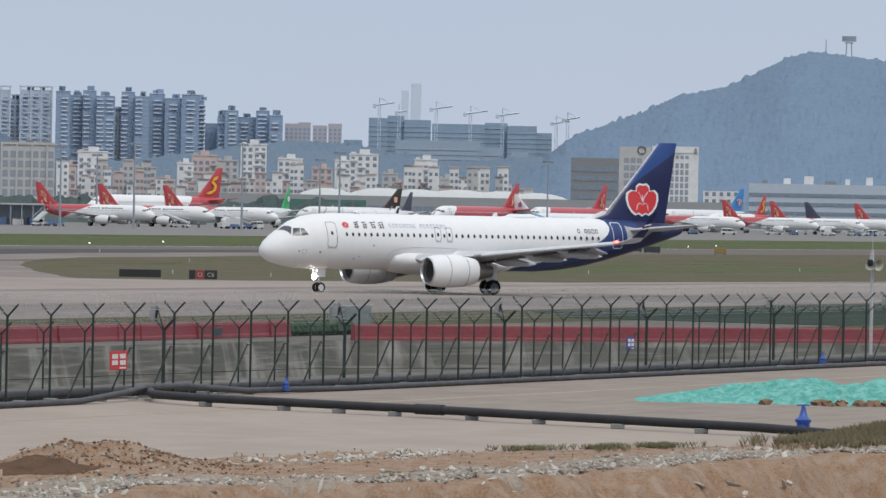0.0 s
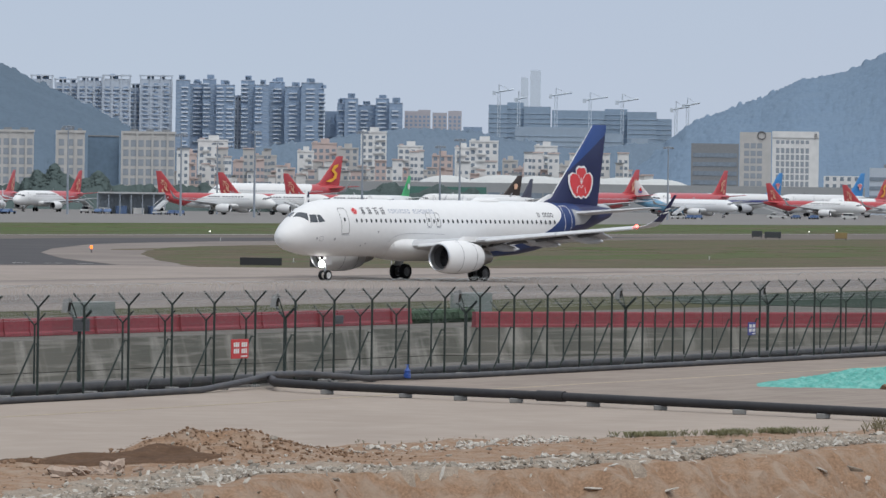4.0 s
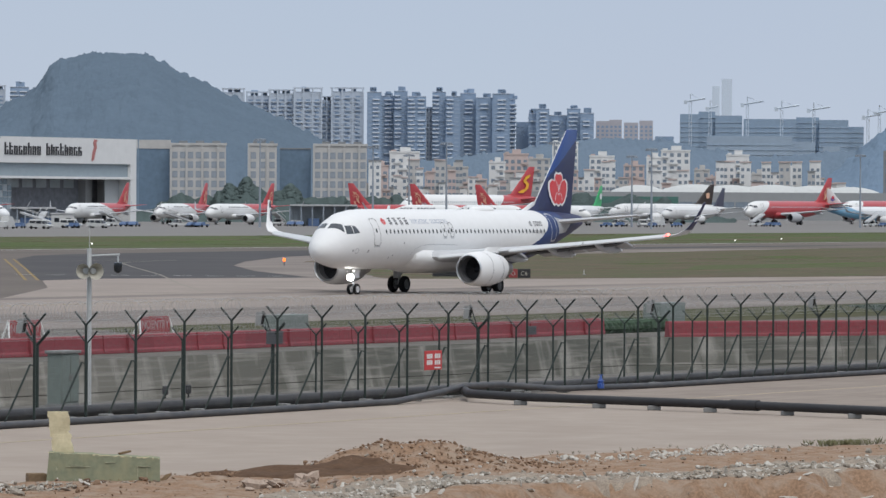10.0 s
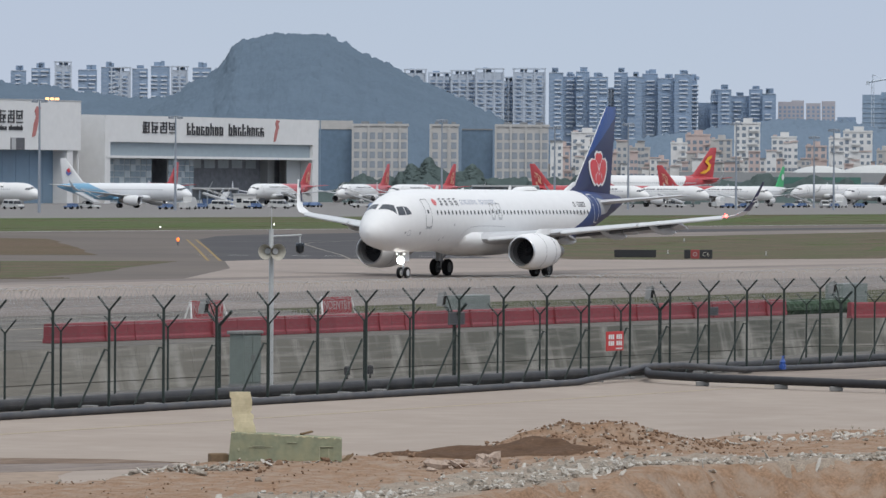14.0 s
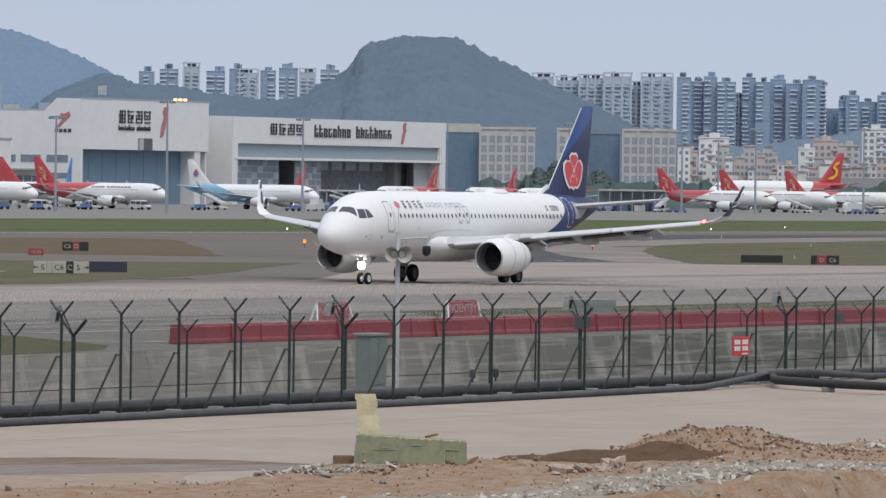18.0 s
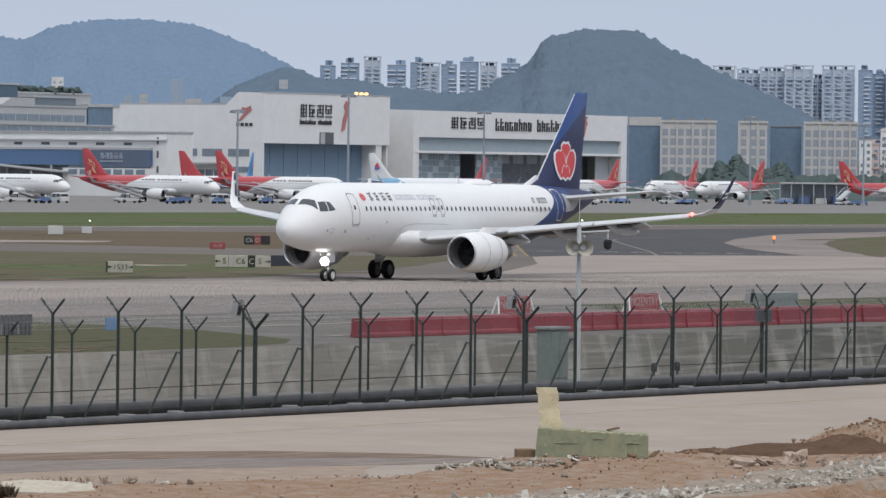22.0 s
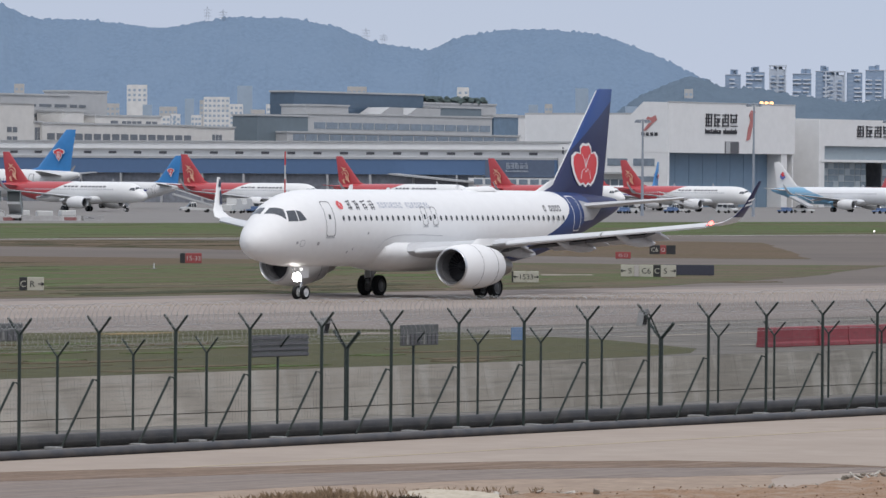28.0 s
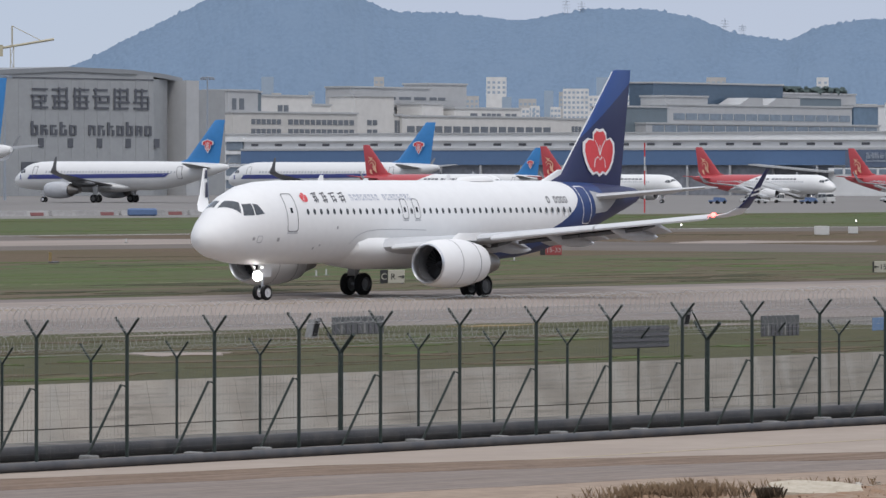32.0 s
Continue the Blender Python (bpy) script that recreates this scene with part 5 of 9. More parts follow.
RUB_GREY = paint("broken_concrete", (0.31, 0.275, 0.23), 0.9, 0, 0.3, 0.15, 0.5, (0.18, 0.165, 0.145), 0.6)
RUB_WHITE = paint("white_rubble", (0.46, 0.43, 0.385), 0.9, 0, 0.25, 0.15)
RUB_BROWN = paint("clods", (0.215, 0.14, 0.094), 0.95, 0, 0.3, 0.15)
on_brink = lambda r: (lambda s: (s, line(BRINK, s) + 0.75 + abs(r.gauss(0.3, 1.0))))(r.uniform(88, 150))
stones(7500, on_brink, 0.095, RUB_GREY, "grey broken concrete along the bank edge", 1)
stones(3200, on_brink, 0.085, RUB_WHITE, "white chips of broken plaster and tile", 2)
stones(900, on_brink, 0.10, RUB_WHITE, "white splinters of broken board", 12, (0.1, 0.25), 3.0)
stones(160, lambda r: (lambda s: (s, line(BRINK, s) - r.uniform(-0.4, 1.1)))(r.uniform(96, 158)), 0.13, RUB_WHITE, "white splinters sliding down the cut bank", 13, (0.12, 0.3), 3.0)
stones(46, lambda r: (r.gauss(115.2, 0.9), r.gauss(62.4, 0.5)), 0.30, paint("pink_concrete", (0.37, 0.29, 0.235), 0.9, 0, 0.25, 0.2), "pale pinkish lumps of broken concrete", 14)
stones(400, lambda r: (r.uniform(128, 142), r.gauss(62.2, 0.5)), 0.10, RUB_WHITE, "white chips of broken plaster and tile", 3)
stones(3000, lambda r: (lambda s: (s, r.uniform(line(BRINK, s) + 0.6, line(EDGE, s))))(r.uniform(86, 165)), 0.032, RUB_BROWN, "clods of brown earth", 4)
stones(2200, lambda r: (r.gauss(124.0, 2.2), r.gauss(63.5, 1.3)), 0.052, RUB_BROWN, "clods of brown earth on the mound", 5)
stones(170, lambda r: (r.gauss(124.3, 2.4), r.gauss(63.2, 1.3)), 0.05, RUB_WHITE, "pale bits of rubble in the mound", 15)
stones(60, lambda r: (lambda s: (s, r.uniform(line(BRINK, s), line(EDGE, s))))(r.uniform(100, 150)), 0.17, RUB_GREY, "larger lumps of concrete", 6)
stones(90, lambda r: (r.uniform(110, 119), r.gauss(66.2, 0.6)), 0.10, RUB_BROWN, "splintered boards and clods round the block", 7)

GRAVEL = paint("grey_rubble_bed", (0.30, 0.25, 0.2), 0.95, 0.0, 0.4, 0.12, 0.7, (0.2, 0.16, 0.125), 0.9, bump=1.0)
thing("rubble_bed", "grey bed of fine rubble along the bank edge", "rubble", kind="structure", geo=sheet(86, 158, 48, 66, 0.25, lambda s, w: bank(s, w) + 0.045 - 0.3 * max(0, abs(w - line(BRINK, s) - 2.0) - 1.15 + 0.9 * noise.noise((s * 0.5, w * 0.5, 3)))), material=GRAVEL, smooth=True)
FOAM_GREEN = paint("mossy_foam", (0.225, 0.238, 0.165), 0.85, 0, 0.15, 0.35, 0.8, (0.30, 0.29, 0.185), 1.1, bump=0.5)
FOAM_PALE = paint("pale_foam", (0.60, 0.53, 0.36), 0.85, 0, 0.1, 0.3, 0.4, (0.40, 0.34, 0.22), 0.5, bump=0.4)
blk = thing("foam_block", "weathered green block with a bent strip of pale foam on it", "block", at=pose(114.9, 67.3, -0.05, 0, 0, -59))
r7 = random.Random(7)
rings = []
for k in range(14):
    x = -1.1 + 2.53 * k / 13
    h = 0.76 - 0.13 * k / 13 + r7.uniform(-0.012, 0.012)
    lean = 0.05 * (1 - k / 13)
    rings.append([(x - lean * 0.4, -0.36 + r7.uniform(-0.015, 0.015), -0.04), (x - lean * 0.4, 0.36, -0.04), (x + lean * 1.2, 0.34, h), (x + lean * 1.2, 0.02, h + r7.uniform(0.0, 0.02)), (x + lean * 1.2, -0.335 + r7.uniform(-0.012, 0.012), h - 0.015)])
part("block", Geo().loft(rings), FOAM_GREEN, blk)
rings = []
for k in range(26):
    u = k / 25
    left = -0.95 - 0.02 * u - 0.11 * u ** 0.6 + r7.uniform(-0.018, 0.018) + (0.04 if 8 <= k <= 9 else 0)
    right = -0.49 - 0.17 * u ** 0.8 + 0.05 * u + r7.uniform(-0.02, 0.02) - (0.05 if 12 <= k <= 13 else 0)
    z = 0.72 + 0.93 * u
    rings.append([(left, -0.07, z), (right, -0.07 - 0.02 * math.sin(u * 9), z + r7.uniform(-0.015, 0.015)), (right, 0.03, z), (left, 0.03, z)])
part("foam_strip", Geo().loft(rings), FOAM_PALE, blk, "pale yellow foam strip standing upright")
SCRATCH = paint("foam_scratch", (0.36, 0.36, 0.26), 0.9, 0, 0.2, 0.1)
for x0, x1, z0, z1 in ((-0.66, -0.12, 0.42, 0.435), (-0.55, -0.3, 0.455, 0.465), (0.92, 0.94, 0.12, 0.44), (0.93, 1.24, 0.43, 0.445), (1.13, 1.15, 0.1, 0.4), (-0.9, -0.86, 0.34, 0.4), (0.2, 0.42, 0.52, 0.53)):
    part("scratch", Geo().box(x0, x1, -0.368, -0.33, z0, z1), SCRATCH, blk)
for k in range(20):
    x = -1.0 + 2.35 * k / 19
    part("torn_edge", Geo().slab(x, -0.31, 0.725 - 0.05 * (x + 1.1), 0.13, 0.03 + 0.03 * r7.random(), 0.012 + 0.02 * r7.random(), r7.uniform(-0.3, 0.3)), FOAM_PALE, blk, "pale torn upper edge")
SPLINTER = paint("splintered_wood", (0.17, 0.115, 0.07), 0.9, 0, 0.2, 0.2)
for x, y, z, l, a, tilt in ((-1.3, -0.55, 0.03, 0.9, 0.3, 0.12), (-0.9, -0.7, 0.05, 0.7, -0.2, 0.05), (-0.4, -0.6, 0.02, 0.8, 0.1, 0.0), (-1.7, -0.3, 0.02, 0.7, 0.6, 0.1), (0.1, -0.62, 0.03, 0.6, -0.3, 0.1), (1.5, -0.2, 0.1, 0.5, 0.9, 0.5), (0.65, 0.1, 0.71, 0.28, 0.4, 0.2)):
    p = part("board", Geo().slab(0, 0, 0, l, 0.13, 0.04, 0, 0.006), SPLINTER, blk, "splintered brown board")
    p.matrix_basis = pose(x, y, z, 0, -math.degrees(tilt), math.degrees(a))
part("board", Geo().slab(-1.33, 0.15, 0.0, 0.42, 0.35, 0.26, 0.2, 0.02), paint("crate_wood", (0.2, 0.14, 0.09), 0.9, 0, 0.2, 0.2), blk, "brown wooden offcut")

NET = paint("green_dust_net", (0.10, 0.32, 0.28), 0.8, 0, 0.25, 0.3, 0.7, (0.25, 0.50, 0.45), 0.8, bump=0.6)
def net_height(u, v):
    ridge = 0.6 + 0.24 * noise.noise((u * 0.25, 1, 3)) + 0.18 * noise.noise((u * 0.7, v, 6))
    body = ridge * max(0, 1 - (v / 2.6) ** 2) * min(1, max(0.03, (u - 0.4) / 5))
    hem = max(0.0, 1 - (v / 2.62) ** 4) * min(1, max(0, u - 0.4))
    return body - 0.05 + hem * (0.55 * min(1, 0.3 + u / 8) * (0.42 - abs(noise.noise((u * 0.9, v * 1.2, 5)))) + 0.12 * (0.4 - abs(noise.noise((u * 2.3, v * 2.6, 9)))) + 0.10 * noise.noise((u * 3.1, v * 3.3, 8)) - 0.05)
ng = Geo()
ng.loft([[(u, v + 0.5 * noise.noise((u * 0.3, 0, 4)), max(-0.05, net_height(u, v))) for v in np.arange(-2.7, 2.75, 0.2)] for u in np.arange(0.4, 26, 0.2)], caps=False, closed=False)
thing("dust_net", "crumpled turquoise dust net over a heap", "net", at=pose(186.5, 76.5, 0.02, 0, 0, -69), geo=ng, material=NET)
r6 = random.Random(6)
g = Geo()
for k in range(34):
    u = r6.uniform(5, 24)
    t = radians(-69)
    v = -2.5 + r6.gauss(0, 0.25)
    g.blob(186.5 + u * math.cos(t) - v * math.sin(t), 76.5 + u * math.sin(t) + v * math.cos(t), 0.05, 0.22, 0.22, 0.16, r6, 0.5)
thing("rubble", "brown stones along the foot of the net", "rubble", kind="stuff", geo=g, material=RUB_BROWN)

STRAW = paint("dry_weeds", (0.20, 0.175, 0.11), 0.9, 0, 0.3, 0.2)
WEED = paint("green_weeds", (0.19, 0.185, 0.105), 0.9, 0, 0.3, 0.2)
def tufts(label, n, pick, tall, mat, seed):
    r = random.Random(seed)
    g = Geo()
    for k in range(n):
        s, w = pick(r)
        z = max(bank(s, w), -0.02)
        for b in range(13):
            a, h = r.uniform(0, 6.3), tall * r.uniform(0.4, 1.0)
            dx, dy = math.cos(a) * h * 0.45, math.sin(a) * h * 0.45
            q = 0.0045
            g.add([(s - q, w, z), (s + q, w, z), (s + dx * 0.5 + q, w + dy * 0.5, z + h * 0.7), (s + dx, w + dy, z + h)], [(0, 1, 2, 3)])
    return thing("weeds", label, "weeds", kind="stuff", geo=g, material=mat)


tufts("dry grass tufts by the road edge", 360, lambda r: (lambda c: (r.gauss(c[0], 0.55), r.gauss(c[1], 0.4)))(r.choice(((143.4, 61.3), (145.0, 59.8), (147.0, 58.9)))), 0.2, WEED, 1)
tufts("dense dry weeds on the bank", 2600, lambda r: (r.gauss(156.0, 2.6), r.gauss(55.6, 1.1)), 0.32, STRAW, 2)
tufts("scattered dry tufts", 160, lambda r: (lambda s: (s, line(EDGE, s) - abs(r.gauss(0, 1.5))))(r.uniform(132, 172)), 0.11, STRAW, 3)
thing("broken_slab", "pale broken concrete slab lying tilted in the soil", "slab", at=pose(94.6, 67.6, 0.1, 9, 2, -54), geo=Geo().prism([(-0.98, -0.35), (-0.5, -0.6), (0.55, -0.62), (0.97, -0.3), (0.9, 0.35), (0.5, 0.56), (-0.4, 0.6), (-0.86, 0.3)], -0.12, 0.06), material=paint("pale_slab", (0.47, 0.42, 0.34), 0.9, 0, 0.15, 0.3, 0.6, (0.37, 0.32, 0.25), 0.8, bump=0.3))
SCRUB = paint("brown_scrub", (0.235, 0.168, 0.11), 0.95, 0, 0.3, 0.3)
tufts("low dry brown scrub at the road edge", 230, lambda r: (r.gauss(91.6, 0.7), r.gauss(68.9, 0.5)), 0.3, SCRUB, 31)
tufts("small dark dry twigs in the soil", 60, lambda r: (r.gauss(92.6, 0.16), r.gauss(67.3, 0.14)), 0.26, paint("dark_twigs", (0.07, 0.055, 0.04), 0.95), 32)
tufts("thin scattered scrub along the road edge", 140, lambda r: (r.uniform(86, 99), r.gauss(68.6, 0.5)), 0.22, SCRUB, 33)
stones(1500, lambda r: (lambda s: (s, 68.9 - 0.16 * (s - 97) + r.gauss(0, 0.45)))(r.uniform(95, 112)), 0.085, RUB_GREY, "grey chips and shards beside the road", 34, (0.15, 0.5), 1.8)
stones(700, lambda r: (lambda s: (s, 68.9 - 0.16 * (s - 97) + r.gauss(0, 0.5)))(r.uniform(95, 114)), 0.075, RUB_WHITE, "white plaster chips beside the road", 35, (0.12, 0.4), 2.2)
stones(420, lambda r: (r.gauss(100.4, 2.6), r.gauss(69.0, 0.7)), 0.09, RUB_WHITE, "white chips of broken plaster by the track", 8)
stones(260, lambda r: (r.gauss(103.0, 5.0), r.gauss(67.5, 1.2)), 0.04, RUB_BROWN, "clods of earth by the track", 9)
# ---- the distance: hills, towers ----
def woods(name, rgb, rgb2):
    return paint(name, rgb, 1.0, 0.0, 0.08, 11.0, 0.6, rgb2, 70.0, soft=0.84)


# Hill base colours are blued and paled with the haze of distance.
HILL_HAZED = woods("hazed_hill", (0.120, 0.163, 0.212), (0.136, 0.182, 0.234))
BLUE_HAZED_HILL = woods("hazed_blue_hill", (0.165, 0.230, 0.312), (0.180, 0.246, 0.325))
FAR_HAZED_HILL = woods("hazed_far_hill", (0.160, 0.225, 0.312), (0.172, 0.238, 0.325))


def hill(label, profile, d, depth, material, seed, tall=3.8):
    """A wooded hill whose skyline, seen from the field, follows (bearing, height) rows: a closed canopy of rounded crowns, some standing taller along the crest."""
    rng, nr = random.Random(seed), np.random.default_rng(seed)
    a, b = min(p[0] for p in profile), max(p[0] for p in profile)
    across = (b - a) * math.pi / 180 * d
    cols, rows_ = int(across / (0.6 if b - a < 8 else 0.85)), 170 if b - a < 8 else 100
    th, v = np.linspace(a, b, cols + 1), np.linspace(0, 1, rows_ + 1)
    us, zs = [p[0] for p in sorted(profile)], [p[1] for p in sorted(profile)]
    wide = max(3, int(0.1 / (b - a) * cols))
    bell = np.hanning(wide * 2 + 1)
    ridge = np.convolve(np.pad(np.interp(th, us, zs), wide, mode="edge"), bell / bell.sum(), mode="valid")
    # broad folds of the slope
    cu, cv = np.linspace(0, 1, 70), np.linspace(0, 1, 24)
    coarse = np.array([[noise.noise((across * u / 60, q * 3.0, seed)) + 0.5 * noise.noise((across * u / 22, q * 8.0, seed + 3)) for u in cu] for q in cv])
    fold = np.array([np.interp(np.linspace(0, 1, cols + 1), cu, row) for row in coarse])
    fold = np.array([np.interp(v, cv, fold[:, j]) for j in range(cols + 1)]).T
    shape = np.where(v < 0.6, 1 - (np.abs(v - 0.6) / 0.6) ** 1.7, 1 - (np.maximum(v - 0.6, 0) / 0.4) ** 2 * 0.9)[:, None]
    z = (ridge[None, :] - tall * 0.6) * shape * (1 + 0.10 * fold * np.minimum(1, np.abs(v - 0.6) * 4)[:, None]) + 0.8 * fold
    bump = np.zeros_like(z)
    dx, ds = across / cols, depth / rows_
    for _ in range(int(across * depth / (tall * tall * 0.55))):
        r, i, j = tall * rng.uniform(0.35, 0.75), rng.uniform(0, rows_), rng.uniform(0, cols)
        i0, i1, j0, j1 = max(0, int(i - r * 1.8 / ds)), min(rows_, int(i + r * 1.8 / ds) + 1), max(0, int(j - r / dx)), min(cols, int(j + r / dx) + 1)
        rho = ((np.arange(i0, i1 + 1) - i) * ds / 1.8 / r)[:, None] ** 2 + ((np.arange(j0, j1 + 1) - j) * dx / r)[None, :] ** 2
        if abs(i / rows_ - 0.6) < 0.05 and rng.random() < 0.12:
            r *= rng.uniform(1.2, 2.0)
        bump[i0:i1 + 1, j0:j1 + 1] = np.maximum(bump[i0:i1 + 1, j0:j1 + 1], r * rng.uniform(0.55, 0.95) * np.sqrt(np.maximum(0, 1 - rho)))
    z = np.maximum(z + bump + nr.uniform(-0.11, 0.11, z.shape) * tall, -3)
    dd = (d - depth * 0.6 + depth * v)[:, None]
    xs, ys, zz = dd * np.cos(np.radians(th))[None, :], dd * np.sin(np.radians(th))[None, :], z * dd / d
    g = Geo().loft([list(zip(xs[i].tolist(), ys[i].tolist(), zz[i].tolist())) for i in range(rows_ + 1)], caps=False, closed=False)
    h = thing("hill", label, "hill", kind="structure", geo=g, material=material, smooth="all")
    return h


hill("rounded hill with dense dark woods", [(32.5, 4), (32.1, 26), (31.7, 46), (31.35, 60), (31.225, 66), (30.98, 73), (30.85, 85), (30.77, 92), (30.41, 97), (29.92, 96.5), (29.73, 91), (29.59, 85), (29.29, 78), (29.05, 70), (28.72, 62), (28.2, 45), (27.6, 22), (27.2, 4)], 3600, 700, HILL_HAZED, 3, 5.0)
hill("low wooded ridge below the towers", [(34.2, 40), (33.77, 62), (33.29, 75), (32.96, 67), (32.14, 61), (31.7, 58), (31.27, 62), (30.9, 55), (30.2, 30)], 3700, 500, HILL_HAZED, 5)
hill("wooded hill with a radar mast on top", [(23.6, 10), (23.16, 30), (22.84, 48), (22.52, 57), (22.14, 65), (21.76, 77), (21.33, 82), (21.06, 89), (20.68, 101), (20.47, 104), (20.14, 102), (19.77, 99), (19.0, 92), (18.0, 70)], 3500, 700, BLUE_HAZED_HILL, 7)
hill("distant wooded mountains, blue haze in their colour", [(46, 60), (43.5, 70), (42.59, 93), (42.05, 116), (41.5, 139), (40.96, 157), (40.36, 162), (39.92, 142), (39.6, 132), (39.0, 131), (38.37, 126), (37.66, 135), (37.17, 134), (36.68, 127), (36.35, 116), (35.83, 109), (35.5, 121), (35.05, 127), (34.6, 127), (34.15, 123), (33.75, 112), (33.36, 98), (32.96, 82), (32.3, 50), (31.5, 20)], 4650, 300, FAR_HAZED_HILL, 11, 3.4)
# This rise too holds its haze in the base colour.
hill("low wooded rise behind the flats, haze in its colour", [(28.0, 20), (27.4, 34), (26.4, 44), (25.9, 50), (25.4, 53), (24.9, 52), (24.5, 46), (23.9, 40), (23.3, 44), (22.9, 46), (22.5, 30)], 4210, 120, woods("hazy_low_woods", (0.150, 0.200, 0.258), (0.165, 0.215, 0.275)), 13, 3.4)
MAST_GREY = paint("mast_grey", (0.25, 0.28, 0.32), 0.6)
x, y = bearing(20.125, 3500)
radar = thing("radar_tower", "hilltop radar tower with a broad dish platform", "radar", at=pose(x, y, 92, 0, 0, 20.1 - 90))
for a in (-2, 2):
    for b in (-2, 2):
        part("leg", Geo().tube([(a, b, 0), (a * 0.7, b * 0.7, 17)], 0.3, 6), MAST_GREY, radar)
part("platform", Geo().slab(0, 0, 17, 5, 5, 0.6), MAST_GREY, radar)
part("dish", Geo().loft([[(u * 4.2, 1.0 + 0.9 * u * u, 18 + z) for u in np.linspace(-1, 1, 9)] + [(u * 4.2, 1.3 + 0.9 * u * u, 18 + z) for u in np.linspace(1, -1, 9)] for z in (0, 1.5, 3.2)]), MAST_GREY, radar)
x, y = bearing(20.346, 3500)
thing("antenna_mast", "thin lattice antenna on the hilltop", "antenna", geo=Geo().tube([(x, y, 96), (x, y, 111)], [0.5, 0.2], 6), material=MAST_GREY)
for th, z0, z1 in ((36.42, 112, 127), (36.25, 112, 122), (37.95, 126, 142), (37.8, 126, 140)):
    x, y = bearing(th, 4640)
    p = thing("pylon", "distant lattice power pylon on the ridge", "pylon", "power pylons", at=pose(x, y, z0, 0, 0, th))
    for a in (-1, 1):
        for b in (-1, 1):
            part("leg", Geo().tube([(a * 1.6, b * 1.6, 0), (0.2 * a, 0.2 * b, z1 - z0)], 0.16, 4), MAST_GREY, p)
    for k in (0.55, 0.7, 0.85):
        part("cross_arm", Geo().tube([(0, -3, (z1 - z0) * k), (0, 3, (z1 - z0) * k)], 0.16, 4), MAST_GREY, p)

# Tower, balcony and glass colours have the haze mixed in.
TOWER_HAZE_BLUE = paint("tower_hazed", (0.235, 0.315, 0.43), 0.7, 0.0, 0.05, 10.0, 0.4, (0.25, 0.33, 0.44), 26.0)
TOWER_PALE = paint("tower_hazed_pale", (0.47, 0.53, 0.61), 0.7, 0.0, 0.04, 10.0)
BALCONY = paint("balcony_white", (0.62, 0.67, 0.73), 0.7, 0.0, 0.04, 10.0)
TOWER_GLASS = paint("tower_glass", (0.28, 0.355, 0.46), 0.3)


def block(name, label, th0, th1, d, z0, z1, deep, material, category="building", group="", cat_kind=""):
    """A building square to the line of sight between two bearings; returns it with its width. Its front lies at y = 0, facing -y."""
    x, y = bearing((th0 + th1) / 2, d)
    wide = abs(th1 - th0) * math.pi / 180 * d
    at = pose(x, y, z0, 0, 0, (th0 + th1) / 2 - 90)
    ob = thing(name, label, category, group, at=at)
    part("wall", Geo().box(-wide / 2, wide / 2, 0, deep, 0, z1 - z0), material, ob)
    return ob, wide, z1 - z0


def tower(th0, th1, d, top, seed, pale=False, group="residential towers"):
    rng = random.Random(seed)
    ob, w, h = block("apartment_tower", "tall apartment tower, hazed blue-grey in colour, with stacked balconies" if not pale else "tall apartment tower with white frames, hazed pale in colour", th0, th1, d, 0, top, 14, TOWER_PALE if pale else TOWER_HAZE_BLUE, "tower", group)
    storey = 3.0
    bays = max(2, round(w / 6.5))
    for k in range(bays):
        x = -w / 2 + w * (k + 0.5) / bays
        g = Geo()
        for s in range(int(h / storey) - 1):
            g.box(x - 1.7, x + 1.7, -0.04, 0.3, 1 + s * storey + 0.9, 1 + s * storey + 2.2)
        part("glazing", g, TOWER_HAZE_BLUE if pale else TOWER_GLASS, ob, kind="stuff")
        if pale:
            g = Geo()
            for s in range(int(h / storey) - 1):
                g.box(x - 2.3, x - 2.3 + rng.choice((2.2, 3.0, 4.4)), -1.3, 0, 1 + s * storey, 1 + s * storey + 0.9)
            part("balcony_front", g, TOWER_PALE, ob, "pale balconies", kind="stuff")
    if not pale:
        # one or two stacks of pale balconies, the other bays in the hazed body blue
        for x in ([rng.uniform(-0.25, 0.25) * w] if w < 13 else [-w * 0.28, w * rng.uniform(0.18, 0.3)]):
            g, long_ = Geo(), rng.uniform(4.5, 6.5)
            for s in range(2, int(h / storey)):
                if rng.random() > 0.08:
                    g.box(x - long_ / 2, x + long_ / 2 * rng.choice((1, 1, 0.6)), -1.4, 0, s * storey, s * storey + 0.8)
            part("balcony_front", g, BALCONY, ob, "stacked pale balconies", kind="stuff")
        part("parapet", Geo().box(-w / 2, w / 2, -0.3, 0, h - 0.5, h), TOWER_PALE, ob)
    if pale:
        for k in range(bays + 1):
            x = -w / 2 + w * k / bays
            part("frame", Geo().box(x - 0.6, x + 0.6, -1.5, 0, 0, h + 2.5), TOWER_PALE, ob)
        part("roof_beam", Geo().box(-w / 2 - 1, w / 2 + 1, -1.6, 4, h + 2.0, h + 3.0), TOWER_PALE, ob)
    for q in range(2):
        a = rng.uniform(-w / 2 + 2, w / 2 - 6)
        part("roof_house", Geo().box(a, a + rng.uniform(3, 6), 2, 8, h, h + rng.uniform(2, 4)), TOWER_HAZE_BLUE, ob)
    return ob


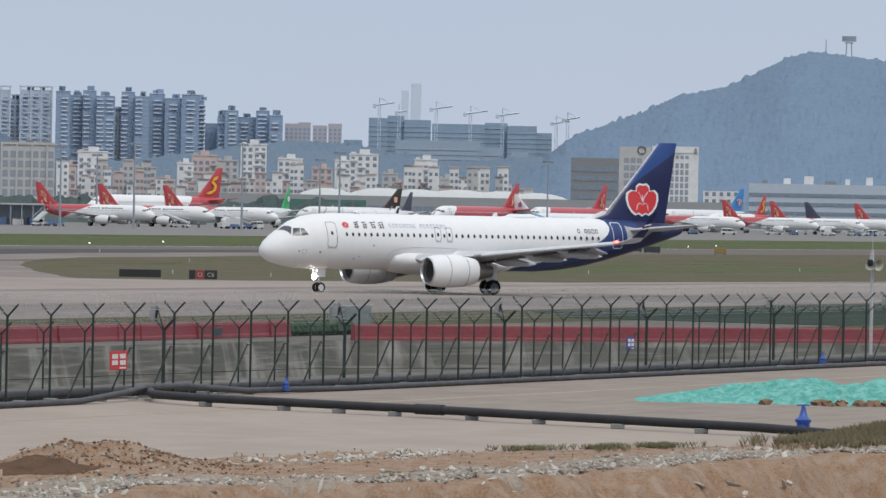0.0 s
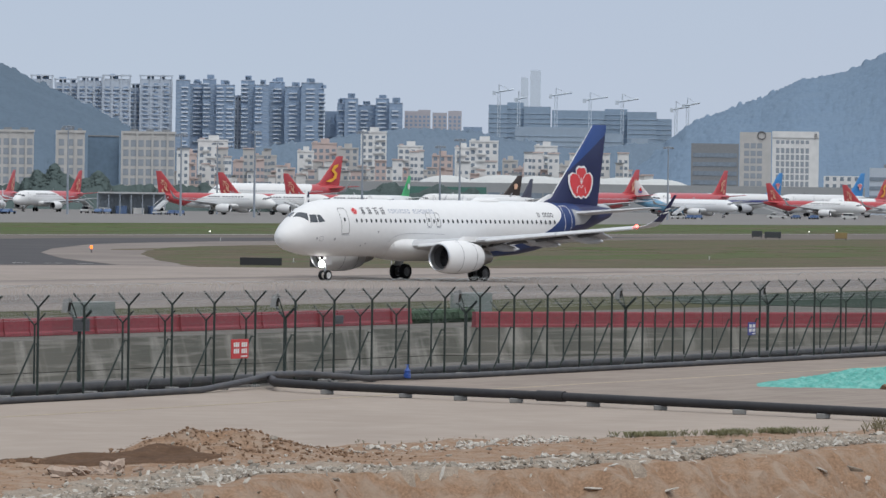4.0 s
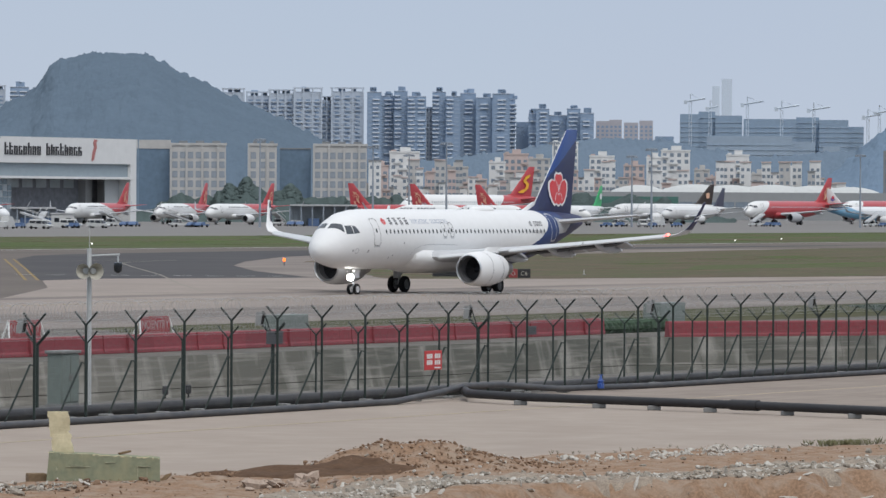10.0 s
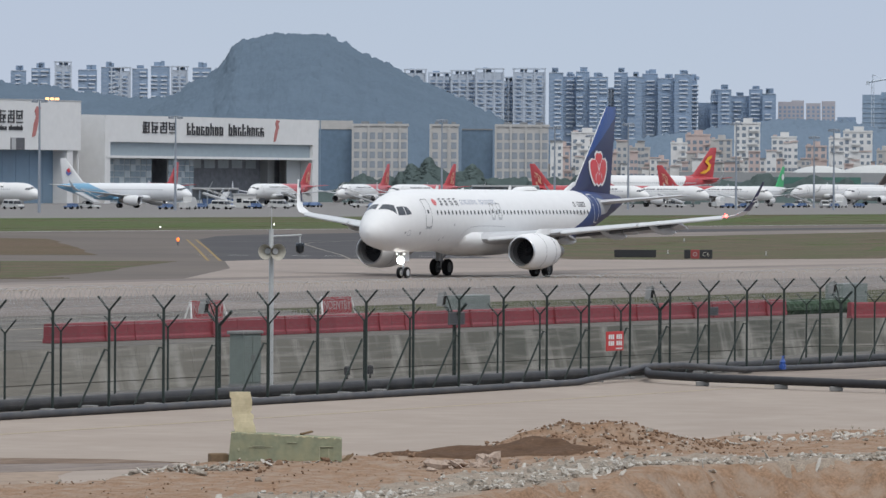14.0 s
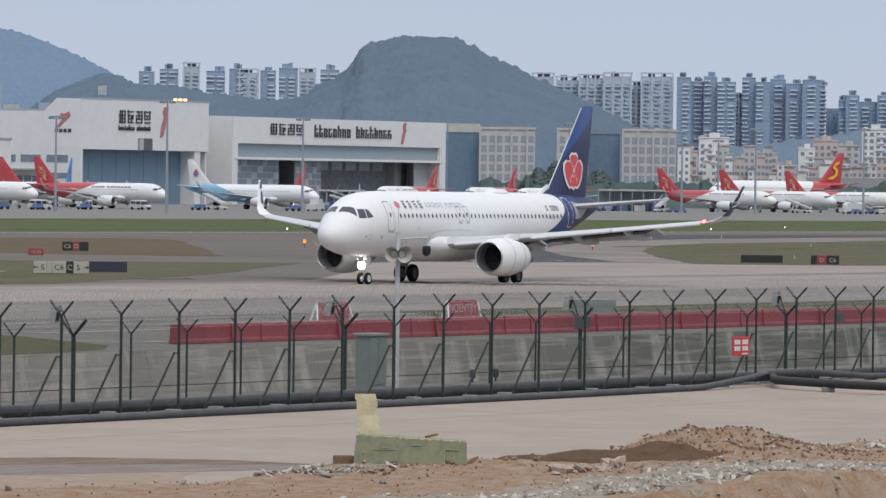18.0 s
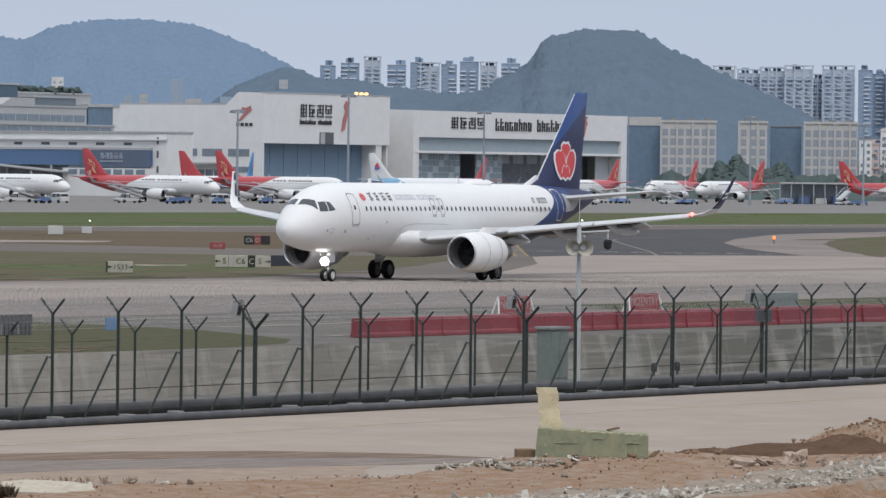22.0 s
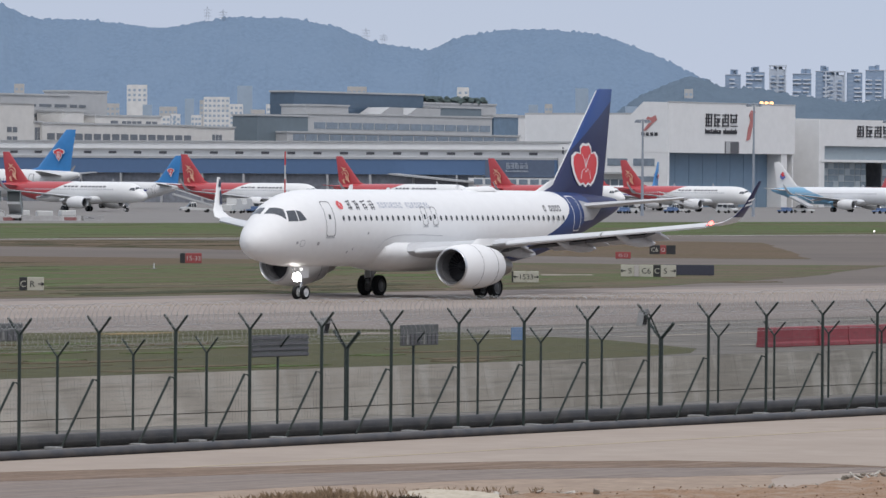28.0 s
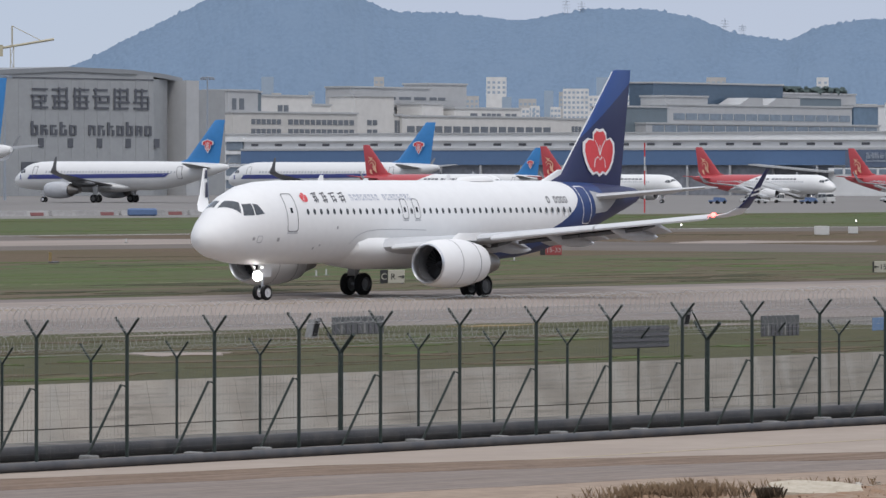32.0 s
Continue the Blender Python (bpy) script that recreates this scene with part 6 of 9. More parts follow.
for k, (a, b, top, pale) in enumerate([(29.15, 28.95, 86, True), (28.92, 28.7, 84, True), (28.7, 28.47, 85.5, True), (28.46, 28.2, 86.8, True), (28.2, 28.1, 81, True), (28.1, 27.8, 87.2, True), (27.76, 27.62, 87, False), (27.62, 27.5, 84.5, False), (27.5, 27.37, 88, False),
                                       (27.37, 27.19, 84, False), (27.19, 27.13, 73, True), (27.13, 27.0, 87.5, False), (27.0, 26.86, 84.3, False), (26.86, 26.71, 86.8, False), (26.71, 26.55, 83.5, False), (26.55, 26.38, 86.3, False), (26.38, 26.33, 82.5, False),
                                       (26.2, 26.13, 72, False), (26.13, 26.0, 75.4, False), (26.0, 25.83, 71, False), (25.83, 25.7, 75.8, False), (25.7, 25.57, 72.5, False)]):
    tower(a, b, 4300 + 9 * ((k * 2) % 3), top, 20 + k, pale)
block("apartment_slab", "long slab of flats behind the towers, hazed blue-grey in colour", 27.76, 26.36, 4345, 0, 77, 12, TOWER_HAZE_BLUE, "tower", "apartment slabs")
block("apartment_slab", "long slab of flats behind the towers, hazed blue-grey in colour", 26.2, 25.57, 4345, 0, 66, 12, TOWER_HAZE_BLUE, "tower", "apartment slabs")
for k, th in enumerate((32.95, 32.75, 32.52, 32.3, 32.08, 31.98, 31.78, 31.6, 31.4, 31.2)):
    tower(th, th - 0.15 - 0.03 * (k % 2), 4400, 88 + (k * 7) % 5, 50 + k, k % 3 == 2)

# ---- the city behind the field: offices, flats, building sites ----
BEIGE = paint("beige_stucco", (0.47, 0.46, 0.445), 0.8, 0, 0.05, 6.0, 0.3, (0.30, 0.30, 0.30), 15.0)
PEACH = paint("peach_stucco", (0.53, 0.43, 0.40), 0.8, 0, 0.05, 6.0, 0.3, (0.30, 0.27, 0.27), 12.0)
FLAT_WHITE = paint("flat_white", (0.68, 0.68, 0.67), 0.8, 0, 0.04, 6.0, 0.3, (0.37, 0.37, 0.37), 12.0)
DULL_GLASS = paint("dull_glass", (0.19, 0.23, 0.275), 0.25, 0, 0.15, 5.0)
OFFICE_GLASS = paint("office_glass", (0.27, 0.30, 0.335), 0.25, 0, 0.15, 5.0)
BLUE_GLASS = paint("blue_curtain_wall", (0.125, 0.185, 0.255), 0.25, 0, 0.12, 6.0)
ROOF_GREY = paint("roof_grey", (0.22, 0.23, 0.24), 0.8)
# The next three base colours are washed with haze for their distance.
HAZE_SITE = paint("hazed_site", (0.265, 0.345, 0.44), 0.8, 0, 0.06, 12.0)
HAZE_SITE_2 = paint("hazed_site_pale", (0.325, 0.40, 0.485), 0.8, 0, 0.05, 12.0)
ORANGE_HAZED = paint("orange_stucco_hazed", (0.45, 0.43, 0.455), 0.8, 0, 0.05, 12.0)


def windows(ob, w, h, cols, rows_, size, sill=1.0, storey=3.2, mat=None, y=-0.06, x0=None, x1=None, joined=True, skip=0.0, seed=0):
    """Panes set in the front of a block, in columns and rows, each with a recess."""
    r = random.Random(seed)
    x0, x1 = (-w / 2 if x0 is None else x0), (w / 2 if x1 is None else x1)
    g = Geo()
    pane = None if joined else Geo().box(-size[0] / 2, size[0] / 2, y, 0.2, 0, size[1]).mesh("window", mat or DULL_GLASS)
    for i in range(cols):
        for j in range(rows_):
            if r.random() < skip:
                continue
            x, z = x0 + (x1 - x0) * (i + 0.5) / cols, sill + storey * j
            if z + size[1] > h - 0.3:
                continue
            if joined:
                g.box(x - size[0] / 2, x + size[0] / 2, y, 0.2, z, z + size[1])
            else:
                p = part("window", pane, None, ob)
                p.location = (x, 0, z)
    if joined:
        part("window_grid", g, mat or DULL_GLASS, ob, kind="stuff")


# three framed office blocks joined by dark glass
for th0, th1, label, mat in ((29.96, 29.65, "glass", BLUE_GLASS), (29.65, 29.12, "frame", BEIGE), (28.9, 28.63, "frame", BEIGE), (28.6, 28.3, "glass", BLUE_GLASS), (28.27, 27.76, "frame", BEIGE), (30.12, 29.97, "glass", BLUE_GLASS)):
    top = 28.3 if label == "frame" else 27.0
    b, w, h = block("office_block", "beige office block with a grid of tall windows" if label == "frame" else "dark blue glass office block", th0, th1, 2300 if label == "frame" else 2306, 0, top, 25, mat, "office", "office blocks")
    if label == "frame":
        cols = max(3, round(w / 3.1))
        windows(b, w, h, cols, 7, (2.1, 2.6), 1.0, 3.7, OFFICE_GLASS, joined=False)
        for k in range(0, cols + 1, 2):
            part("pier", Geo().box(-w / 2 + w * k / cols - 0.4, -w / 2 + w * k / cols + 0.4, -0.5, 0, 0, h), mat, b)
        part("parapet", Geo().box(-w / 2 - 0.4, w / 2 + 0.4, -0.5, 1, h, h + 0.9), mat, b)
        for k in range(3):
            part("roof_house", Geo().box(-w * 0.35 + w * 0.3 * k, -w * 0.2 + w * 0.3 * k, 4, 9, h, h + 1.8), ROOF_GREY, b)
    else:
        windows(b, w, h, 7, 9, (w / 7 - 0.35, 2.6), 0.5, 3.0, BLUE_GLASS)
        part("parapet", Geo().box(-w / 2, w / 2, -0.3, 1, h, h + 3.4 if th0 > 29 else h + 0.5), BEIGE if th0 > 29 else ROOF_GREY, b)
# logistics office with a frame front and a darker wing
for th0, th1, top, cols, mat, label in ((22.78, 22.32, 34, 3, ROOF_GREY, "wing"), (22.313, 22.01, 40.0, 3, BEIGE, "left"), (22.0, 21.551, 40.6, 7, FLAT_WHITE, "front")):
    b, w, h = block("logistics_office", "pale office building with a deep frame and dark windows", th0, th1, 3000, 0, top, 25, mat, "office", "logistics offices")
    if label == "front":
        windows(b, w, h, cols, 6, (1.7, 2.6), 12.8, 3.35, OFFICE_GLASS, x0=-w / 2 + 1.6, x1=w / 2 - 4.6, joined=False)
        windows(b, w, h, cols, 1, (1.7, 1.8), 34.3, 3.35, OFFICE_GLASS, x0=-w / 2 + 1.6, x1=w / 2 - 4.6, joined=False)
        part("frame", Geo().box(-w / 2, w / 2, -0.5, 0, h - 3.2, h), mat, b)
        part("emblem", Geo().tube([(w / 2 - 1.6 + 0.45 * math.cos(u), -0.7, h - 2.2 + 1.2 * math.sin(u)) for u in (2 * math.pi * j / 16 for j in range(17))], 0.2, 6), GAP, b, "small dark oval emblem")
    elif label == "left":
        windows(b, w, h, cols, 6, (2.6, 2.6), 12.8, 3.8, OFFICE_GLASS, x0=-w / 2 + 2.0, x1=w / 2 - 4.2, joined=False)
        part("emblem", Geo().tube([(w * 0.2 + 2.0 * math.cos(u), -0.4, h - 1.6 + 1.9 * math.sin(u)) for u in (2 * math.pi * j / 20 for j in range(21))], 0.26, 6), GAP, b, "dark ring emblem")
    else:
        for k in range(6):
            part("window_band", Geo().box(-w / 2 + 1, w / 2 - 1, -0.2, 0.2, 4 + 4.6 * k, 6.2 + 4.6 * k), DULL_GLASS, b)
# long low cargo building
b, w, h = block("cargo_terminal", "long pale cargo building with dark window bands", 21.06, 18.4, 2600, 0, 20.6, 40, paint("cargo_blue_grey", (0.40, 0.45, 0.51), 0.7, 0, 0.04, 10.0), "terminal")
for z in (7, 11, 15):
    part("window_band", Geo().box(-w / 2, w / 2, -0.3, 0.1, z, z + 1.5), DULL_GLASS, b)
for k in range(9):
    part("roof_plant", Geo().box(-w / 2 + 6 + 9 * k, -w / 2 + 6 + 9 * k + 2 + (k * 5) % 4, 3, 8, h, h + 1.5 + (k * 7) % 3), FLAT_WHITE if k % 3 else ROOF_GREY, b)
for th0, th1, top, d in ((21.5, 21.15, 17, 2650), (23.75, 23.6, 27, 3100), (23.5, 23.38, 24, 3100)):
    b, w, h = block("low_office", "small pale office with a window grid", th0, th1, d, 0, top, 15, FLAT_WHITE, "office", "low offices")
    windows(b, w, h, max(3, round(w / 3)), 5, (1.6, 1.8), 2, 3.2)

# flats of six to nine storeys
rr = random.Random(31)
flats = [(27.68, 27.55, 23, 1), (27.54, 27.25, 29.5, 0), (27.2, 27.0, 20, 1), (27.0, 26.78, 23, 2), (26.75, 26.6, 17, 1), (26.58, 26.42, 25, 0), (26.44, 26.2, 29, 1), (26.2, 25.99, 27, 2), (25.97, 25.72, 34, 0), (25.61, 25.37, 28, 0), (25.28, 25.08, 24, 1), (25.06, 24.9, 28, 0), (24.92, 24.64, 30.5, 0), (24.6, 24.45, 22, 2), (24.29, 24.07, 29, 0), (24.45, 24.3, 19, 1), (24.05, 23.9, 20, 2), (29.6, 29.45, 13, 0), (26.3, 26.1, 18, 0), (26.9, 26.7, 14, 2), (25.5, 25.3, 17, 2)]
for k, (th0, th1, top, style) in enumerate(flats):
    mat = (FLAT_WHITE, PEACH, BEIGE)[style]
    b, w, h = block("apartment_house", ("white", "peach-coloured", "beige")[style] + " apartment house with small dark windows", th0, th1, 2700 + 25 * (k % 4), 0, top, 12, mat, "apartment house", "apartment houses")
    windows(b, w, h, max(2, round(w / 3.1)), int(h / 3), (1.7, 1.7), 1.0, 3.0, seed=k, skip=0.06)
    for q in range(int(h / 3)):
        if (q + k) % 2 == 0 or style == 0:
            a = rr.uniform(-w / 2, w / 4)
            part("balcony", Geo().box(a, a + rr.uniform(2.5, 4.5), -1.1, 0, 0.6 + 3 * q, 1.5 + 3 * q), FLAT_WHITE if style == 0 else PEACH, b)
    part("roof_house", Geo().box(-w * 0.15, w * 0.2, 2, 7, h, h + 2.6), mat, b)
    part("roof_house", Geo().box(-w * 0.45, -w * 0.28, 1, 5, h, h + 1.4), PEACH if k % 2 else mat, b)
    part("parapet", Geo().box(-w / 2 - 0.2, w / 2 + 0.2, -0.3, 0.3, h, h + 0.7), PEACH if style == 1 else mat, b)
for k in range(84):
    th = 27.9 - 0.056 * k + rr.uniform(-0.03, 0.03)
    b, w, h = block("low_house", "small crowded house with a tiled roof line", th, th - rr.uniform(0.06, 0.13), 2600 + rr.uniform(-30, 40), 0, rr.choice((11, 13, 15, 17, 20, 24)) + rr.uniform(0, 1.5), 10, (FLAT_WHITE, PEACH, BEIGE, FLAT_WHITE)[k % 4], "house", "low houses")
    windows(b, w, h, max(2, round(w / 2.6)), int(h / 2.9), (1.3, 1.4), 0.8, 2.9, seed=k, skip=0.15)
    part("roof", Geo().box(-w / 2 - 0.3, w / 2 + 0.3, -0.5, 8, h, h + 0.5), PEACH if k % 3 else ROOF_GREY, b)
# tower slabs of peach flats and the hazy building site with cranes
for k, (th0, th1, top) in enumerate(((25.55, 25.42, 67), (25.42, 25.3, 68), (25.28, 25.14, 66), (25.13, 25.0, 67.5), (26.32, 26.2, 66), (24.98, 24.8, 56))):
    b, w, h = block("apartment_slab", "peach apartment slab in the distance, haze in its colour", th0, th1, 4330, 0, top, 14, ORANGE_HAZED if k < 4 else TOWER_HAZE_BLUE, "tower", "apartment slabs")
    windows(b, w, h, 3, 21, (1.8, 1.7), 2, 3.0, TOWER_HAZE_BLUE)
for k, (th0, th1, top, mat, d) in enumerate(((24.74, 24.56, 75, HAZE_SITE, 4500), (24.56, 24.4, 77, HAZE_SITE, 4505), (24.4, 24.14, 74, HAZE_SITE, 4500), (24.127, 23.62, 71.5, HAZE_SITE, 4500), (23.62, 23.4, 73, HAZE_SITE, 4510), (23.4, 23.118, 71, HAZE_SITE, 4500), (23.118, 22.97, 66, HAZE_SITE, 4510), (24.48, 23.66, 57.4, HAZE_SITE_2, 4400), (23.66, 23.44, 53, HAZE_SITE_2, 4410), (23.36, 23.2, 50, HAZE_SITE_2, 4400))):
    b, w, h = block("building_shell", "unfinished concrete building with haze in its blue colour", th0, th1, d, 0, top, 20, mat, "building", "building shells")
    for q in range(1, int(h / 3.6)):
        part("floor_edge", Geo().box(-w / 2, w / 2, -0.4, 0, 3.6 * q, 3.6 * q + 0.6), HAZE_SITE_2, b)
# Painted close to the sky's tone to look lost in haze.
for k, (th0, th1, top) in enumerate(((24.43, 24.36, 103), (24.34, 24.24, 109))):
    block("skyscraper", "skyscraper with haze painted into its pale colour", th0, th1, 4850, 0, top, 20, paint("hazed_far", (0.60, 0.68, 0.775), 0.8), "tower", "skyscrapers")
# line of far low houses under the mountains
for k in range(60):
    th = 42.0 - 0.155 * k + rr.uniform(-0.05, 0.05)
    b, w, h = block("far_house", "small pale house at the foot of the mountains", th, th - rr.uniform(0.06, 0.2), 3600, 0, rr.uniform(46, 56) if k % 7 else 64, 10, (FLAT_WHITE, HAZE_SITE_2, BEIGE)[k % 3], "house", "far houses")
    windows(b, w, h, max(2, round(w / 3)), 3, (1.6, 1.5), h - 10, 3.0, HAZE_SITE_2, seed=k)


for th0, th1, top in ((37.98, 37.73, 56.5), (37.73, 37.6, 52.3), (38.1, 38.0, 45.5), (38.5, 38.3, 45)):
    b, w, h = block("far_house", "white block of flats at the foot of the mountains", th0, th1, 3560, 0, top, 12, FLAT_WHITE, "house", "far houses")
    windows(b, w, h, max(3, round(w / 2.6)), 8, (1.5, 1.4), h - 24, 3.0, HAZE_SITE_2)


def crane(th, d, base, top, reach, mat, seed=0):
    x, y = bearing(th, d)
    c = thing("tower_crane", "slender tower crane above the rooftops", "crane", "tower cranes", at=pose(x, y, 0, 0, 0, th - 90))
    t = 0.5 * d / 4400 + 0.12
    h = top - base
    for a in (-1, 1):
        for b_ in (-1, 1):
            part("mast", Geo().tube([(a * t * 1.5, b_ * t * 1.5, base), (a * t * 1.5, b_ * t * 1.5, top)], t * 0.35, 4), mat, c)
    g = Geo()
    for k in range(int(h / 3)):
        s = -1 if k % 2 else 1
        g.tube([(-s * t * 1.5, 0, base + 3 * k), (s * t * 1.5, 0, base + 3 * k + 3)], t * 0.25, 4)
    part("lattice", g, mat, c)
    part("jib", Geo().tube([(-reach * 0.35, 0, top - 1), (reach, 0, top + 0.14 * reach)], t * 1.1, 4), mat, c)
    part("counterweight", Geo().slab(-reach * 0.33, 0, top - 3, 2.5, 2, 3), mat, c)
    part("tie", Geo().tube([(0, 0, top + 5), (reach * 0.7, 0, top + 0.1 * reach)], t * 0.3, 4), mat, c)
    part("apex", Geo().tube([(0, 0, top), (0, 0, top + 5)], t * 0.7, 4), mat, c)


# Far crane colour is lightened to stand for haze.
CRANE_HAZED = paint("crane_hazed", (0.50, 0.56, 0.62), 0.7)
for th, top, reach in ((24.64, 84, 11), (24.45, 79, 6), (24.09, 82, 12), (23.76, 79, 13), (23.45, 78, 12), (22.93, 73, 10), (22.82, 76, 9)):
    crane(th, 4420, 0, top, reach, CRANE_HAZED)
crane(43.29, 1560, 0, 39.5, 11, paint("crane_yellow", (0.40, 0.36, 0.26), 0.7))

# hedges and trees behind the apron
# The leaf colour keeps a blue-grey cast of haze.
LEAF = paint("hazed_leaves", (0.086, 0.114, 0.112), 0.95, 0, 0.14, 2.0, 0.5, (0.102, 0.132, 0.128), 12.0, soft=0.86)
def tree_line(label, th0, th1, d, tall, n, seed, deep=40.0):
    """A belt of trees: closed canopy with an uneven top, crowns of small leaf clumps standing out of it, trunks at its foot."""
    r = random.Random(seed)
    wide = (th0 - th1) / 57.3 * d
    cols, rows_ = int(wide / 0.8), 12
    def crest(u):
        ends = min(1, u * 9, (1 - u) * 9)
        return tall * max(0.15, ends) * (0.72 + 0.34 * noise.noise((u * wide / 9, seed, 0)) + 0.16 * noise.noise((u * wide / 3.1, seed, 5)))
    g = Geo()
    rings = []
    for i in range(rows_ + 1):
        v = i / rows_
        ring = []
        for j in range(cols + 1):
            u = j / cols
            x, y = bearing(th0 + (th1 - th0) * u, d + deep * (v - 0.5))
            z = crest(u) * math.sin(math.pi * (0.04 + 0.92 * v)) ** 0.45 + 0.5 * noise.noise((u * wide / 1.6, v * 9, seed))
            ring.append((x, y, max(-0.3, z) if 0 < i < rows_ else -0.3))
        rings.append(ring)
    g.loft(rings, caps=False, closed=False)
    for k in range(n):
        u = r.random()
        v = r.uniform(0.1, 0.6)
        x, y = bearing(th0 + (th1 - th0) * u, d + deep * (v - 0.5))
        z = crest(u) * math.sin(math.pi * (0.04 + 0.92 * v)) ** 0.45
        rad = r.uniform(0.35, 0.9) * min(1, tall / 8)
        g.blob(x, y, z - rad * 0.35, rad * 1.2, rad, rad * 0.8, r, 0.5)
        if k % 12 == 0:
            g.tube([(x, y, 0), (x, y, z)], 0.2, 5)
    return thing("tree_belt", label, "trees", kind="stuff", geo=g, material=LEAF, smooth="all")


tree_line("dark belt of trees behind the apron", 30.2, 24.2, 2120, 11.0, 4200, 1)
tree_line("taller clump of dark trees", 29.3, 28.3, 2080, 16.0, 1500, 2, 30)
tree_line("low dark hedge behind the parked aircraft", 30.2, 26.3, 1900, 5.5, 1500, 3, 20)
# the long low terminal roof with white domes
b, w, h = block("terminal_hall", "long low pale terminal with domed roofs", 26.5, 21.1, 2450, 0, 11.5, 50, paint("terminal_grey", (0.27, 0.28, 0.285), 0.7, 0, 0.05, 10.0), "terminal")
for th, rw, rz in ((25.15, 12, 3.0), (24.6, 16, 3.4), (24.25, 14, 3.2), (23.85, 16, 3.4), (23.45, 15, 3.0), (23.1, 13, 2.6)):
    x = (23.8 - th) / 57.3 * 2450
    part("roof_dome", Geo().loft([[(x + rw * math.cos(u) * k, 20 + 8 * math.sin(u) * k, 11.4 + rz * q) for u in (2 * math.pi * j / 16 for j in range(16))] for k, q in ((1, 0), (0.8, 0.45), (0.5, 0.8), (0.15, 1.0))]), paint("dome_white", (0.50, 0.51, 0.50), 0.7, 0, 0.05, 5.0), b, "pale domed roof", True)
for k in range(40):
    part("facade_bay", Geo().box(-w / 2 + w * k / 40 + 0.3, -w / 2 + w * (k + 1) / 40 - 0.3, -0.15, 0.1, 5, 7.5), DULL_GLASS, b)
b, w, h = block("green_hoarding", "long green hoarding behind the aircraft", 25.6, 24.75, 2380, 0, 9.5, 2, paint("hoarding_green", (0.06, 0.15, 0.125), 0.7, 0, 0.06, 5.0), "hoarding")

# ---- hangars and airport buildings along the apron ----
PANEL_WHITE = paint("white_cladding", (0.68, 0.68, 0.675), 0.55, 0, 0.03, 5.0, 0.3, (0.58, 0.58, 0.575), 12.0)
PANEL_GREY = paint("grey_cladding", (0.40, 0.405, 0.41), 0.55, 0, 0.04, 5.0, 0.3, (0.31, 0.315, 0.32), 12.0)
DOOR_BLUE = paint("blue_hangar_door", (0.17, 0.255, 0.345), 0.5, 0, 0.06, 5.0, 0.4, (0.15, 0.215, 0.27), 10.0)
BAND_BLUE = paint("blue_fascia", (0.085, 0.15, 0.27), 0.5, 0, 0.04, 6.0)
SHADE = paint("hangar_shade", (0.24, 0.25, 0.275), 0.9, 0, 0.2, 4.0)
TITLE_BLACK = paint("title_black", (0.035, 0.035, 0.04), 0.6)
TITLE_RED = paint("emblem_red", (0.42, 0.16, 0.15), 0.6)


def building(name, label, x0, x1, y0, y1, z1, mat, category="hangar", group=""):
    b = thing(name, label, category, group, at=pose(x0, y0, 0))
    part("wall", Geo().box(0, x1 - x0, 0, y1 - y0, 0, z1), mat, b)
    part("roof_edge", Geo().box(-0.3, x1 - x0 + 0.3, -0.3, y1 - y0 + 0.3, z1, z1 + 0.5), PANEL_GREY, b)
    return b


def bars(parent, x0, x1, z0, z1, n, mat, y=-0.25, gaps=(), dense=False, heights=(1.0, 0.74, 0.74, 0.95, 0.74)):
    """A title as plain bars: a block of two stems and level strokes for each character."""
    step = (x1 - x0) / n
    high = z1 - z0
    for k in range(n):
        if k in gaps:
            continue
        r = random.Random(k * 7 + n)
        a = x0 + step * k
        if dense:
            for q in (0.02, 0.3, 0.56, 0.86):
                u, v = r.uniform(0, 0.14), r.uniform(0.66, 0.86)
                part("title_bar", Geo().box(a + step * u, a + step * v, y, y + 0.2, z0 + high * q, z0 + high * (q + 0.09)), mat, parent)
            for u in (r.uniform(0.02, 0.14), r.uniform(0.3, 0.5), r.uniform(0.62, 0.76)):
                part("title_bar", Geo().box(a + step * u, a + step * (u + 0.085), y - 0.02, y + 0.2, z0 + high * r.choice((0, 0, 0.3)), z0 + high * r.choice((1, 1, 0.62))), mat, parent)
        else:
            top = high * heights[k % len(heights)]
            part("title_bar", Geo().box(a, a + step * 0.26, y, y + 0.2, z0, z0 + top), mat, parent)
            low = min(top, high * 0.74)
            part("title_bar", Geo().box(a + step * 0.5, a + step * 0.74, y, y + 0.2, z0, z0 + low * r.choice((0.94, 0.94, 0.55))), mat, parent)
            for q in r.choice(((0.8,), (0.8, 0.02), (0.8, 0.42))):
                part("title_bar", Geo().box(a + step * 0.2, a + step * 0.62, y - 0.02, y + 0.2, z0 + low * q, z0 + low * (q + 0.17)), mat, parent)


def bird(parent, x, z, h, y=-0.25):
    pts = [(0.0, 0), (0.25, 0.05), (0.5, 0.55), (0.62, 0.62), (0.5, 0.85), (0.7, 0.95), (0.35, 1.0), (0.2, 0.85), (0.3, 0.65), (0.12, 0.4)]
    part("emblem", Geo().add([(x + a * h * 0.75, y, z + b * h) for a, b in pts] + [(x + a * h * 0.75, y + 0.2, z + b * h) for a, b in pts],
                             [tuple(range(10)), tuple(range(10, 20))[::-1]] + [(i, (i + 1) % 10, (i + 1) % 10 + 10, i + 10) for i in range(10)]), TITLE_RED, parent, "muted red bird emblem")


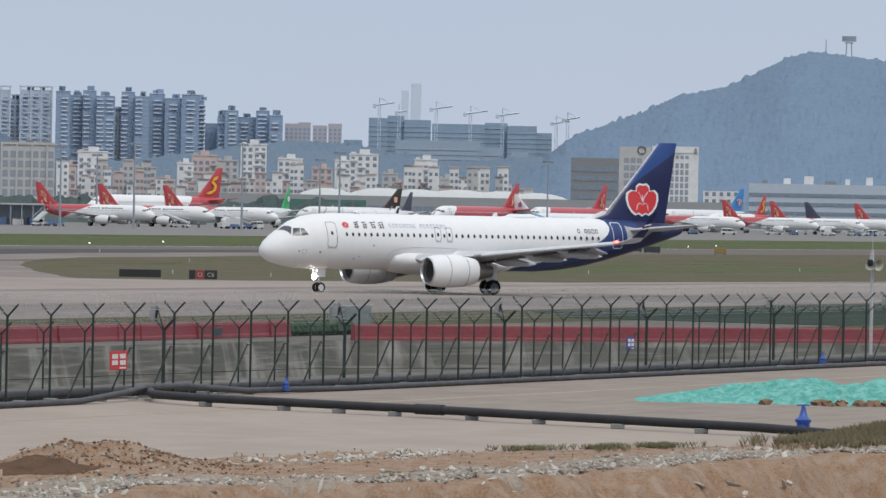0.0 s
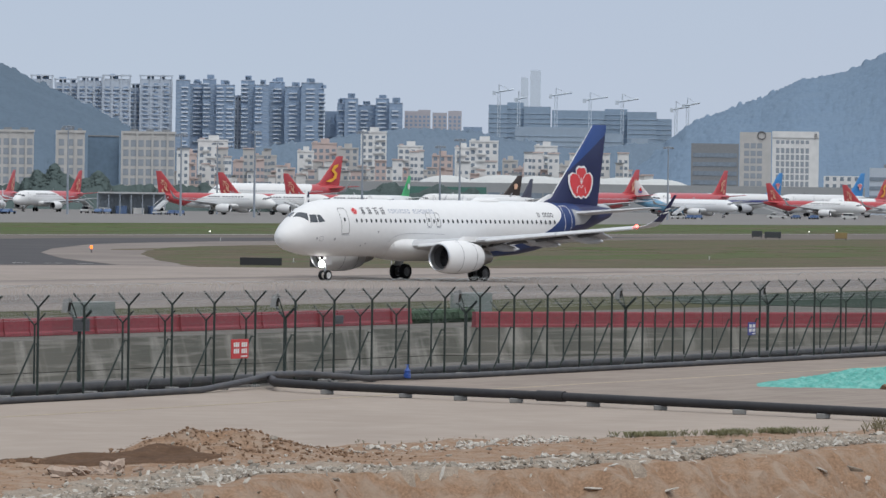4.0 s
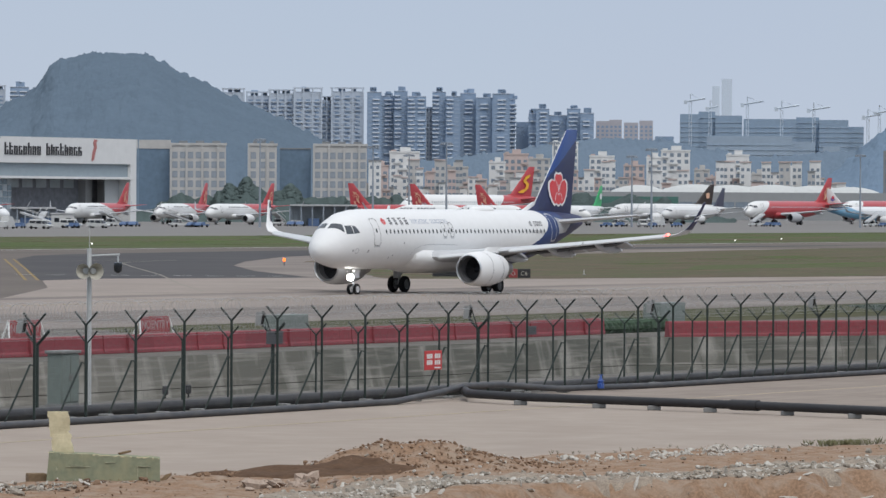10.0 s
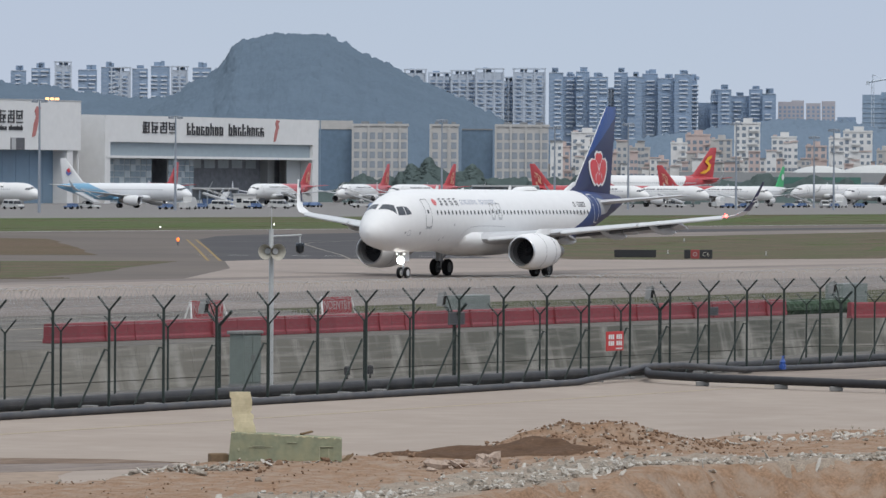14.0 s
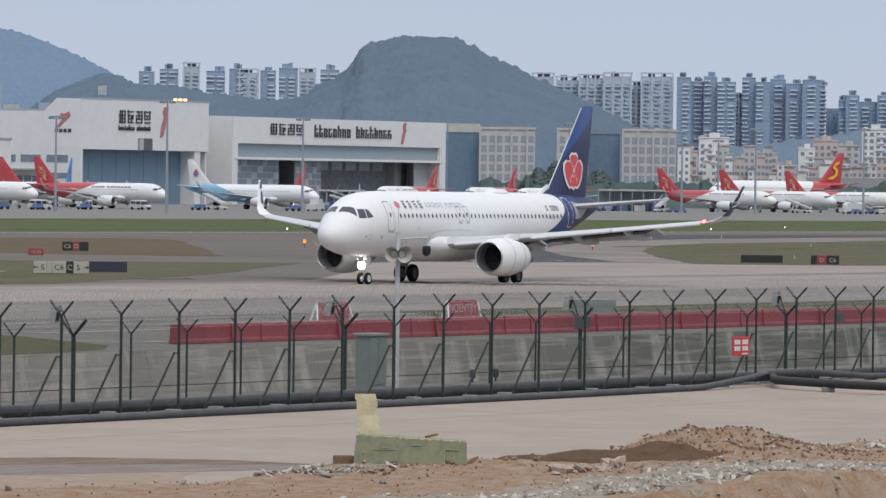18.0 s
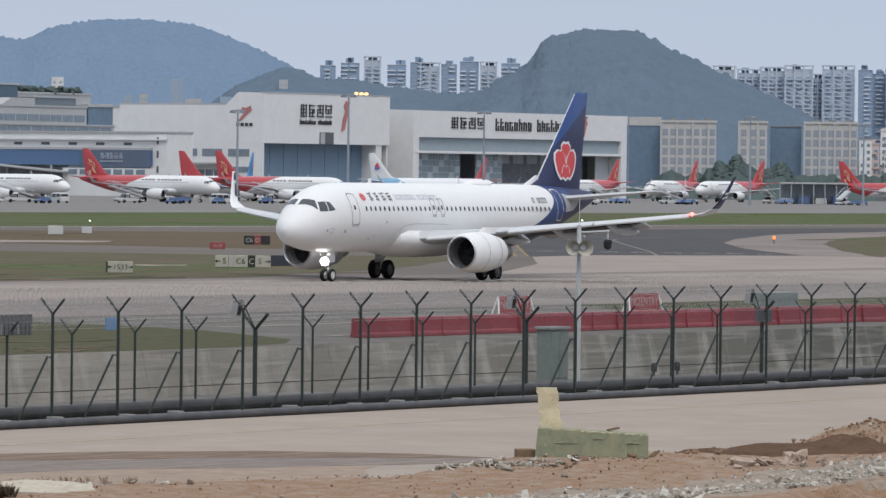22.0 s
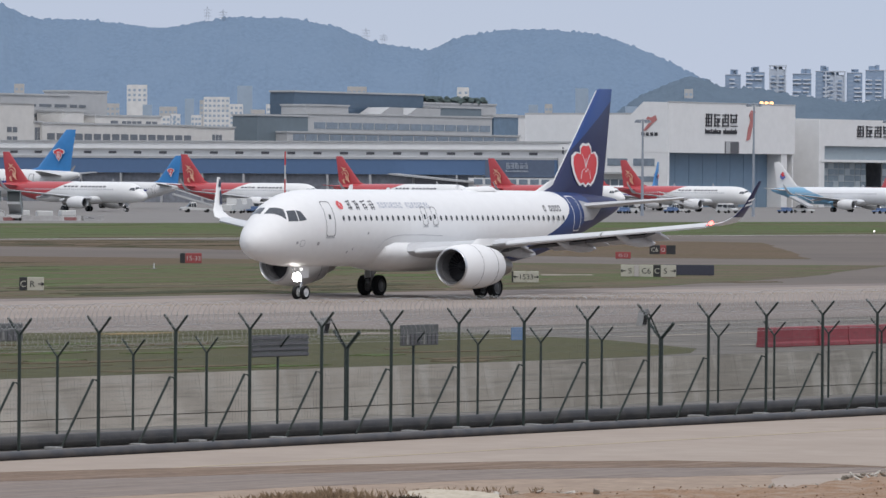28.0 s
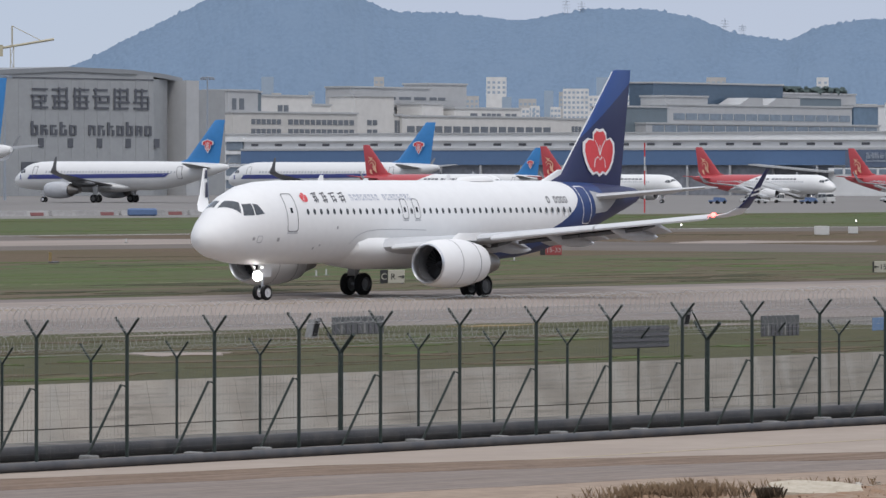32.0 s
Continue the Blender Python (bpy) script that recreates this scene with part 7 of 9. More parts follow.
# the wide hangar with glazed doors, partly open
h2 = building("hangar_wide", "wide white maintenance hangar with partly open glazed doors", 1426, 1560, 912, 940, 25.0, PANEL_GREY)
part("front_beam", Geo().box(12, 134, -12, 0, 17.6, 25.2), PANEL_WHITE, h2)
part("pillar", Geo().box(12, 15, -12, 0, 0, 17.6), PANEL_WHITE, h2)
part("pillar", Geo().box(130.5, 134, -12, 0, 0, 17.6), PANEL_WHITE, h2)
part("pillar", Geo().box(119, 123, -3, 0, 0, 13.2), PANEL_GREY, h2)
part("header", Geo().box(15, 130.5, -11, -0.5, 13.6, 17.6), paint("header_grey_blue", (0.27, 0.325, 0.36), 0.5, 0, 0.05, 5.0), h2, "grey-blue door header")
part("header_rail", Geo().box(13, 132, -12.2, -11, 13.0, 13.7), PANEL_WHITE, h2)
# Dark panel put in for the shade inside the open doors.
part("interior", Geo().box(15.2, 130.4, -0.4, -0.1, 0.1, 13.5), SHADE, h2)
LEAF_FRAME, LEAF_GLASS = paint("door_frame_grey", (0.45, 0.47, 0.48), 0.5, 0, 0.04, 3.0), paint("hangar_glass", (0.20, 0.255, 0.295), 0.25, 0, 0.15, 3.0)
for k, (x, wide) in enumerate(((15.2, 9.6), (25.0, 9.4), (34.6, 9.4), (51.5, 7.6), (59.2, 7.6), (122.0, 8.2))):
    y = -9.0 + 0.5 * (k % 3)
    leaf = part("door_leaf", Geo().box(x, x + wide, y, y + 0.4, 0, 13.0), LEAF_FRAME, h2)
    if k == 5:
        continue
    for i in range(3):
        for j in range(7):
            part("pane", Geo().box(x + wide * (i + 0.06) / 3, x + wide * (i + 0.94) / 3, y - 0.1, y, 0.5 + 1.78 * j, 2.1 + 1.78 * j), LEAF_GLASS if (i * 3 + j * 5 + k) % 4 else paint("pale_pane", (0.36, 0.41, 0.44), 0.3), leaf)
for k in range(6):
    part("inner_window", Geo().box(70 + 8 * k, 76 + 8 * k, -0.6, -0.4, 10.4, 12.9), paint("pale_pane", (0.36, 0.41, 0.44), 0.3), h2)
bars(h2, 32.2, 51.5, 20.3, 23.6, 4, TITLE_BLACK, -12.25, dense=True)
bars(h2, 57.0, 101.8, 19.9, 23.5, 17, TITLE_BLACK, -12.25, gaps=(8,), heights=(1, 1, 0.74, 0.74, 0.74, 1, 0.74, 0.74, 0, 1, 0.9, 0.74, 1, 0.9, 0.74, 0.74, 0.74))
bird(h2, 107, 18.4, 6.5, -12.25)
# the older hangar with the tall white gable
h1 = thing("hangar_tall", "tall white hangar with a blue door and lit roof edge", "hangar", at=pose(1360, 900, 0))
part("wall", Geo().box(0, 0.6, 0.5, 48, 0, 25.4), PANEL_WHITE, h1, "long plain side wall")
part("wall", Geo().box(0.6, 65, 47.4, 48, 0, 25.4), PANEL_WHITE, h1)
part("wall", Geo().box(64.4, 65, 0.5, 47.4, 0, 25.4), PANEL_WHITE, h1)
part("roof", Geo().box(0, 65, 8.5, 48, 25.4, 25.9), PANEL_GREY, h1)
part("gable", Geo().loft([[(x, 0, 15.0), (x, 0, 28.75), (x, 8.2, 29.0), (x, 12.3, 25.5), (x, 12.3, 15.0)] for x in (-0.05, 65.2)]), PANEL_WHITE, h1, "tall white gable front")
part("gable_edge", Geo().box(-0.15, 65.3, -0.1, 0.3, 28.75, 29.1), PANEL_GREY, h1)
part("door", Geo().box(0.8, 58.4, 5, 5.4, 0, 15.0), DOOR_BLUE, h1, "large blue-grey hangar door")
for k in range(8):
    part("door_seam", Geo().box(4 + 7.0 * k, 4.1 + 7.0 * k, 4.9, 5, 0, 15), DOOR_BLUE, h1)
part("pillar", Geo().box(58.4, 61.5, 0.3, 6, 0, 15.0), PANEL_WHITE, h1)
part("pillar", Geo().box(-0.02, 0.8, 0.05, 0.5, 0, 15.0), PANEL_WHITE, h1)
part("window", Geo().box(28.6, 35.8, -0.1, 0.1, 15.0, 18.3), GAP, h1)
part("window_hood", Geo().box(29.0, 31.2, -0.16, 0.1, 15.0, 18.2), PANEL_GREY, h1)
bars(h1, 18.4, 35.4, 22.4, 26.0, 4, TITLE_BLACK, -0.25, dense=True)
bars(h1, 18.4, 34.8, 20.4, 21.8, 16, TITLE_BLACK, -0.25, gaps=(8,))
bird(h1, 39.6, 18.6, 8.6, -0.25)
ROOF_LAMP = glow("roof_lamp", (1.0, 0.55, 0.2), 2.2)
for k in range(3):
    part("roof_lamp", Geo().slab(49.8 + 2.6 * k, 1.5, 29.05, 1.2, 0.6, 0.7, 0, 0.1), ROOF_LAMP, h1, "lit orange roof lamp")
# on the side wall: strip windows, a canopy, a glazed entrance, a small emblem and title
for y0, y1 in ((30.2, 30.8), (21.7, 28.9), (13.4, 20.0), (4.4, 11.4)):
    part("window_strip", Geo().box(-0.12, 0.1, y0, y1, 11.3, 13.3), DULL_GLASS, h1)
part("canopy", Geo().box(-2.2, 0, 13.3, 31.0, 9.0, 9.5), PANEL_GREY, h1)
part("window_strip", Geo().box(-0.12, 0.1, 4.4, 11.2, 6.9, 8.4), DULL_GLASS, h1)
part("entrance", Geo().box(-0.12, 0.1, 13.2, 30.0, 4.4, 7.5), DULL_GLASS, h1, "glazed entrance front")
for k in range(6):
    part("mullion", Geo().box(-0.2, 0, 13.2 + 2.8 * k, 13.5 + 2.8 * k, 0, 7.5), PANEL_WHITE, h1)
part("emblem", Geo().add([(-0.2, y, z) for y, z in ((8.3, 20.9), (7.2, 21.0), (5.2, 22.8), (3.6, 24.0), (4.0, 25.3), (5.6, 24.6), (6.6, 24.9), (7.2, 24.2), (5.9, 23.6))], [tuple(range(9))]), TITLE_RED, h1, "muted red bird emblem")
for k in range(4):
    part("title_bar", Geo().box(-0.2, 0, 3.4 + 1.45 * k, 4.4 + 1.45 * k, 19.6, 20.5), TITLE_BLACK, h1)
# long blue-banded hangar
lb = thing("hangar_long", "long pale hangar with a deep blue band over bays painted dark", "hangar", at=pose(1330, 1166, 0, 0, 0, -90))
part("wall", Geo().box(0, 255, 0, 12, 0, 17.3), PANEL_WHITE, lb)
part("roof_edge", Geo().box(-0.3, 255.3, -0.5, 12, 17.3, 17.7), PANEL_GREY, lb)
part("ledge", Geo().box(0, 255, -1.1, 0, 15.3, 15.7), PANEL_WHITE, lb)
part("gutter", Geo().box(8, 250, -2.2, 0, 12.6, 13.2), PANEL_GREY, lb)
part("blue_band", Geo().box(8, 250, -2.0, 0, 8.4, 12.6), BAND_BLUE, lb, "deep blue fascia band")
# Shade under the band is a thin dark sheet on the wall.
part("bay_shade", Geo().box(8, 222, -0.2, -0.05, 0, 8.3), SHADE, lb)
for k in range(26):
    part("vent_window", Geo().box(10.5 + 9.2 * k, 13.2 + 9.2 * k, -0.15, 0.1, 13.9, 14.6), GAP, lb)
for k in range(15):
    part("column", Geo().box(10 + 14.8 * k, 10.6 + 14.8 * k, -1.9, -1.4, 0, 8.4), PANEL_GREY, lb)
part("office_front", Geo().box(222, 251, -2.6, 0, 0, 7.6), PANEL_WHITE, lb)
for k in range(7):
    part("window", Geo().box(224 + 3.75 * k, 226.8 + 3.75 * k, -2.75, -2.5, 5.9, 7.3), DULL_GLASS, lb)
part("sign_panel", Geo().box(227.4, 250.2, -2.3, -2.0, 7.8, 12.5), paint("sign_slate", (0.10, 0.13, 0.19), 0.5), lb)
PALE_TITLE = paint("pale_title", (0.36, 0.40, 0.46), 0.6)
bars(lb, 234.4, 242.0, 10.2, 11.8, 5, PALE_TITLE, -2.5, dense=True)
bars(lb, 234.4, 242.0, 9.3, 9.9, 10, PALE_TITLE, -2.5)
part("sloped_canopy", Geo().loft([[(198, -7, 8.3), (198, 0, 8.3), (198, 0, 8.7), (198, -7, 8.7)], [(224, -7, 6.3), (224, 0, 6.3), (224, 0, 6.7), (224, -7, 6.7)]]), PANEL_GREY, lb)
part("end_bay", Geo().box(250.4, 255, -0.3, 0, 0, 17.0), PANEL_WHITE, lb)
for z in (14.2, 10.6, 6.4):
    part("end_window", Geo().box(251.6, 252.2, -0.4, -0.2, z, z + 1.9), GAP, lb)
for k in range(4):
    part("side_storey", Geo().box(1.0, 7.4, -0.6, 0, 1.4 + 3.8 * k, 3.9 + 3.8 * k), DULL_GLASS, lb)
    part("side_slab", Geo().box(0.2, 8, -1.0, 0, 3.9 + 3.8 * k, 4.9 + 3.8 * k), PANEL_WHITE, lb)
SET_BACK = Matrix.Translation((0, 0, 6.305 * -0.25)) @ Matrix.Scale(1.25, 4)  # enlarges the offices about the eye, farther out, to fit the camera's view
# stepped offices behind it
SLATE = paint("slate_panel", (0.13, 0.165, 0.19), 0.4, 0, 0.06, 6.0)
for label, x0, x1, y0, z1, mat, bands in (("dark slate wing", 1365, 1389.5, 1046, 25.2, SLATE, ()), ("pale lower storey", 1374, 1492, 1042, 20.4, PANEL_GREY, (18.2,)), ("grey stepped storey", 1389.5, 1483, 1046, 26.0, PANEL_GREY, (21.8,)),
                                          ("dark blue roof storey", 1396, 1461, 1056, 32.6, paint("dark_blue_storey", (0.075, 0.115, 0.165), 0.35, 0, 0.08, 5.0), ()), ("roof house", 1391, 1412, 1048, 28.5, PANEL_GREY, ()), ("dark upper storey", 1461, 1483, 1050, 28.9, SLATE, ()), ("roof garden storey", 1460, 1502, 1058, 30.2, PANEL_GREY, ()), ("blue glass end", 1484, 1497, 1046, 26.4, BLUE_GLASS, ()), ("white end block", 1497, 1560, 1052, 26.8, PANEL_WHITE, ())):
    b = building("airport_office", label + " of the stepped airport offices", x0, x1, y0, y0 + 9, z1, mat, "office", "stepped offices")
    b.matrix_basis = SET_BACK @ b.matrix_basis
    for z in bands:
        for k in range(int((x1 - x0) / 6)):
            part("window", Geo().box(3 + 6 * k, 8.4 + 6 * k, -0.15, 0.1, z, z + 1.9), DULL_GLASS, b)
for x0, x1 in ((1424, 1437), (1438, 1456)):
    light = thing("sloped_rooflight", "slanting pale rooflight over the offices", "rooflight", geo=Geo().loft([[(x0, 1046, 26.0), (x0, 1054, 26.0), (x0 + 6, 1054, 28.6), (x0 + 6, 1046, 28.6)], [(x1, 1046, 26.0), (x1, 1054, 26.0), (x1, 1054, 28.6), (x1, 1046, 28.6)]]), material=PANEL_GREY)
    light.matrix_basis = SET_BACK
g, r9 = Geo(), random.Random(9)
for k in range(90):
    g.blob(r9.uniform(1462, 1501), 1060 + r9.uniform(-2, 3), 30.6 + r9.uniform(0, 1.6), 0.9, 0.9, 0.7, r9, 0.5)
thing("roof_garden", "dark shrubs on the office roof", "shrubs", kind="stuff", geo=g, material=LEAF).matrix_basis = SET_BACK
# beige blocks nearer the round hangar
STONE, STONE_PALE = paint("pale_concrete_front", (0.50, 0.485, 0.46), 0.75, 0, 0.05, 5.0, 0.3, (0.40, 0.39, 0.375), 12.0), paint("cream_front", (0.57, 0.555, 0.53), 0.75, 0, 0.05, 5.0, 0.3, (0.46, 0.45, 0.435), 12.0)
DIM_GLASS = paint("dim_office_glass", (0.13, 0.145, 0.165), 0.3, 0, 0.2, 2.0)
for x0, x1, y0, z1, rows_, mat in ((1194.5, 1206.5, 1046, 27.9, ((1.2, 3.4, 23.0, 26.0, 1), (4.2, 6.6, 23.0, 26.0, 1)), PANEL_GREY),
                                   (1206.5, 1208.6, 1046.6, 27.6, (), paint("slate_panel", (0.13, 0.165, 0.19), 0.4, 0, 0.06, 6.0)),
                                   (1208.6, 1230.2, 1047, 26.7, ((7.0, 11.9, 22.5, 24.4, 2),), STONE_PALE), (1230.2, 1238.1, 1047, 24.4, (), STONE_PALE),
                                   (1194.1, 1245.8, 1044, 22.1, ((7.2, 19.8, 19.1, 20.5, 6), (22.4, 50.4, 19.1, 20.5, 12), (7.2, 19.8, 16.4, 17.9, 6), (22.4, 50.4, 16.4, 17.9, 12)), STONE),
                                   (1245.7, 1262.7, 1045, 27.0, ((5.2, 10.0, 19.2, 20.6, 2), (5.2, 10.0, 16.6, 18.0, 2)), STONE_PALE), (1262.7, 1266.0, 1045, 21.9, ((0.2, 3.1, 16.6, 20.6, 2),), STONE),
                                   (1261.8, 1296.0, 1060, 29.7, ((0.4, 34.0, 26.6, 27.4, 5), (0.4, 34.0, 23.7, 24.5, 5)), PANEL_GREY), (1296.0, 1313.2, 1060, 31.0, ((0.2, 8.0, 26.6, 27.4, 2),), PANEL_GREY),
                                   (1281.0, 1290.5, 1050, 25.2, (), STONE_PALE), (1293.0, 1322.8, 1048, 24.1, ((6.6, 10.6, 21.2, 22.9, 1), (11.9, 21.0, 21.2, 22.9, 4), (22.6, 28.2, 21.2, 22.9, 2)), STONE_PALE),
                                   (1265.1, 1333.2, 1044, 21.6, ((1.7, 66.8, 17.3, 19.1, 16),), STONE_PALE), (1333.2, 1354.3, 1046, 21.4, ((10.5, 15.3, 17.4, 19.5, 3),), STONE_PALE)):
    b = building("airport_block", "pale concrete airport office block with window rows", x0, x1, y0, y0 + 9, z1, mat, "office", "airport blocks")
    b.matrix_basis = SET_BACK @ b.matrix_basis
    for a0, a1, z0, zt, n in rows_:
        for k in range(n):
            part("window", Geo().box(a0 + (a1 - a0) * (k + 0.1) / n, a0 + (a1 - a0) * (k + 0.88) / n, -0.12, 0.1, z0, zt), DIM_GLASS, b)
# round-fronted grey hangar with a curved roof
cs = thing("hangar_round", "large grey hangar with a curved roof and dark lettering bars", "hangar", at=pose(1085, 1050, 0))
roof = lambda x: 33.6 - 0.0011 * (x - 55) ** 2
GREY_HANGAR = paint("grey_ribbed_cladding", (0.30, 0.31, 0.315), 0.6, 0, 0.05, 4.0, 0.3, (0.235, 0.24, 0.25), 10.0)
g = Geo()
g.loft([[(x, y, 0) for x, y in ((-30, 0), (84, 0), (94, 4), (98, 14), (98, 60), (-30, 60))], [(x, y, 32.0 if x < 84 else 30.8) for x, y in ((-30, 0), (84, 0), (94, 4), (98, 14), (98, 60), (-30, 60))]])
part("wall", g, GREY_HANGAR, cs)
part("gable_wall", Geo().loft([[(x, 0.02, 30), (x, 0.5, 30), (x, 0.5, roof(x) - 1.0), (x, 0.02, roof(x) - 1.0)] for x in (-30, -10, 10, 30, 50, 70, 84)]), GREY_HANGAR, cs)
part("curved_roof", Geo().loft([[(x, y, roof(x) - 1.2), (x, 62, roof(x) - 1.2), (x, 62, roof(x)), (x, y, roof(x))] for x, y in ((-34, -0.4), (-10, -0.4), (20, -0.4), (50, -0.4), (75, -0.4), (90, 1.4), (100, 4))]), paint("hangar_roof", (0.23, 0.24, 0.25), 0.6, 0, 0.05, 4.0), cs)
for k in range(23):
    part("cladding_rib", Geo().box(-28 + 5 * k, -27.85 + 5 * k, -0.06, 0, 0, 31), GREY_HANGAR, cs)
TITLE_SLATE = paint("title_slate", (0.085, 0.09, 0.105), 0.6)
bars(cs, 36.5, 83.5, 22.6, 28.2, 6, TITLE_SLATE, -0.3, dense=True)
bars(cs, 36.5, 84, 15.8, 19.4, 13, TITLE_SLATE, -0.3, gaps=(5,))
for k in range(5):
    part("window_strip", Geo().box(39.4 + 11.2 * k, 41.4 + 11.2 * k, -0.2, 0.1, 12.6, 15.0), TITLE_SLATE, cs)
    part("window_strip", Geo().box(33 + 11.5 * k, 41.5 + 11.5 * k, -0.2, 0.1, 5.5, 8.8), TITLE_SLATE, cs)
part("roof_line", Geo().box(-28, 84, -0.12, 0, 30.4, 30.7), TITLE_SLATE, cs)
part("side_block", Geo().box(98, 115, 2, 40, 0, 28.2), GREY_HANGAR, cs)
part("stair_tower", Geo().box(96, 101, -1, 8, 0, 30.6), PANEL_GREY, cs)

# floodlight masts
for th, d, top in ((28.79, 1500, 22.5), (27.70, 1500, 20.8), (26.99, 1480, 21.6), (25.95, 1500, 22.1), (25.01, 1520, 20.8), (33.74, 1180, 19.2), (32.67, 1180, 22.6), (31.36, 1300, 20.8), (41.41, 1300, 27.2), (43.36, 1300, 27.5), (27.35, 1650, 20), (25.2, 1650, 20), (23.0, 1700, 21)):
    x, y = bearing(th, d)
    m = thing("floodlight_mast", "tall grey apron floodlight mast", "mast", "floodlight masts", at=pose(x, y, 0, 0, 0, th - 90))
    part("pole", Geo().tube([(0, 0, 0), (0, 0, top)], [0.32, 0.16], 8), MAST_GREY, m, "", True)
    part("ring", Geo().tube([(1.3 * math.cos(u), 1.3 * math.sin(u), top - 0.2) for u in (2 * math.pi * j / 12 for j in range(13))], 0.1, 5), MAST_GREY, m)
    for k in range(6):
        part("lamp_head", Geo().slab(1.3 * math.cos(k * 1.05), 1.3 * math.sin(k * 1.05), top - 0.75, 0.6, 0.5, 0.45, k, 0.05), MAST_GREY, m)

# ---- parked aircraft ----
# Red muted towards pink, with haze put into the paint colour.
RED = (0.43, 0.056, 0.064)
HULL_RED = two_tone("white_and_red_hull", (0.72, 0.72, 0.71), RED, -2.6, 33.6)
TAIL_RED = paint("red_tail", RED, 0.4, 0, 0.06, 2.0)
GOLD = paint("gold_emblem", (0.64, 0.40, 0.27), 0.5)
PLAIN = paint("parked_white", (0.67, 0.67, 0.665), 0.35, 0, 0.03, 3.0, 0.2, (0.6, 0.6, 0.6), 6.0)


def emblem(jet_, pts, mat, side_y=0.45, label="tail emblem"):
    for q in (1, -1):
        g = Geo().add([(-x, q * side_y, z) for x, z in pts], [tuple(range(len(pts)))])
        part("tail_emblem", g, mat, jet_, label)


def swirl(jet_, mat):
    """A crested bird curled into a ring, with long trailing feathers."""
    def arc(cx, cz, r, a0, a1, w0, w1):
        pts = [(math.radians(a0 + (a1 - a0) * k / 10), r, w0 + (w1 - w0) * k / 10) for k in range(11)]
        return [(cx - math.cos(u) * (q + w / 2), cz + math.sin(u) * (q + w / 2)) for u, q, w in pts] + [(cx - math.cos(u) * (q - w / 2), cz + math.sin(u) * (q - w / 2)) for u, q, w in reversed(pts)]
    for shape in (arc(34.3, 7.75, 1.0, 150, -70, 0.12, 0.34), arc(34.35, 7.7, 0.5, 170, -60, 0.12, 0.26), [(33.3, 7.9), (34.0, 7.2), (33.6, 6.5), (32.9, 6.1), (33.2, 6.9)], [(34.4, 6.9), (34.9, 6.7), (34.6, 6.0), (34.0, 5.8), (34.3, 6.4)], [(34.6, 8.7), (35.3, 9.5), (34.5, 9.2), (33.9, 9.3)]):
        emblem(jet_, shape, mat)


red_jet = airliner("parked white airliner with a red rear and tail", HULL_RED, TAIL_RED, PLAIN, GREY_PAINT, TAIL_RED, "parked airliners")
swirl(red_jet, GOLD)
for k in range(11):
    x = 9.0 + 0.95 * k + (0.5 if k > 6 else 0.0)
    for side in (1, -1):
        part("title_bar", patch(((x, 4.78), (x + 0.7, 4.78), (x + 0.7, 5.1), (x, 5.1)), lambda a, z, q=side: skin(a, z, q, 0.02), 2), paint("title_grey", (0.12, 0.12, 0.13), 0.6), red_jet)
red_jet.matrix_basis = pose(917, 730, 0, 0, 0, -90)
for s in (976, 1029, 1086, 1142, 1446, 1487, 1524, 1893, 1965, 2018):
    copy_thing(red_jet, pose(s, 730 + (s * 7) % 3, 0, 0, 0, -90))


def along(th, d, heading, th_tail=None):
    x, y = bearing(th, d)
    return pose(x, y, 0, 0, 0, heading)


for th, d, head in ((30.65, 1660, 182), (29.79, 1680, 186), (29.30, 1660, 178), (31.92, 1640, 184)):
    copy_thing(red_jet, along(th, d, head))
river = airliner("parked white airliner with blue waves and a river-blue tail edge", two_tone("white_and_lake_hull", (0.72, 0.73, 0.74), (0.17, 0.36, 0.52), 3.0, 11.0), PLAIN, PLAIN, GREY_PAINT, PLAIN, "parked airliners")
emblem(river, [(33.4, 8.1), (34.2, 7.6), (35.0, 8.0), (34.8, 8.9), (34.0, 9.2)], paint("emblem_blue", (0.12, 0.14, 0.35), 0.5))
emblem(river, [(33.6, 8.6), (34.2, 8.3), (34.7, 8.8), (34.1, 9.6)], RED_PAINT, 0.47)
part("wave", patch(((9.5, 2.6), (18, 3.4), (19, 4.1), (12, 3.3)), lambda a, z: skin(a, z, 1, 0.02), 6), paint("wave_blue", (0.05, 0.25, 0.6), 0.4), river)
river.matrix_basis = pose(1202, 728, 0, 0, 0, -90)
copy_thing(river, pose(1778, 730, 0, 0, 0, -90))
purple = airliner("parked white airliner with a purple stripe", PLAIN, TAIL_RED, PLAIN, GREY_PAINT, PLAIN, "parked airliners")
for side in (1, -1):
    part("stripe", patch(((3.0, 3.1), (33, 3.6), (33, 4.0), (3.0, 3.5)), lambda a, z, q=side: skin(a, z, q, 0.02), 12), paint("stripe_purple", (0.09, 0.06, 0.27), 0.4), purple, "purple stripe")
purple.matrix_basis = pose(1168, 760, 0, 0, 0, -90)
green = airliner("parked white airliner with a green tail and round white emblem", PLAIN, paint("green_tail", (0.04, 0.36, 0.13), 0.4, 0, 0.05, 2.0), PLAIN, GREY_PAINT, PLAIN, "parked airliners")
emblem(green, [(34.6 + 0.9 * math.cos(u), 8.6 + 0.9 * math.sin(u)) for u in (2 * math.pi * j / 14 for j in range(14))], PLAIN)
green.matrix_basis = along(25.97, 1730, 182)
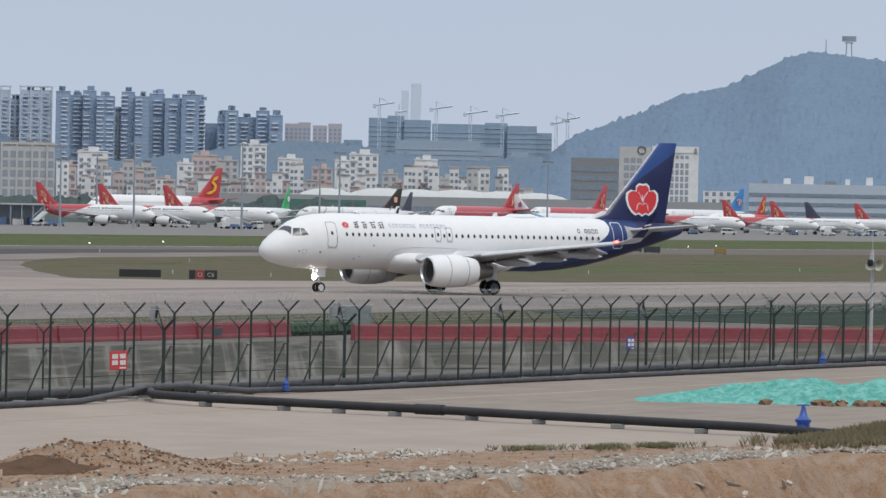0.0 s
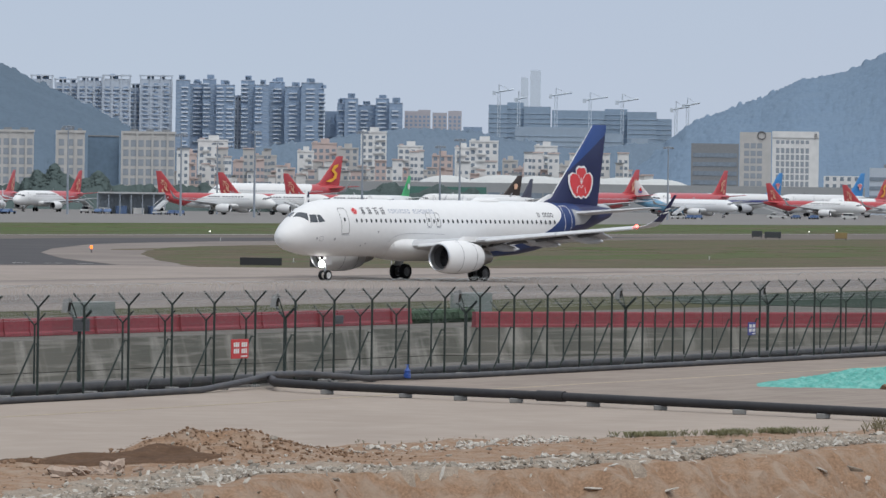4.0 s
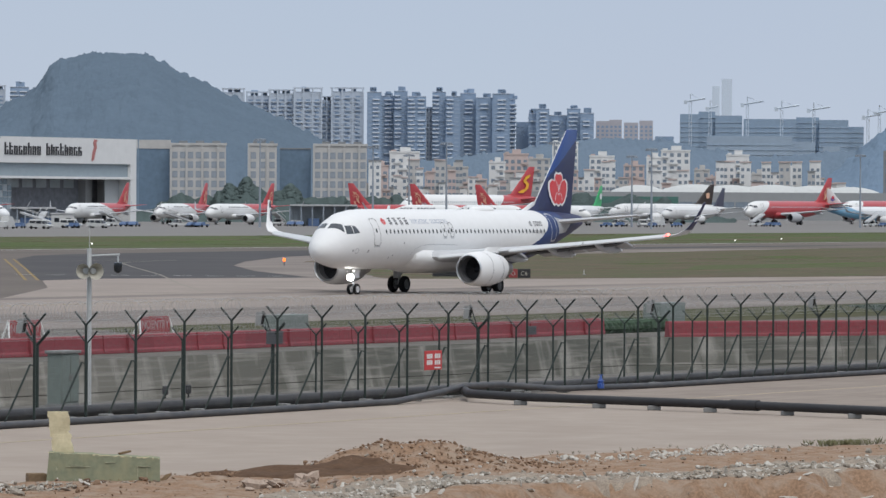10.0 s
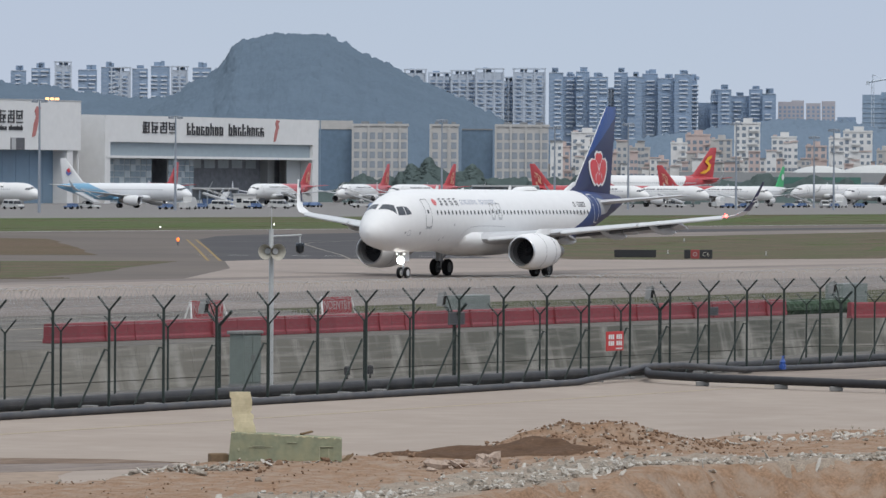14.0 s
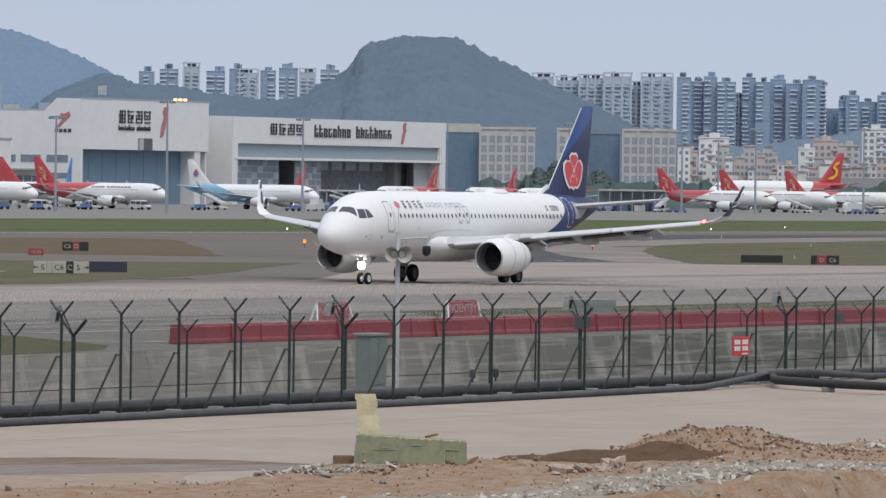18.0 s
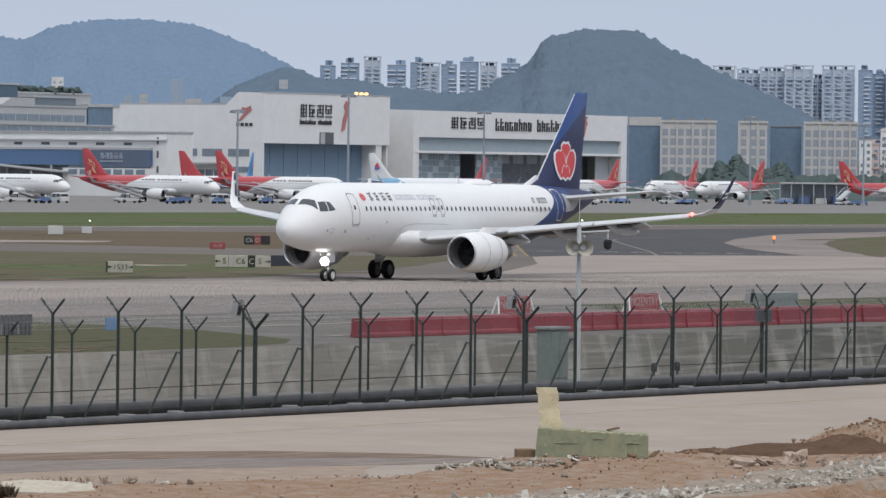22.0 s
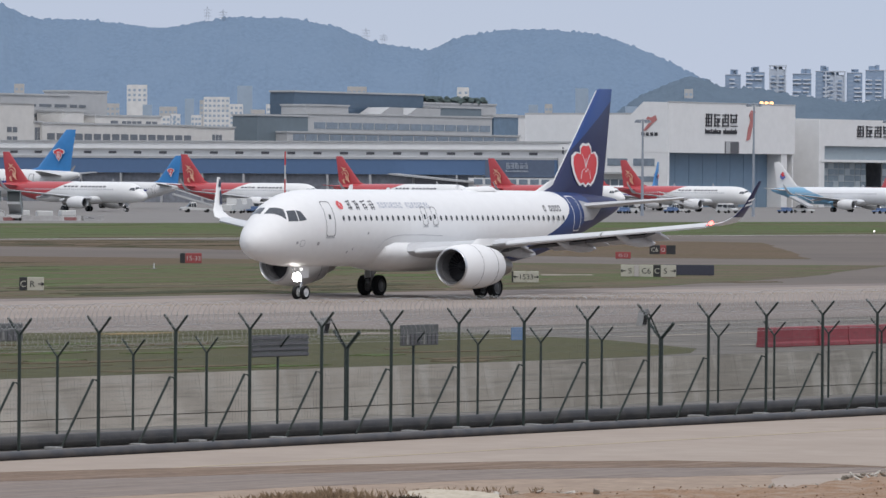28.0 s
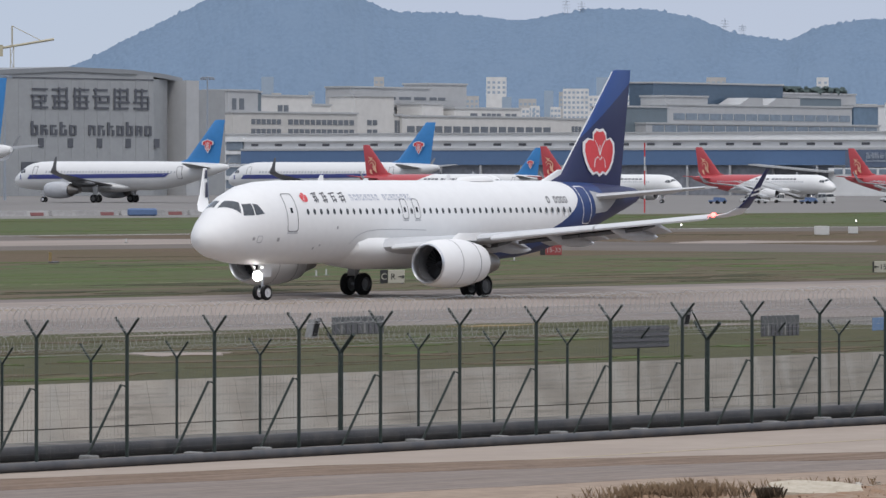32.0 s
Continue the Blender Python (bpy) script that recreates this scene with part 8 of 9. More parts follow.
brown = airliner("parked white freighter with a dark brown tail", PLAIN, paint("brown_tail", (0.035, 0.025, 0.022), 0.4, 0, 0.08, 2.0), PLAIN, GREY_PAINT, PLAIN, "parked airliners")
emblem(brown, [(33.9, 7.6), (34.9, 7.6), (35.1, 9.0), (34.4, 9.4), (33.8, 9.0)], GOLD)
brown.matrix_basis = along(25.42, 2010, 145) @ Matrix.Scale(1.12, 4)
blue_tail = paint("sky_blue_tail", (0.035, 0.20, 0.47), 0.4, 0, 0.05, 2.0)
wide = airliner("parked white wide-body airliner with a blue tail and dark stripe", PLAIN, blue_tail, GREY_PAINT, paint("slate_wing", (0.17, 0.175, 0.185), 0.5, 0, 0.06, 1.5), paint("slate_tailplane", (0.2, 0.205, 0.21), 0.5), "parked airliners")
KAPOK = [(-0.72, 0.55), (-1.05, 0.4), (-1.05, 0.05), (-0.78, -0.1), (-0.6, 0.12), (-0.52, -0.5), (0, -1.15), (0.52, -0.5), (0.6, 0.12), (0.78, -0.1), (1.05, 0.05), (1.05, 0.4), (0.72, 0.55), (0, 0.72)]
emblem(wide, [(34.35 + u * 0.95, 8.25 + v * 1.05) for u, v in KAPOK], PLAIN, 0.45)
emblem(wide, [(34.35 + u * 0.78, 8.25 + v * 0.9) for u, v in KAPOK], RED_PAINT, 0.47)
for u in (-0.26, 0.0, 0.26):
    emblem(wide, [(34.35 + u - 0.05, 8.6), (34.35 + u + 0.05, 8.6), (34.35 + u * 0.5 + 0.04, 7.5), (34.35 + u * 0.5 - 0.04, 7.5)], PLAIN, 0.49)
for side in (1, -1):
    part("stripe", patch(((2.0, 3.3), (28, 3.62), (29, 4.2), (2.0, 3.95)), lambda a, z, q=side: skin(a, z, q, 0.02), 12), paint("stripe_navy", (0.04, 0.05, 0.2), 0.4), wide, "dark blue stripe")
wide.matrix_basis = pose(970, 849, 0, 0, 0, 90) @ Matrix.Diagonal((1.56, 1.48, 1.43, 1))
for x, y, sc in ((901.5, 848, (1.56, 1.48, 1.43)), (823, 848, (1.93, 1.8, 2.05)), (1031, 848, (1, 1, 1))):
    copy_thing(wide, pose(x, y, 0, 0, 0, 90)).scale = sc
for th, d, head, sc in ((21.95, 2190, 168, (1.6, 1.45, 1.4)), (22.73, 2260, 168, (1.6, 1.45, 1.4)), (33.93, 1420, 200, (1, 1, 1))):
    c = copy_thing(wide, along(th, d, head))
    c.scale = sc
gold_swirl = airliner("parked white and red airliner with a yellow swirl on its tail", two_tone("white_red_hull", (0.72, 0.72, 0.71), RED, 1.0, 22.0), TAIL_RED, PLAIN, GREY_PAINT, TAIL_RED, "parked airliners")
YELLOW = paint("tail_yellow", (0.75, 0.42, 0.04), 0.4)
emblem(gold_swirl, [(31.8, 6.4), (33.4, 6.3), (34.8, 7.2), (35.0, 8.2), (34.2, 9.0), (35.2, 9.6), (35.4, 10.2), (34.2, 9.8), (33.4, 8.8), (34.3, 8.0), (33.9, 7.2), (32.9, 6.9)], YELLOW)
gold_swirl.matrix_basis = along(27.44, 1880, 158) @ Matrix.Scale(1.55, 4)
big_red = airliner("parked red-bodied freighter with a white nose", two_tone("freighter_hull", (0.72, 0.72, 0.71), RED, 1.2, 2.0), TAIL_RED, GREY_PAINT, GREY_PAINT, TAIL_RED, "parked airliners", sharklet=False)
swirl(big_red, GOLD)
big_red.matrix_basis = along(24.11, 1900, 168) @ Matrix.Scale(1.3, 4)
c = copy_thing(big_red, along(23.19, 2000, 170))
c.scale = (1.35, 1.35, 1.35)
c = copy_thing(gold_swirl, pose(2010, 790, 0, 0, 0, 172))
c.scale = (1.2, 1.2, 1.2)
dark = airliner("parked airliner with a dark slate tail", PLAIN, paint("slate_tail", (0.05, 0.055, 0.085), 0.4), PLAIN, GREY_PAINT, PLAIN, "parked airliners")
dark.matrix_basis = pose(2062, 735, 0, 0, 0, -90)
copy_thing(red_jet, pose(2110, 733, 0, 0, 0, -90))
copy_thing(dark, along(24.9, 1890, 172))

# ---- apron vehicles and sheds ----
VAN_WHITE = paint("van_white", (0.5, 0.5, 0.49), 0.4, 0, 0.04, 1.0, 0.2, (0.5, 0.5, 0.48), 1.5)
TRUCK_BLUE = paint("truck_blue", (0.085, 0.14, 0.26), 0.45, 0, 0.06, 1.0)


def vehicle(kind_, at, long=5.5, tall=2.3, mat=None, group="apron vehicles"):
    mat = mat or VAN_WHITE
    v = thing(kind_, {"service_van": "small white airport service van", "stair_truck": "white truck carrying passenger stairs", "baggage_cart": "low blue baggage cart", "cargo_loader": "boxy pale cargo loader"}[kind_], kind_.replace("_", " "), group, at=at)
    if kind_ in ("service_van", "stair_truck"):
        back = tall * (0.95 if kind_ == "service_van" else 0.52)
        part("body", Geo().loft([[(x, -w, 0.42), (x, w, 0.42), (x, w, z), (x, -w, z)] for x, w, z in ((-long / 2, 0.96, back * 0.55), (-long * 0.49, 1.0, back * 0.62), (long * 0.3, 1.0, tall * 0.5), (long * 0.47, 0.95, tall * 0.44), (long / 2, 0.85, tall * 0.36))]), mat, v)
        c0 = -0.44 if kind_ == "service_van" else 0.02
        part("cab", Geo().loft([[(c0 * long, -0.94, tall * 0.48), (long * 0.33, -0.94, tall * 0.48), (long * 0.33, 0.94, tall * 0.48), (c0 * long, 0.94, tall * 0.48)], [((c0 + 0.03) * long, -0.86, tall * 0.82), (long * 0.22, -0.86, tall * 0.82), (long * 0.22, 0.86, tall * 0.82), ((c0 + 0.03) * long, 0.86, tall * 0.82)]]), DARK_GLASS, v, "dark glazed cab")
        part("roof", Geo().loft([[((c0 + 0.02) * long, -0.88, tall * 0.82), (long * 0.23, -0.88, tall * 0.82), (long * 0.23, 0.88, tall * 0.82), ((c0 + 0.02) * long, 0.88, tall * 0.82)], [((c0 + 0.05) * long, -0.74, tall * 0.95), (long * 0.19, -0.74, tall * 0.95), (long * 0.19, 0.74, tall * 0.95), ((c0 + 0.05) * long, 0.74, tall * 0.95)]]), mat, v)
        for u in (c0 + 0.03, (c0 + 0.25) / 2, 0.2):
            for q in (-1, 1):
                part("pillar", Geo().tube([(u * long, q * 0.95, tall * 0.48), (u * long, q * 0.87, tall * 0.83)], 0.07, 5), mat, v)
        part("bumper", Geo().box(long * 0.49, long * 0.52, -0.85, 0.85, 0.4, 0.62), GAP, v)
    else:
        part("body", Geo().loft([[(x, -1.05, 0.45), (x, 1.05, 0.45), (x, 1.0, z), (x, -1.0, z)] for x, z in ((-long / 2, tall * 0.55), (-long * 0.1, tall * 0.6), (-long * 0.08, tall), (long * 0.3, tall * 0.95), (long / 2, tall * 0.5))]), mat, v)
    for a in (-0.3, 0.3):
        for q in (-1, 1):
            w = part("wheel", Geo().tube([(a * long, q * 0.85, 0.36), (a * long, q * 1.08, 0.36)], 0.36, 12), TYRE, v, "", True)
    if kind_ == "stair_truck":
        part("stairs", Geo().loft([[(-long * 0.45, -0.8, 1.2), (-long * 0.45, 0.8, 1.2), (-long * 0.45, 0.8, 1.6), (-long * 0.45, -0.8, 1.6)], [(long * 0.75, -0.8, 3.4), (long * 0.75, 0.8, 3.4), (long * 0.75, 0.8, 3.8), (long * 0.75, -0.8, 3.8)]]), PANEL_GREY, v)
        for q in (-1, 1):
            part("stair_rail", Geo().tube([(-long * 0.45, q * 0.8, 2.4), (long * 0.75, q * 0.8, 4.7)], 0.06, 5), VAN_WHITE, v)
    return v


van = vehicle("service_van", pose(1210, 716, 0, 0, 0, -70))
truck = vehicle("stair_truck", pose(1000, 722, 0, 0, 0, 130), 6.5, 2.2)
cart = vehicle("baggage_cart", pose(1180, 712, 0, 0, 0, 10), 3.2, 1.3, TRUCK_BLUE)
loader = vehicle("cargo_loader", pose(930, 716, 0, 0, 0, 20), 8.0, 2.9)
r5 = random.Random(5)
for s in (917, 976, 1029, 1086, 1142, 1202, 1446, 1487, 1524, 1778, 1893, 1965, 2018):
    copy_thing(truck, pose(s + 6 + r5.uniform(-2, 4), 722 + r5.uniform(-6, 4), 0, 0, 0, r5.uniform(60, 160)))
    copy_thing(van, pose(s + r5.uniform(9, 22), 716 + r5.uniform(-20, 10), 0, 0, 0, r5.uniform(0, 360)))
    for k in range(r5.randint(1, 3)):
        copy_thing(cart, pose(s + r5.uniform(-18, 18) + 0.0, 708 + r5.uniform(-8, 8), 0, 0, 0, r5.uniform(-20, 20)))
    if r5.random() < 0.2:
        copy_thing(loader, pose(s + r5.uniform(-12, 14), 706 + r5.uniform(-8, 4), 0, 0, 0, r5.uniform(-30, 30)))
GLASSY = paint("stair_glass", (0.15, 0.19, 0.19), 0.4)
for th, d, head in ((40.0, 905, 44), (39.79, 903, 36)):
    x, y = bearing(th, d)
    st = thing("boarding_stairs", "covered white boarding stairs with dark glass sides", "boarding stairs", "boarding stairs", at=pose(x, y, 0, 0, 0, head))
    part("chassis", Geo().slab(0, 0, 0.5, 7.5, 2.2, 0.7, 0, 0.08), VAN_WHITE, st)
    part("cab", Geo().slab(3.0, 0, 1.2, 1.6, 2.0, 1.3, 0, 0.1), VAN_WHITE, st)
    part("cab_window", Geo().slab(3.1, 0, 1.7, 1.62, 2.04, 0.6, 0, 0.05), DARK_GLASS, st)
    part("flight", Geo().loft([[(4.8, -1, 0.3), (4.8, 1, 0.3), (4.8, 1, 0.8), (4.8, -1, 0.8)], [(-2.2, -1, 3.4), (-2.2, 1, 3.4), (-2.2, 1, 3.9), (-2.2, -1, 3.9)], [(-3.8, -1, 3.4), (-3.8, 1, 3.4), (-3.8, 1, 3.9), (-3.8, -1, 3.9)]]), PANEL_GREY, st)
    for q in (-1, 1):
        part("side_glass", Geo().loft([[(4.6, q * 1.0 - 0.03, 0.8), (4.6, q * 1.0 + 0.03, 0.8), (4.6, q * 1.0 + 0.03, 2.6), (4.6, q * 1.0 - 0.03, 2.6)], [(-2.2, q * 1.0 - 0.03, 3.9), (-2.2, q * 1.0 + 0.03, 3.9), (-2.2, q * 1.0 + 0.03, 6.0), (-2.2, q * 1.0 - 0.03, 6.0)], [(-3.8, q * 1.0 - 0.03, 3.9), (-3.8, q * 1.0 + 0.03, 3.9), (-3.8, q * 1.0 + 0.03, 6.0), (-3.8, q * 1.0 - 0.03, 6.0)]]), GLASSY, st)
        for a in (-2.5, 2.8):
            part("wheel", Geo().tube([(a, q * 0.9, 0.42), (a, q * 1.12, 0.42)], 0.42, 12), TYRE, st, "", True)
    st.scale = (0.75, 0.95, 0.74)
    # Added dark panel imitating the dim inside of the covered stairs.
    part("end_curtain", Geo().box(-3.3, -3.2, -0.94, 0.94, 3.92, 5.9), paint("inside_shade_grey", (0.06, 0.068, 0.07), 0.7), st)
    part("canopy", Geo().loft([[(4.7, -1.1, 2.6), (4.7, 1.1, 2.6), (4.7, 1.1, 2.75), (4.7, -1.1, 2.75)], [(-2.2, -1.1, 6.0), (-2.2, 1.1, 6.0), (-2.2, 1.1, 6.15), (-2.2, -1.1, 6.15)], [(-4, -1.1, 6.0), (-4, 1.1, 6.0), (-4, 1.1, 6.15), (-4, -1.1, 6.15)]]), GLASSY, st)
STAIR_RED = paint("stair_red", (0.36, 0.06, 0.06), 0.5, 0, 0.1, 0.6)


def passenger_stairs(at, side_mat, label):
    st_ = thing("passenger_stairs", label, "boarding stairs", "open boarding stairs", at=at)
    part("chassis", Geo().slab(-0.4, 0, 0.42, 6.2, 2.0, 0.35, 0, 0.06), VAN_WHITE, st_)
    part("cab", Geo().slab(-2.9, 0, 0.7, 1.3, 1.8, 1.2, 0, 0.12), VAN_WHITE, st_)
    part("platform", Geo().slab(-2.4, 0, 2.55, 1.6, 1.7, 0.16, 0, 0.03), PANEL_GREY, st_)
    for q in (-1, 1):
        part("side_panel", Geo().loft([[(-1.7, q * 0.85 - 0.04, 2.45), (-1.7, q * 0.85 + 0.04, 2.45), (-1.7, q * 0.85 + 0.04, 3.3), (-1.7, q * 0.85 - 0.04, 3.3)], [(3.3, q * 0.85 - 0.04, 0.3), (3.3, q * 0.85 + 0.04, 0.3), (3.3, q * 0.85 + 0.04, 1.1), (3.3, q * 0.85 - 0.04, 1.1)]]), VAN_WHITE, st_)
        part("side_band", Geo().loft([[(-1.7, q * 0.9 - 0.04, 2.4), (-1.7, q * 0.9 + 0.04, 2.4), (-1.7, q * 0.9 + 0.04, 2.66), (-1.7, q * 0.9 - 0.04, 2.66)], [(3.3, q * 0.9 - 0.04, 0.25), (3.3, q * 0.9 + 0.04, 0.25), (3.3, q * 0.9 + 0.04, 0.5), (3.3, q * 0.9 - 0.04, 0.5)]]), side_mat, st_)
        part("hand_rail", Geo().tube([(-3.1, q * 0.85, 2.7), (-3.1, q * 0.85, 3.55), (-1.7, q * 0.85, 3.55), (3.3, q * 0.85, 1.4), (3.3, q * 0.85, 0.5)], 0.04, 5), PANEL_GREY, st_)
        part("lift_strut", Geo().tube([(-1.9, q * 0.6, 0.7), (0.0, q * 0.6, 1.7)], 0.07, 5), GAP, st_)
        for a in (-2.6, 1.8):
            part("wheel", Geo().tube([(a, q * 0.75, 0.38), (a, q * 1.0, 0.38)], 0.38, 12), TYRE, st_, "", True)
    for k in range(11):
        part("tread", Geo().slab(-1.5 + 0.44 * k, 0, 2.4 - 0.19 * k, 0.34, 1.62, 0.05), PANEL_GREY, st_)
    return st_


for th_, d_, head_, band_, lab_ in ((40.74, 905, -46, STAIR_RED, "open white boarding stairs with a red side band"), (40.93, 922, -52, STAIR_RED, "open white boarding stairs with a red side band"), (40.1, 902, -49, PANEL_GREY, "open white boarding stairs on a small truck")):
    passenger_stairs(along(th_, d_, head_), band_, lab_)


def dolly(at, loaded):
    dl = thing("baggage_dolly", "flat pale baggage dolly " + ("with a covered load" if loaded else "standing empty"), "dolly", "baggage dollies", at=at)
    part("deck", Geo().slab(0, 0, 0.45, 3.0, 1.5, 0.12, 0, 0.03), PANEL_GREY, dl)
    part("drawbar", Geo().tube([(1.5, 0, 0.45), (2.4, 0, 0.35)], 0.05, 5), GAP, dl)
    for a in (-1, 1):
        for q in (-1, 1):
            part("wheel", Geo().tube([(a, q * 0.55, 0.22), (a, q * 0.72, 0.22)], 0.22, 10), TYRE, dl, "", True)
    if loaded:
        part("load", Geo().slab(-0.1, 0, 0.57, 2.5, 1.35, 0.9, 0, 0.12), VAN_WHITE, dl)


for k in range(9):
    dolly(along(41.32 - 0.075 * k + 0.02 * math.sin(k * 2.7), 900 + 14 * math.sin(k * 1.9) ** 2, -48 + 25 * math.sin(k * 4.1)), k % 3 == 1)
for k in range(6):
    dolly(along(39.72 - 0.11 * k, 925 + 10 * math.sin(k * 2.2), -48 + 30 * math.sin(k * 3.3)), k % 2 == 0)
for th, d, head in ((29.55, 1500, 150), (30.2, 1520, 170), (30.9, 1480, 20), (27.9, 1560, 10), (28.6, 1600, 190), (24.0, 1750, 0), (22.9, 1780, 0)):
    copy_thing(truck, along(th, d, head))
    copy_thing(cart, along(th - 0.12, d - 10, head))
    copy_thing(cart, along(th - 0.2, d - 12, head + 15))
# open-sided sheds and a site cabin
for th0, th1, d, z in ((28.5, 27.85, 1590, 5.4), (31.2, 30.75, 1500, 4.4)):
    x, y = bearing((th0 + th1) / 2, d)
    w = (th0 - th1) / 57.3 * d
    sh = thing("open_shed", "open-sided flat-roofed steel shed on the apron", "shed", "apron sheds", at=pose(x, y, 0, 0, 0, (th0 + th1) / 2 - 90))
    part("roof", Geo().box(-w / 2, w / 2, 0, 6, z, z + 0.45), PANEL_GREY, sh)
    for k in range(7):
        part("post", Geo().box(-w / 2 + w * k / 6 - 0.15, -w / 2 + w * k / 6 + 0.15, 0.2, 0.5, 0, z), MAST_GREY, sh)
    part("back_wall", Geo().box(-w / 2, w / 2, 5, 5.3, 0, z), paint("shed_blue_grey", (0.23, 0.255, 0.275), 0.6), sh)
    for k in range(4):
        part("crate", Geo().slab(-w * 0.4 + w * 0.25 * k, 3, 0, 3.0, 2.2, 1.6 + 0.5 * (k % 2), 0.1 * k, 0.05), TRUCK_BLUE if k % 2 else VAN_WHITE, sh)
x, y = bearing(30.69, 1440)
cabn = thing("site_cabin", "small white cabin beside the apron", "cabin", at=pose(x, y, 0, 0, 0, -59))
part("body", Geo().slab(0, 0, 0, 5.5, 3, 3.2, 0, 0.05), VAN_WHITE, cabn)
part("roof", Geo().slab(0, 0, 3.2, 6, 3.5, 0.3, 0, 0.05), PANEL_GREY, cabn)
for k in (-1, 1):
    part("window", Geo().box(k * 1.4 - 0.6, k * 1.4 + 0.6, -1.55, -1.45, 1.3, 2.3), DARK_GLASS, cabn)
# red and white barriers along the apron edge
DULL_WHITE = paint("dull_white_plastic", (0.36, 0.35, 0.34), 0.6, 0, 0.1, 0.6, 0.5, (0.24, 0.23, 0.22), 1.5, vary=0.2)
edge = thing("apron_barrier", "dirty white plastic barrier along the apron edge", "barrier", "apron barriers", at=pose(596, 575, 0))
part("base", Geo().loft([[(-2.4, -w, z), (2.4, -w, z), (2.4, w, z), (-2.4, w, z)] for z, w in ((0, 0.35), (0.3, 0.25), (0.75, 0.18))]), DULL_WHITE, edge)
red_edge = thing("apron_barrier", "red and white plastic barrier along the apron edge", "barrier", "apron barriers", at=pose(601, 575.2, 0))
part("base", Geo().loft([[(-2.4, -w, z), (2.4, -w, z), (2.4, w, z), (-2.4, w, z)] for z, w in ((0, 0.35), (0.3, 0.25), (0.75, 0.18))]), DULL_WHITE, red_edge)
part("red_band", Geo().box(-1.6, 1.2, -0.37, 0.37, 0.03, 0.5), paint("faded_red", (0.27, 0.11, 0.105), 0.6, 0, 0.15, 0.5), red_edge)
for k in range(2, 24):
    copy_thing(red_edge if k % 3 == 1 else edge, pose(596 + 5.0 * k, 575 + 2.0 * k / 24 + 0.3 * math.sin(k * 2.1), 0, 0, 0, 3 * math.sin(k * 3.7)))
thing("equipment_cover", "blue tarpaulin over stacked equipment", "tarpaulin", at=pose(630, 568, 0, 0, 0, -45), geo=Geo().slab(0, 0, 0, 4.2, 1.6, 1.1, 0.0, 0.2), material=TRUCK_BLUE)

# ---- taxiway signs and lights ----
SIGN_YELLOW, SIGN_BLACK = paint("sign_cream", (0.40, 0.385, 0.32), 0.5, 0, 0.04, 0.5), paint("sign_black", (0.02, 0.02, 0.022), 0.5)


def taxi_sign(s, w, cells, h=0.9, label="", turn=None):
    """A row of lit-sign cells, each (width, board, text, ink), facing the field road."""
    th = math.degrees(math.atan2(w, s))
    sg = thing("taxiway_sign", label, "sign", "taxiway signs", at=pose(s, w, 0, 0, 0, th - 90 if turn is None else turn))
    total = sum(c[0] for c in cells)
    x = -total / 2
    for wide_, board, text, ink in cells:
        part("panel", Geo().slab(x + wide_ / 2, 0, 0.05, wide_ - 0.02, 0.14, h, 0, 0.02), board, sg)
        if text:
            way = -1 if text[0] == "<" else 1 if text[-1] == ">" else 0
            text = text.strip("<>")
            words("lettering", text, h * 0.66, ink, sg, pose(x + wide_ / 2 - way * wide_ * 0.2, -0.085, 0.05 + h * 0.47, 90, 0, 0), 0.004)
            if way:
                a, zc, r = x + wide_ / 2 + way * wide_ * 0.3, 0.05 + h * 0.5, wide_ * 0.17
                for p, q in (((-r, 0), (r, 0)), ((r, 0), (r * 0.3, r * 0.55)), ((r, 0), (r * 0.3, -r * 0.55))):
                    part("arrow_stroke", Geo().tube([(a + way * p[0], -0.08, zc + p[1]), (a + way * q[0], -0.08, zc + q[1])], 0.03, 5), ink, sg)
        x += wide_
    for q in (-0.4, 0.4):
        part("foot", Geo().box(q * total - 0.05, q * total + 0.05, -0.05, 0.05, 0, 0.06), GAP, sg)
    return sg


C, K, R_, W_ = SIGN_YELLOW, SIGN_BLACK, paint("dull_sign_red", (0.27, 0.045, 0.045), 0.6), paint("dull_sign_white", (0.4, 0.37, 0.35), 0.6)
taxi_sign(450, 222.5, [(0.55, K, "", None), (0.75, R_, "O", W_), (1.1, K, "C6", C)], 0.75, "black and red taxiway sign reading C6")
taxi_sign(442, 293, [(0.95, K, "C6", C), (0.55, R_, "O", W_), (0.85, K, "", None)], 0.8, "black and red taxiway sign reading C6")
taxi_sign(412.2, 277.2, [(1.3, R_, "15-33", W_)], 0.55, "small red sign reading 15-33")
taxi_sign(333.2, 222.0, [(0.9, C, "<S", K), (0.35, W_, "", None), (0.95, C, "C6", K), (0.5, K, "C", C), (1.05, C, "S>", K)], 0.8, "cream and black taxiway direction sign")
taxi_sign(341.5, 224.2, [(3.5, paint("sign_back", (0.03, 0.032, 0.05), 0.6, 0, 0.1, 0.6), "", None)], 0.72, "dark back of a taxiway sign")
taxi_sign(453, 230, [(3.6, SIGN_BLACK, "", None)], 0.65, "dark back of a taxiway sign")
taxi_sign(306.6, 213.6, [(0.12, K, "", None), (0.8, C, "<15", K), (0.8, C, "33>", K)], 0.7, "cream sign reading 15 and 33 with arrows")
taxi_sign(257.5, 213.2, [(0.45, K, "C", C), (0.95, C, "R>", K)], 0.75, "black and cream sign reading C and R")
taxi_sign(354, 277.5, [(0.4, K, "", None), (1.25, R_, "15-33", W_)], 0.75, "red sign reading 15-33")
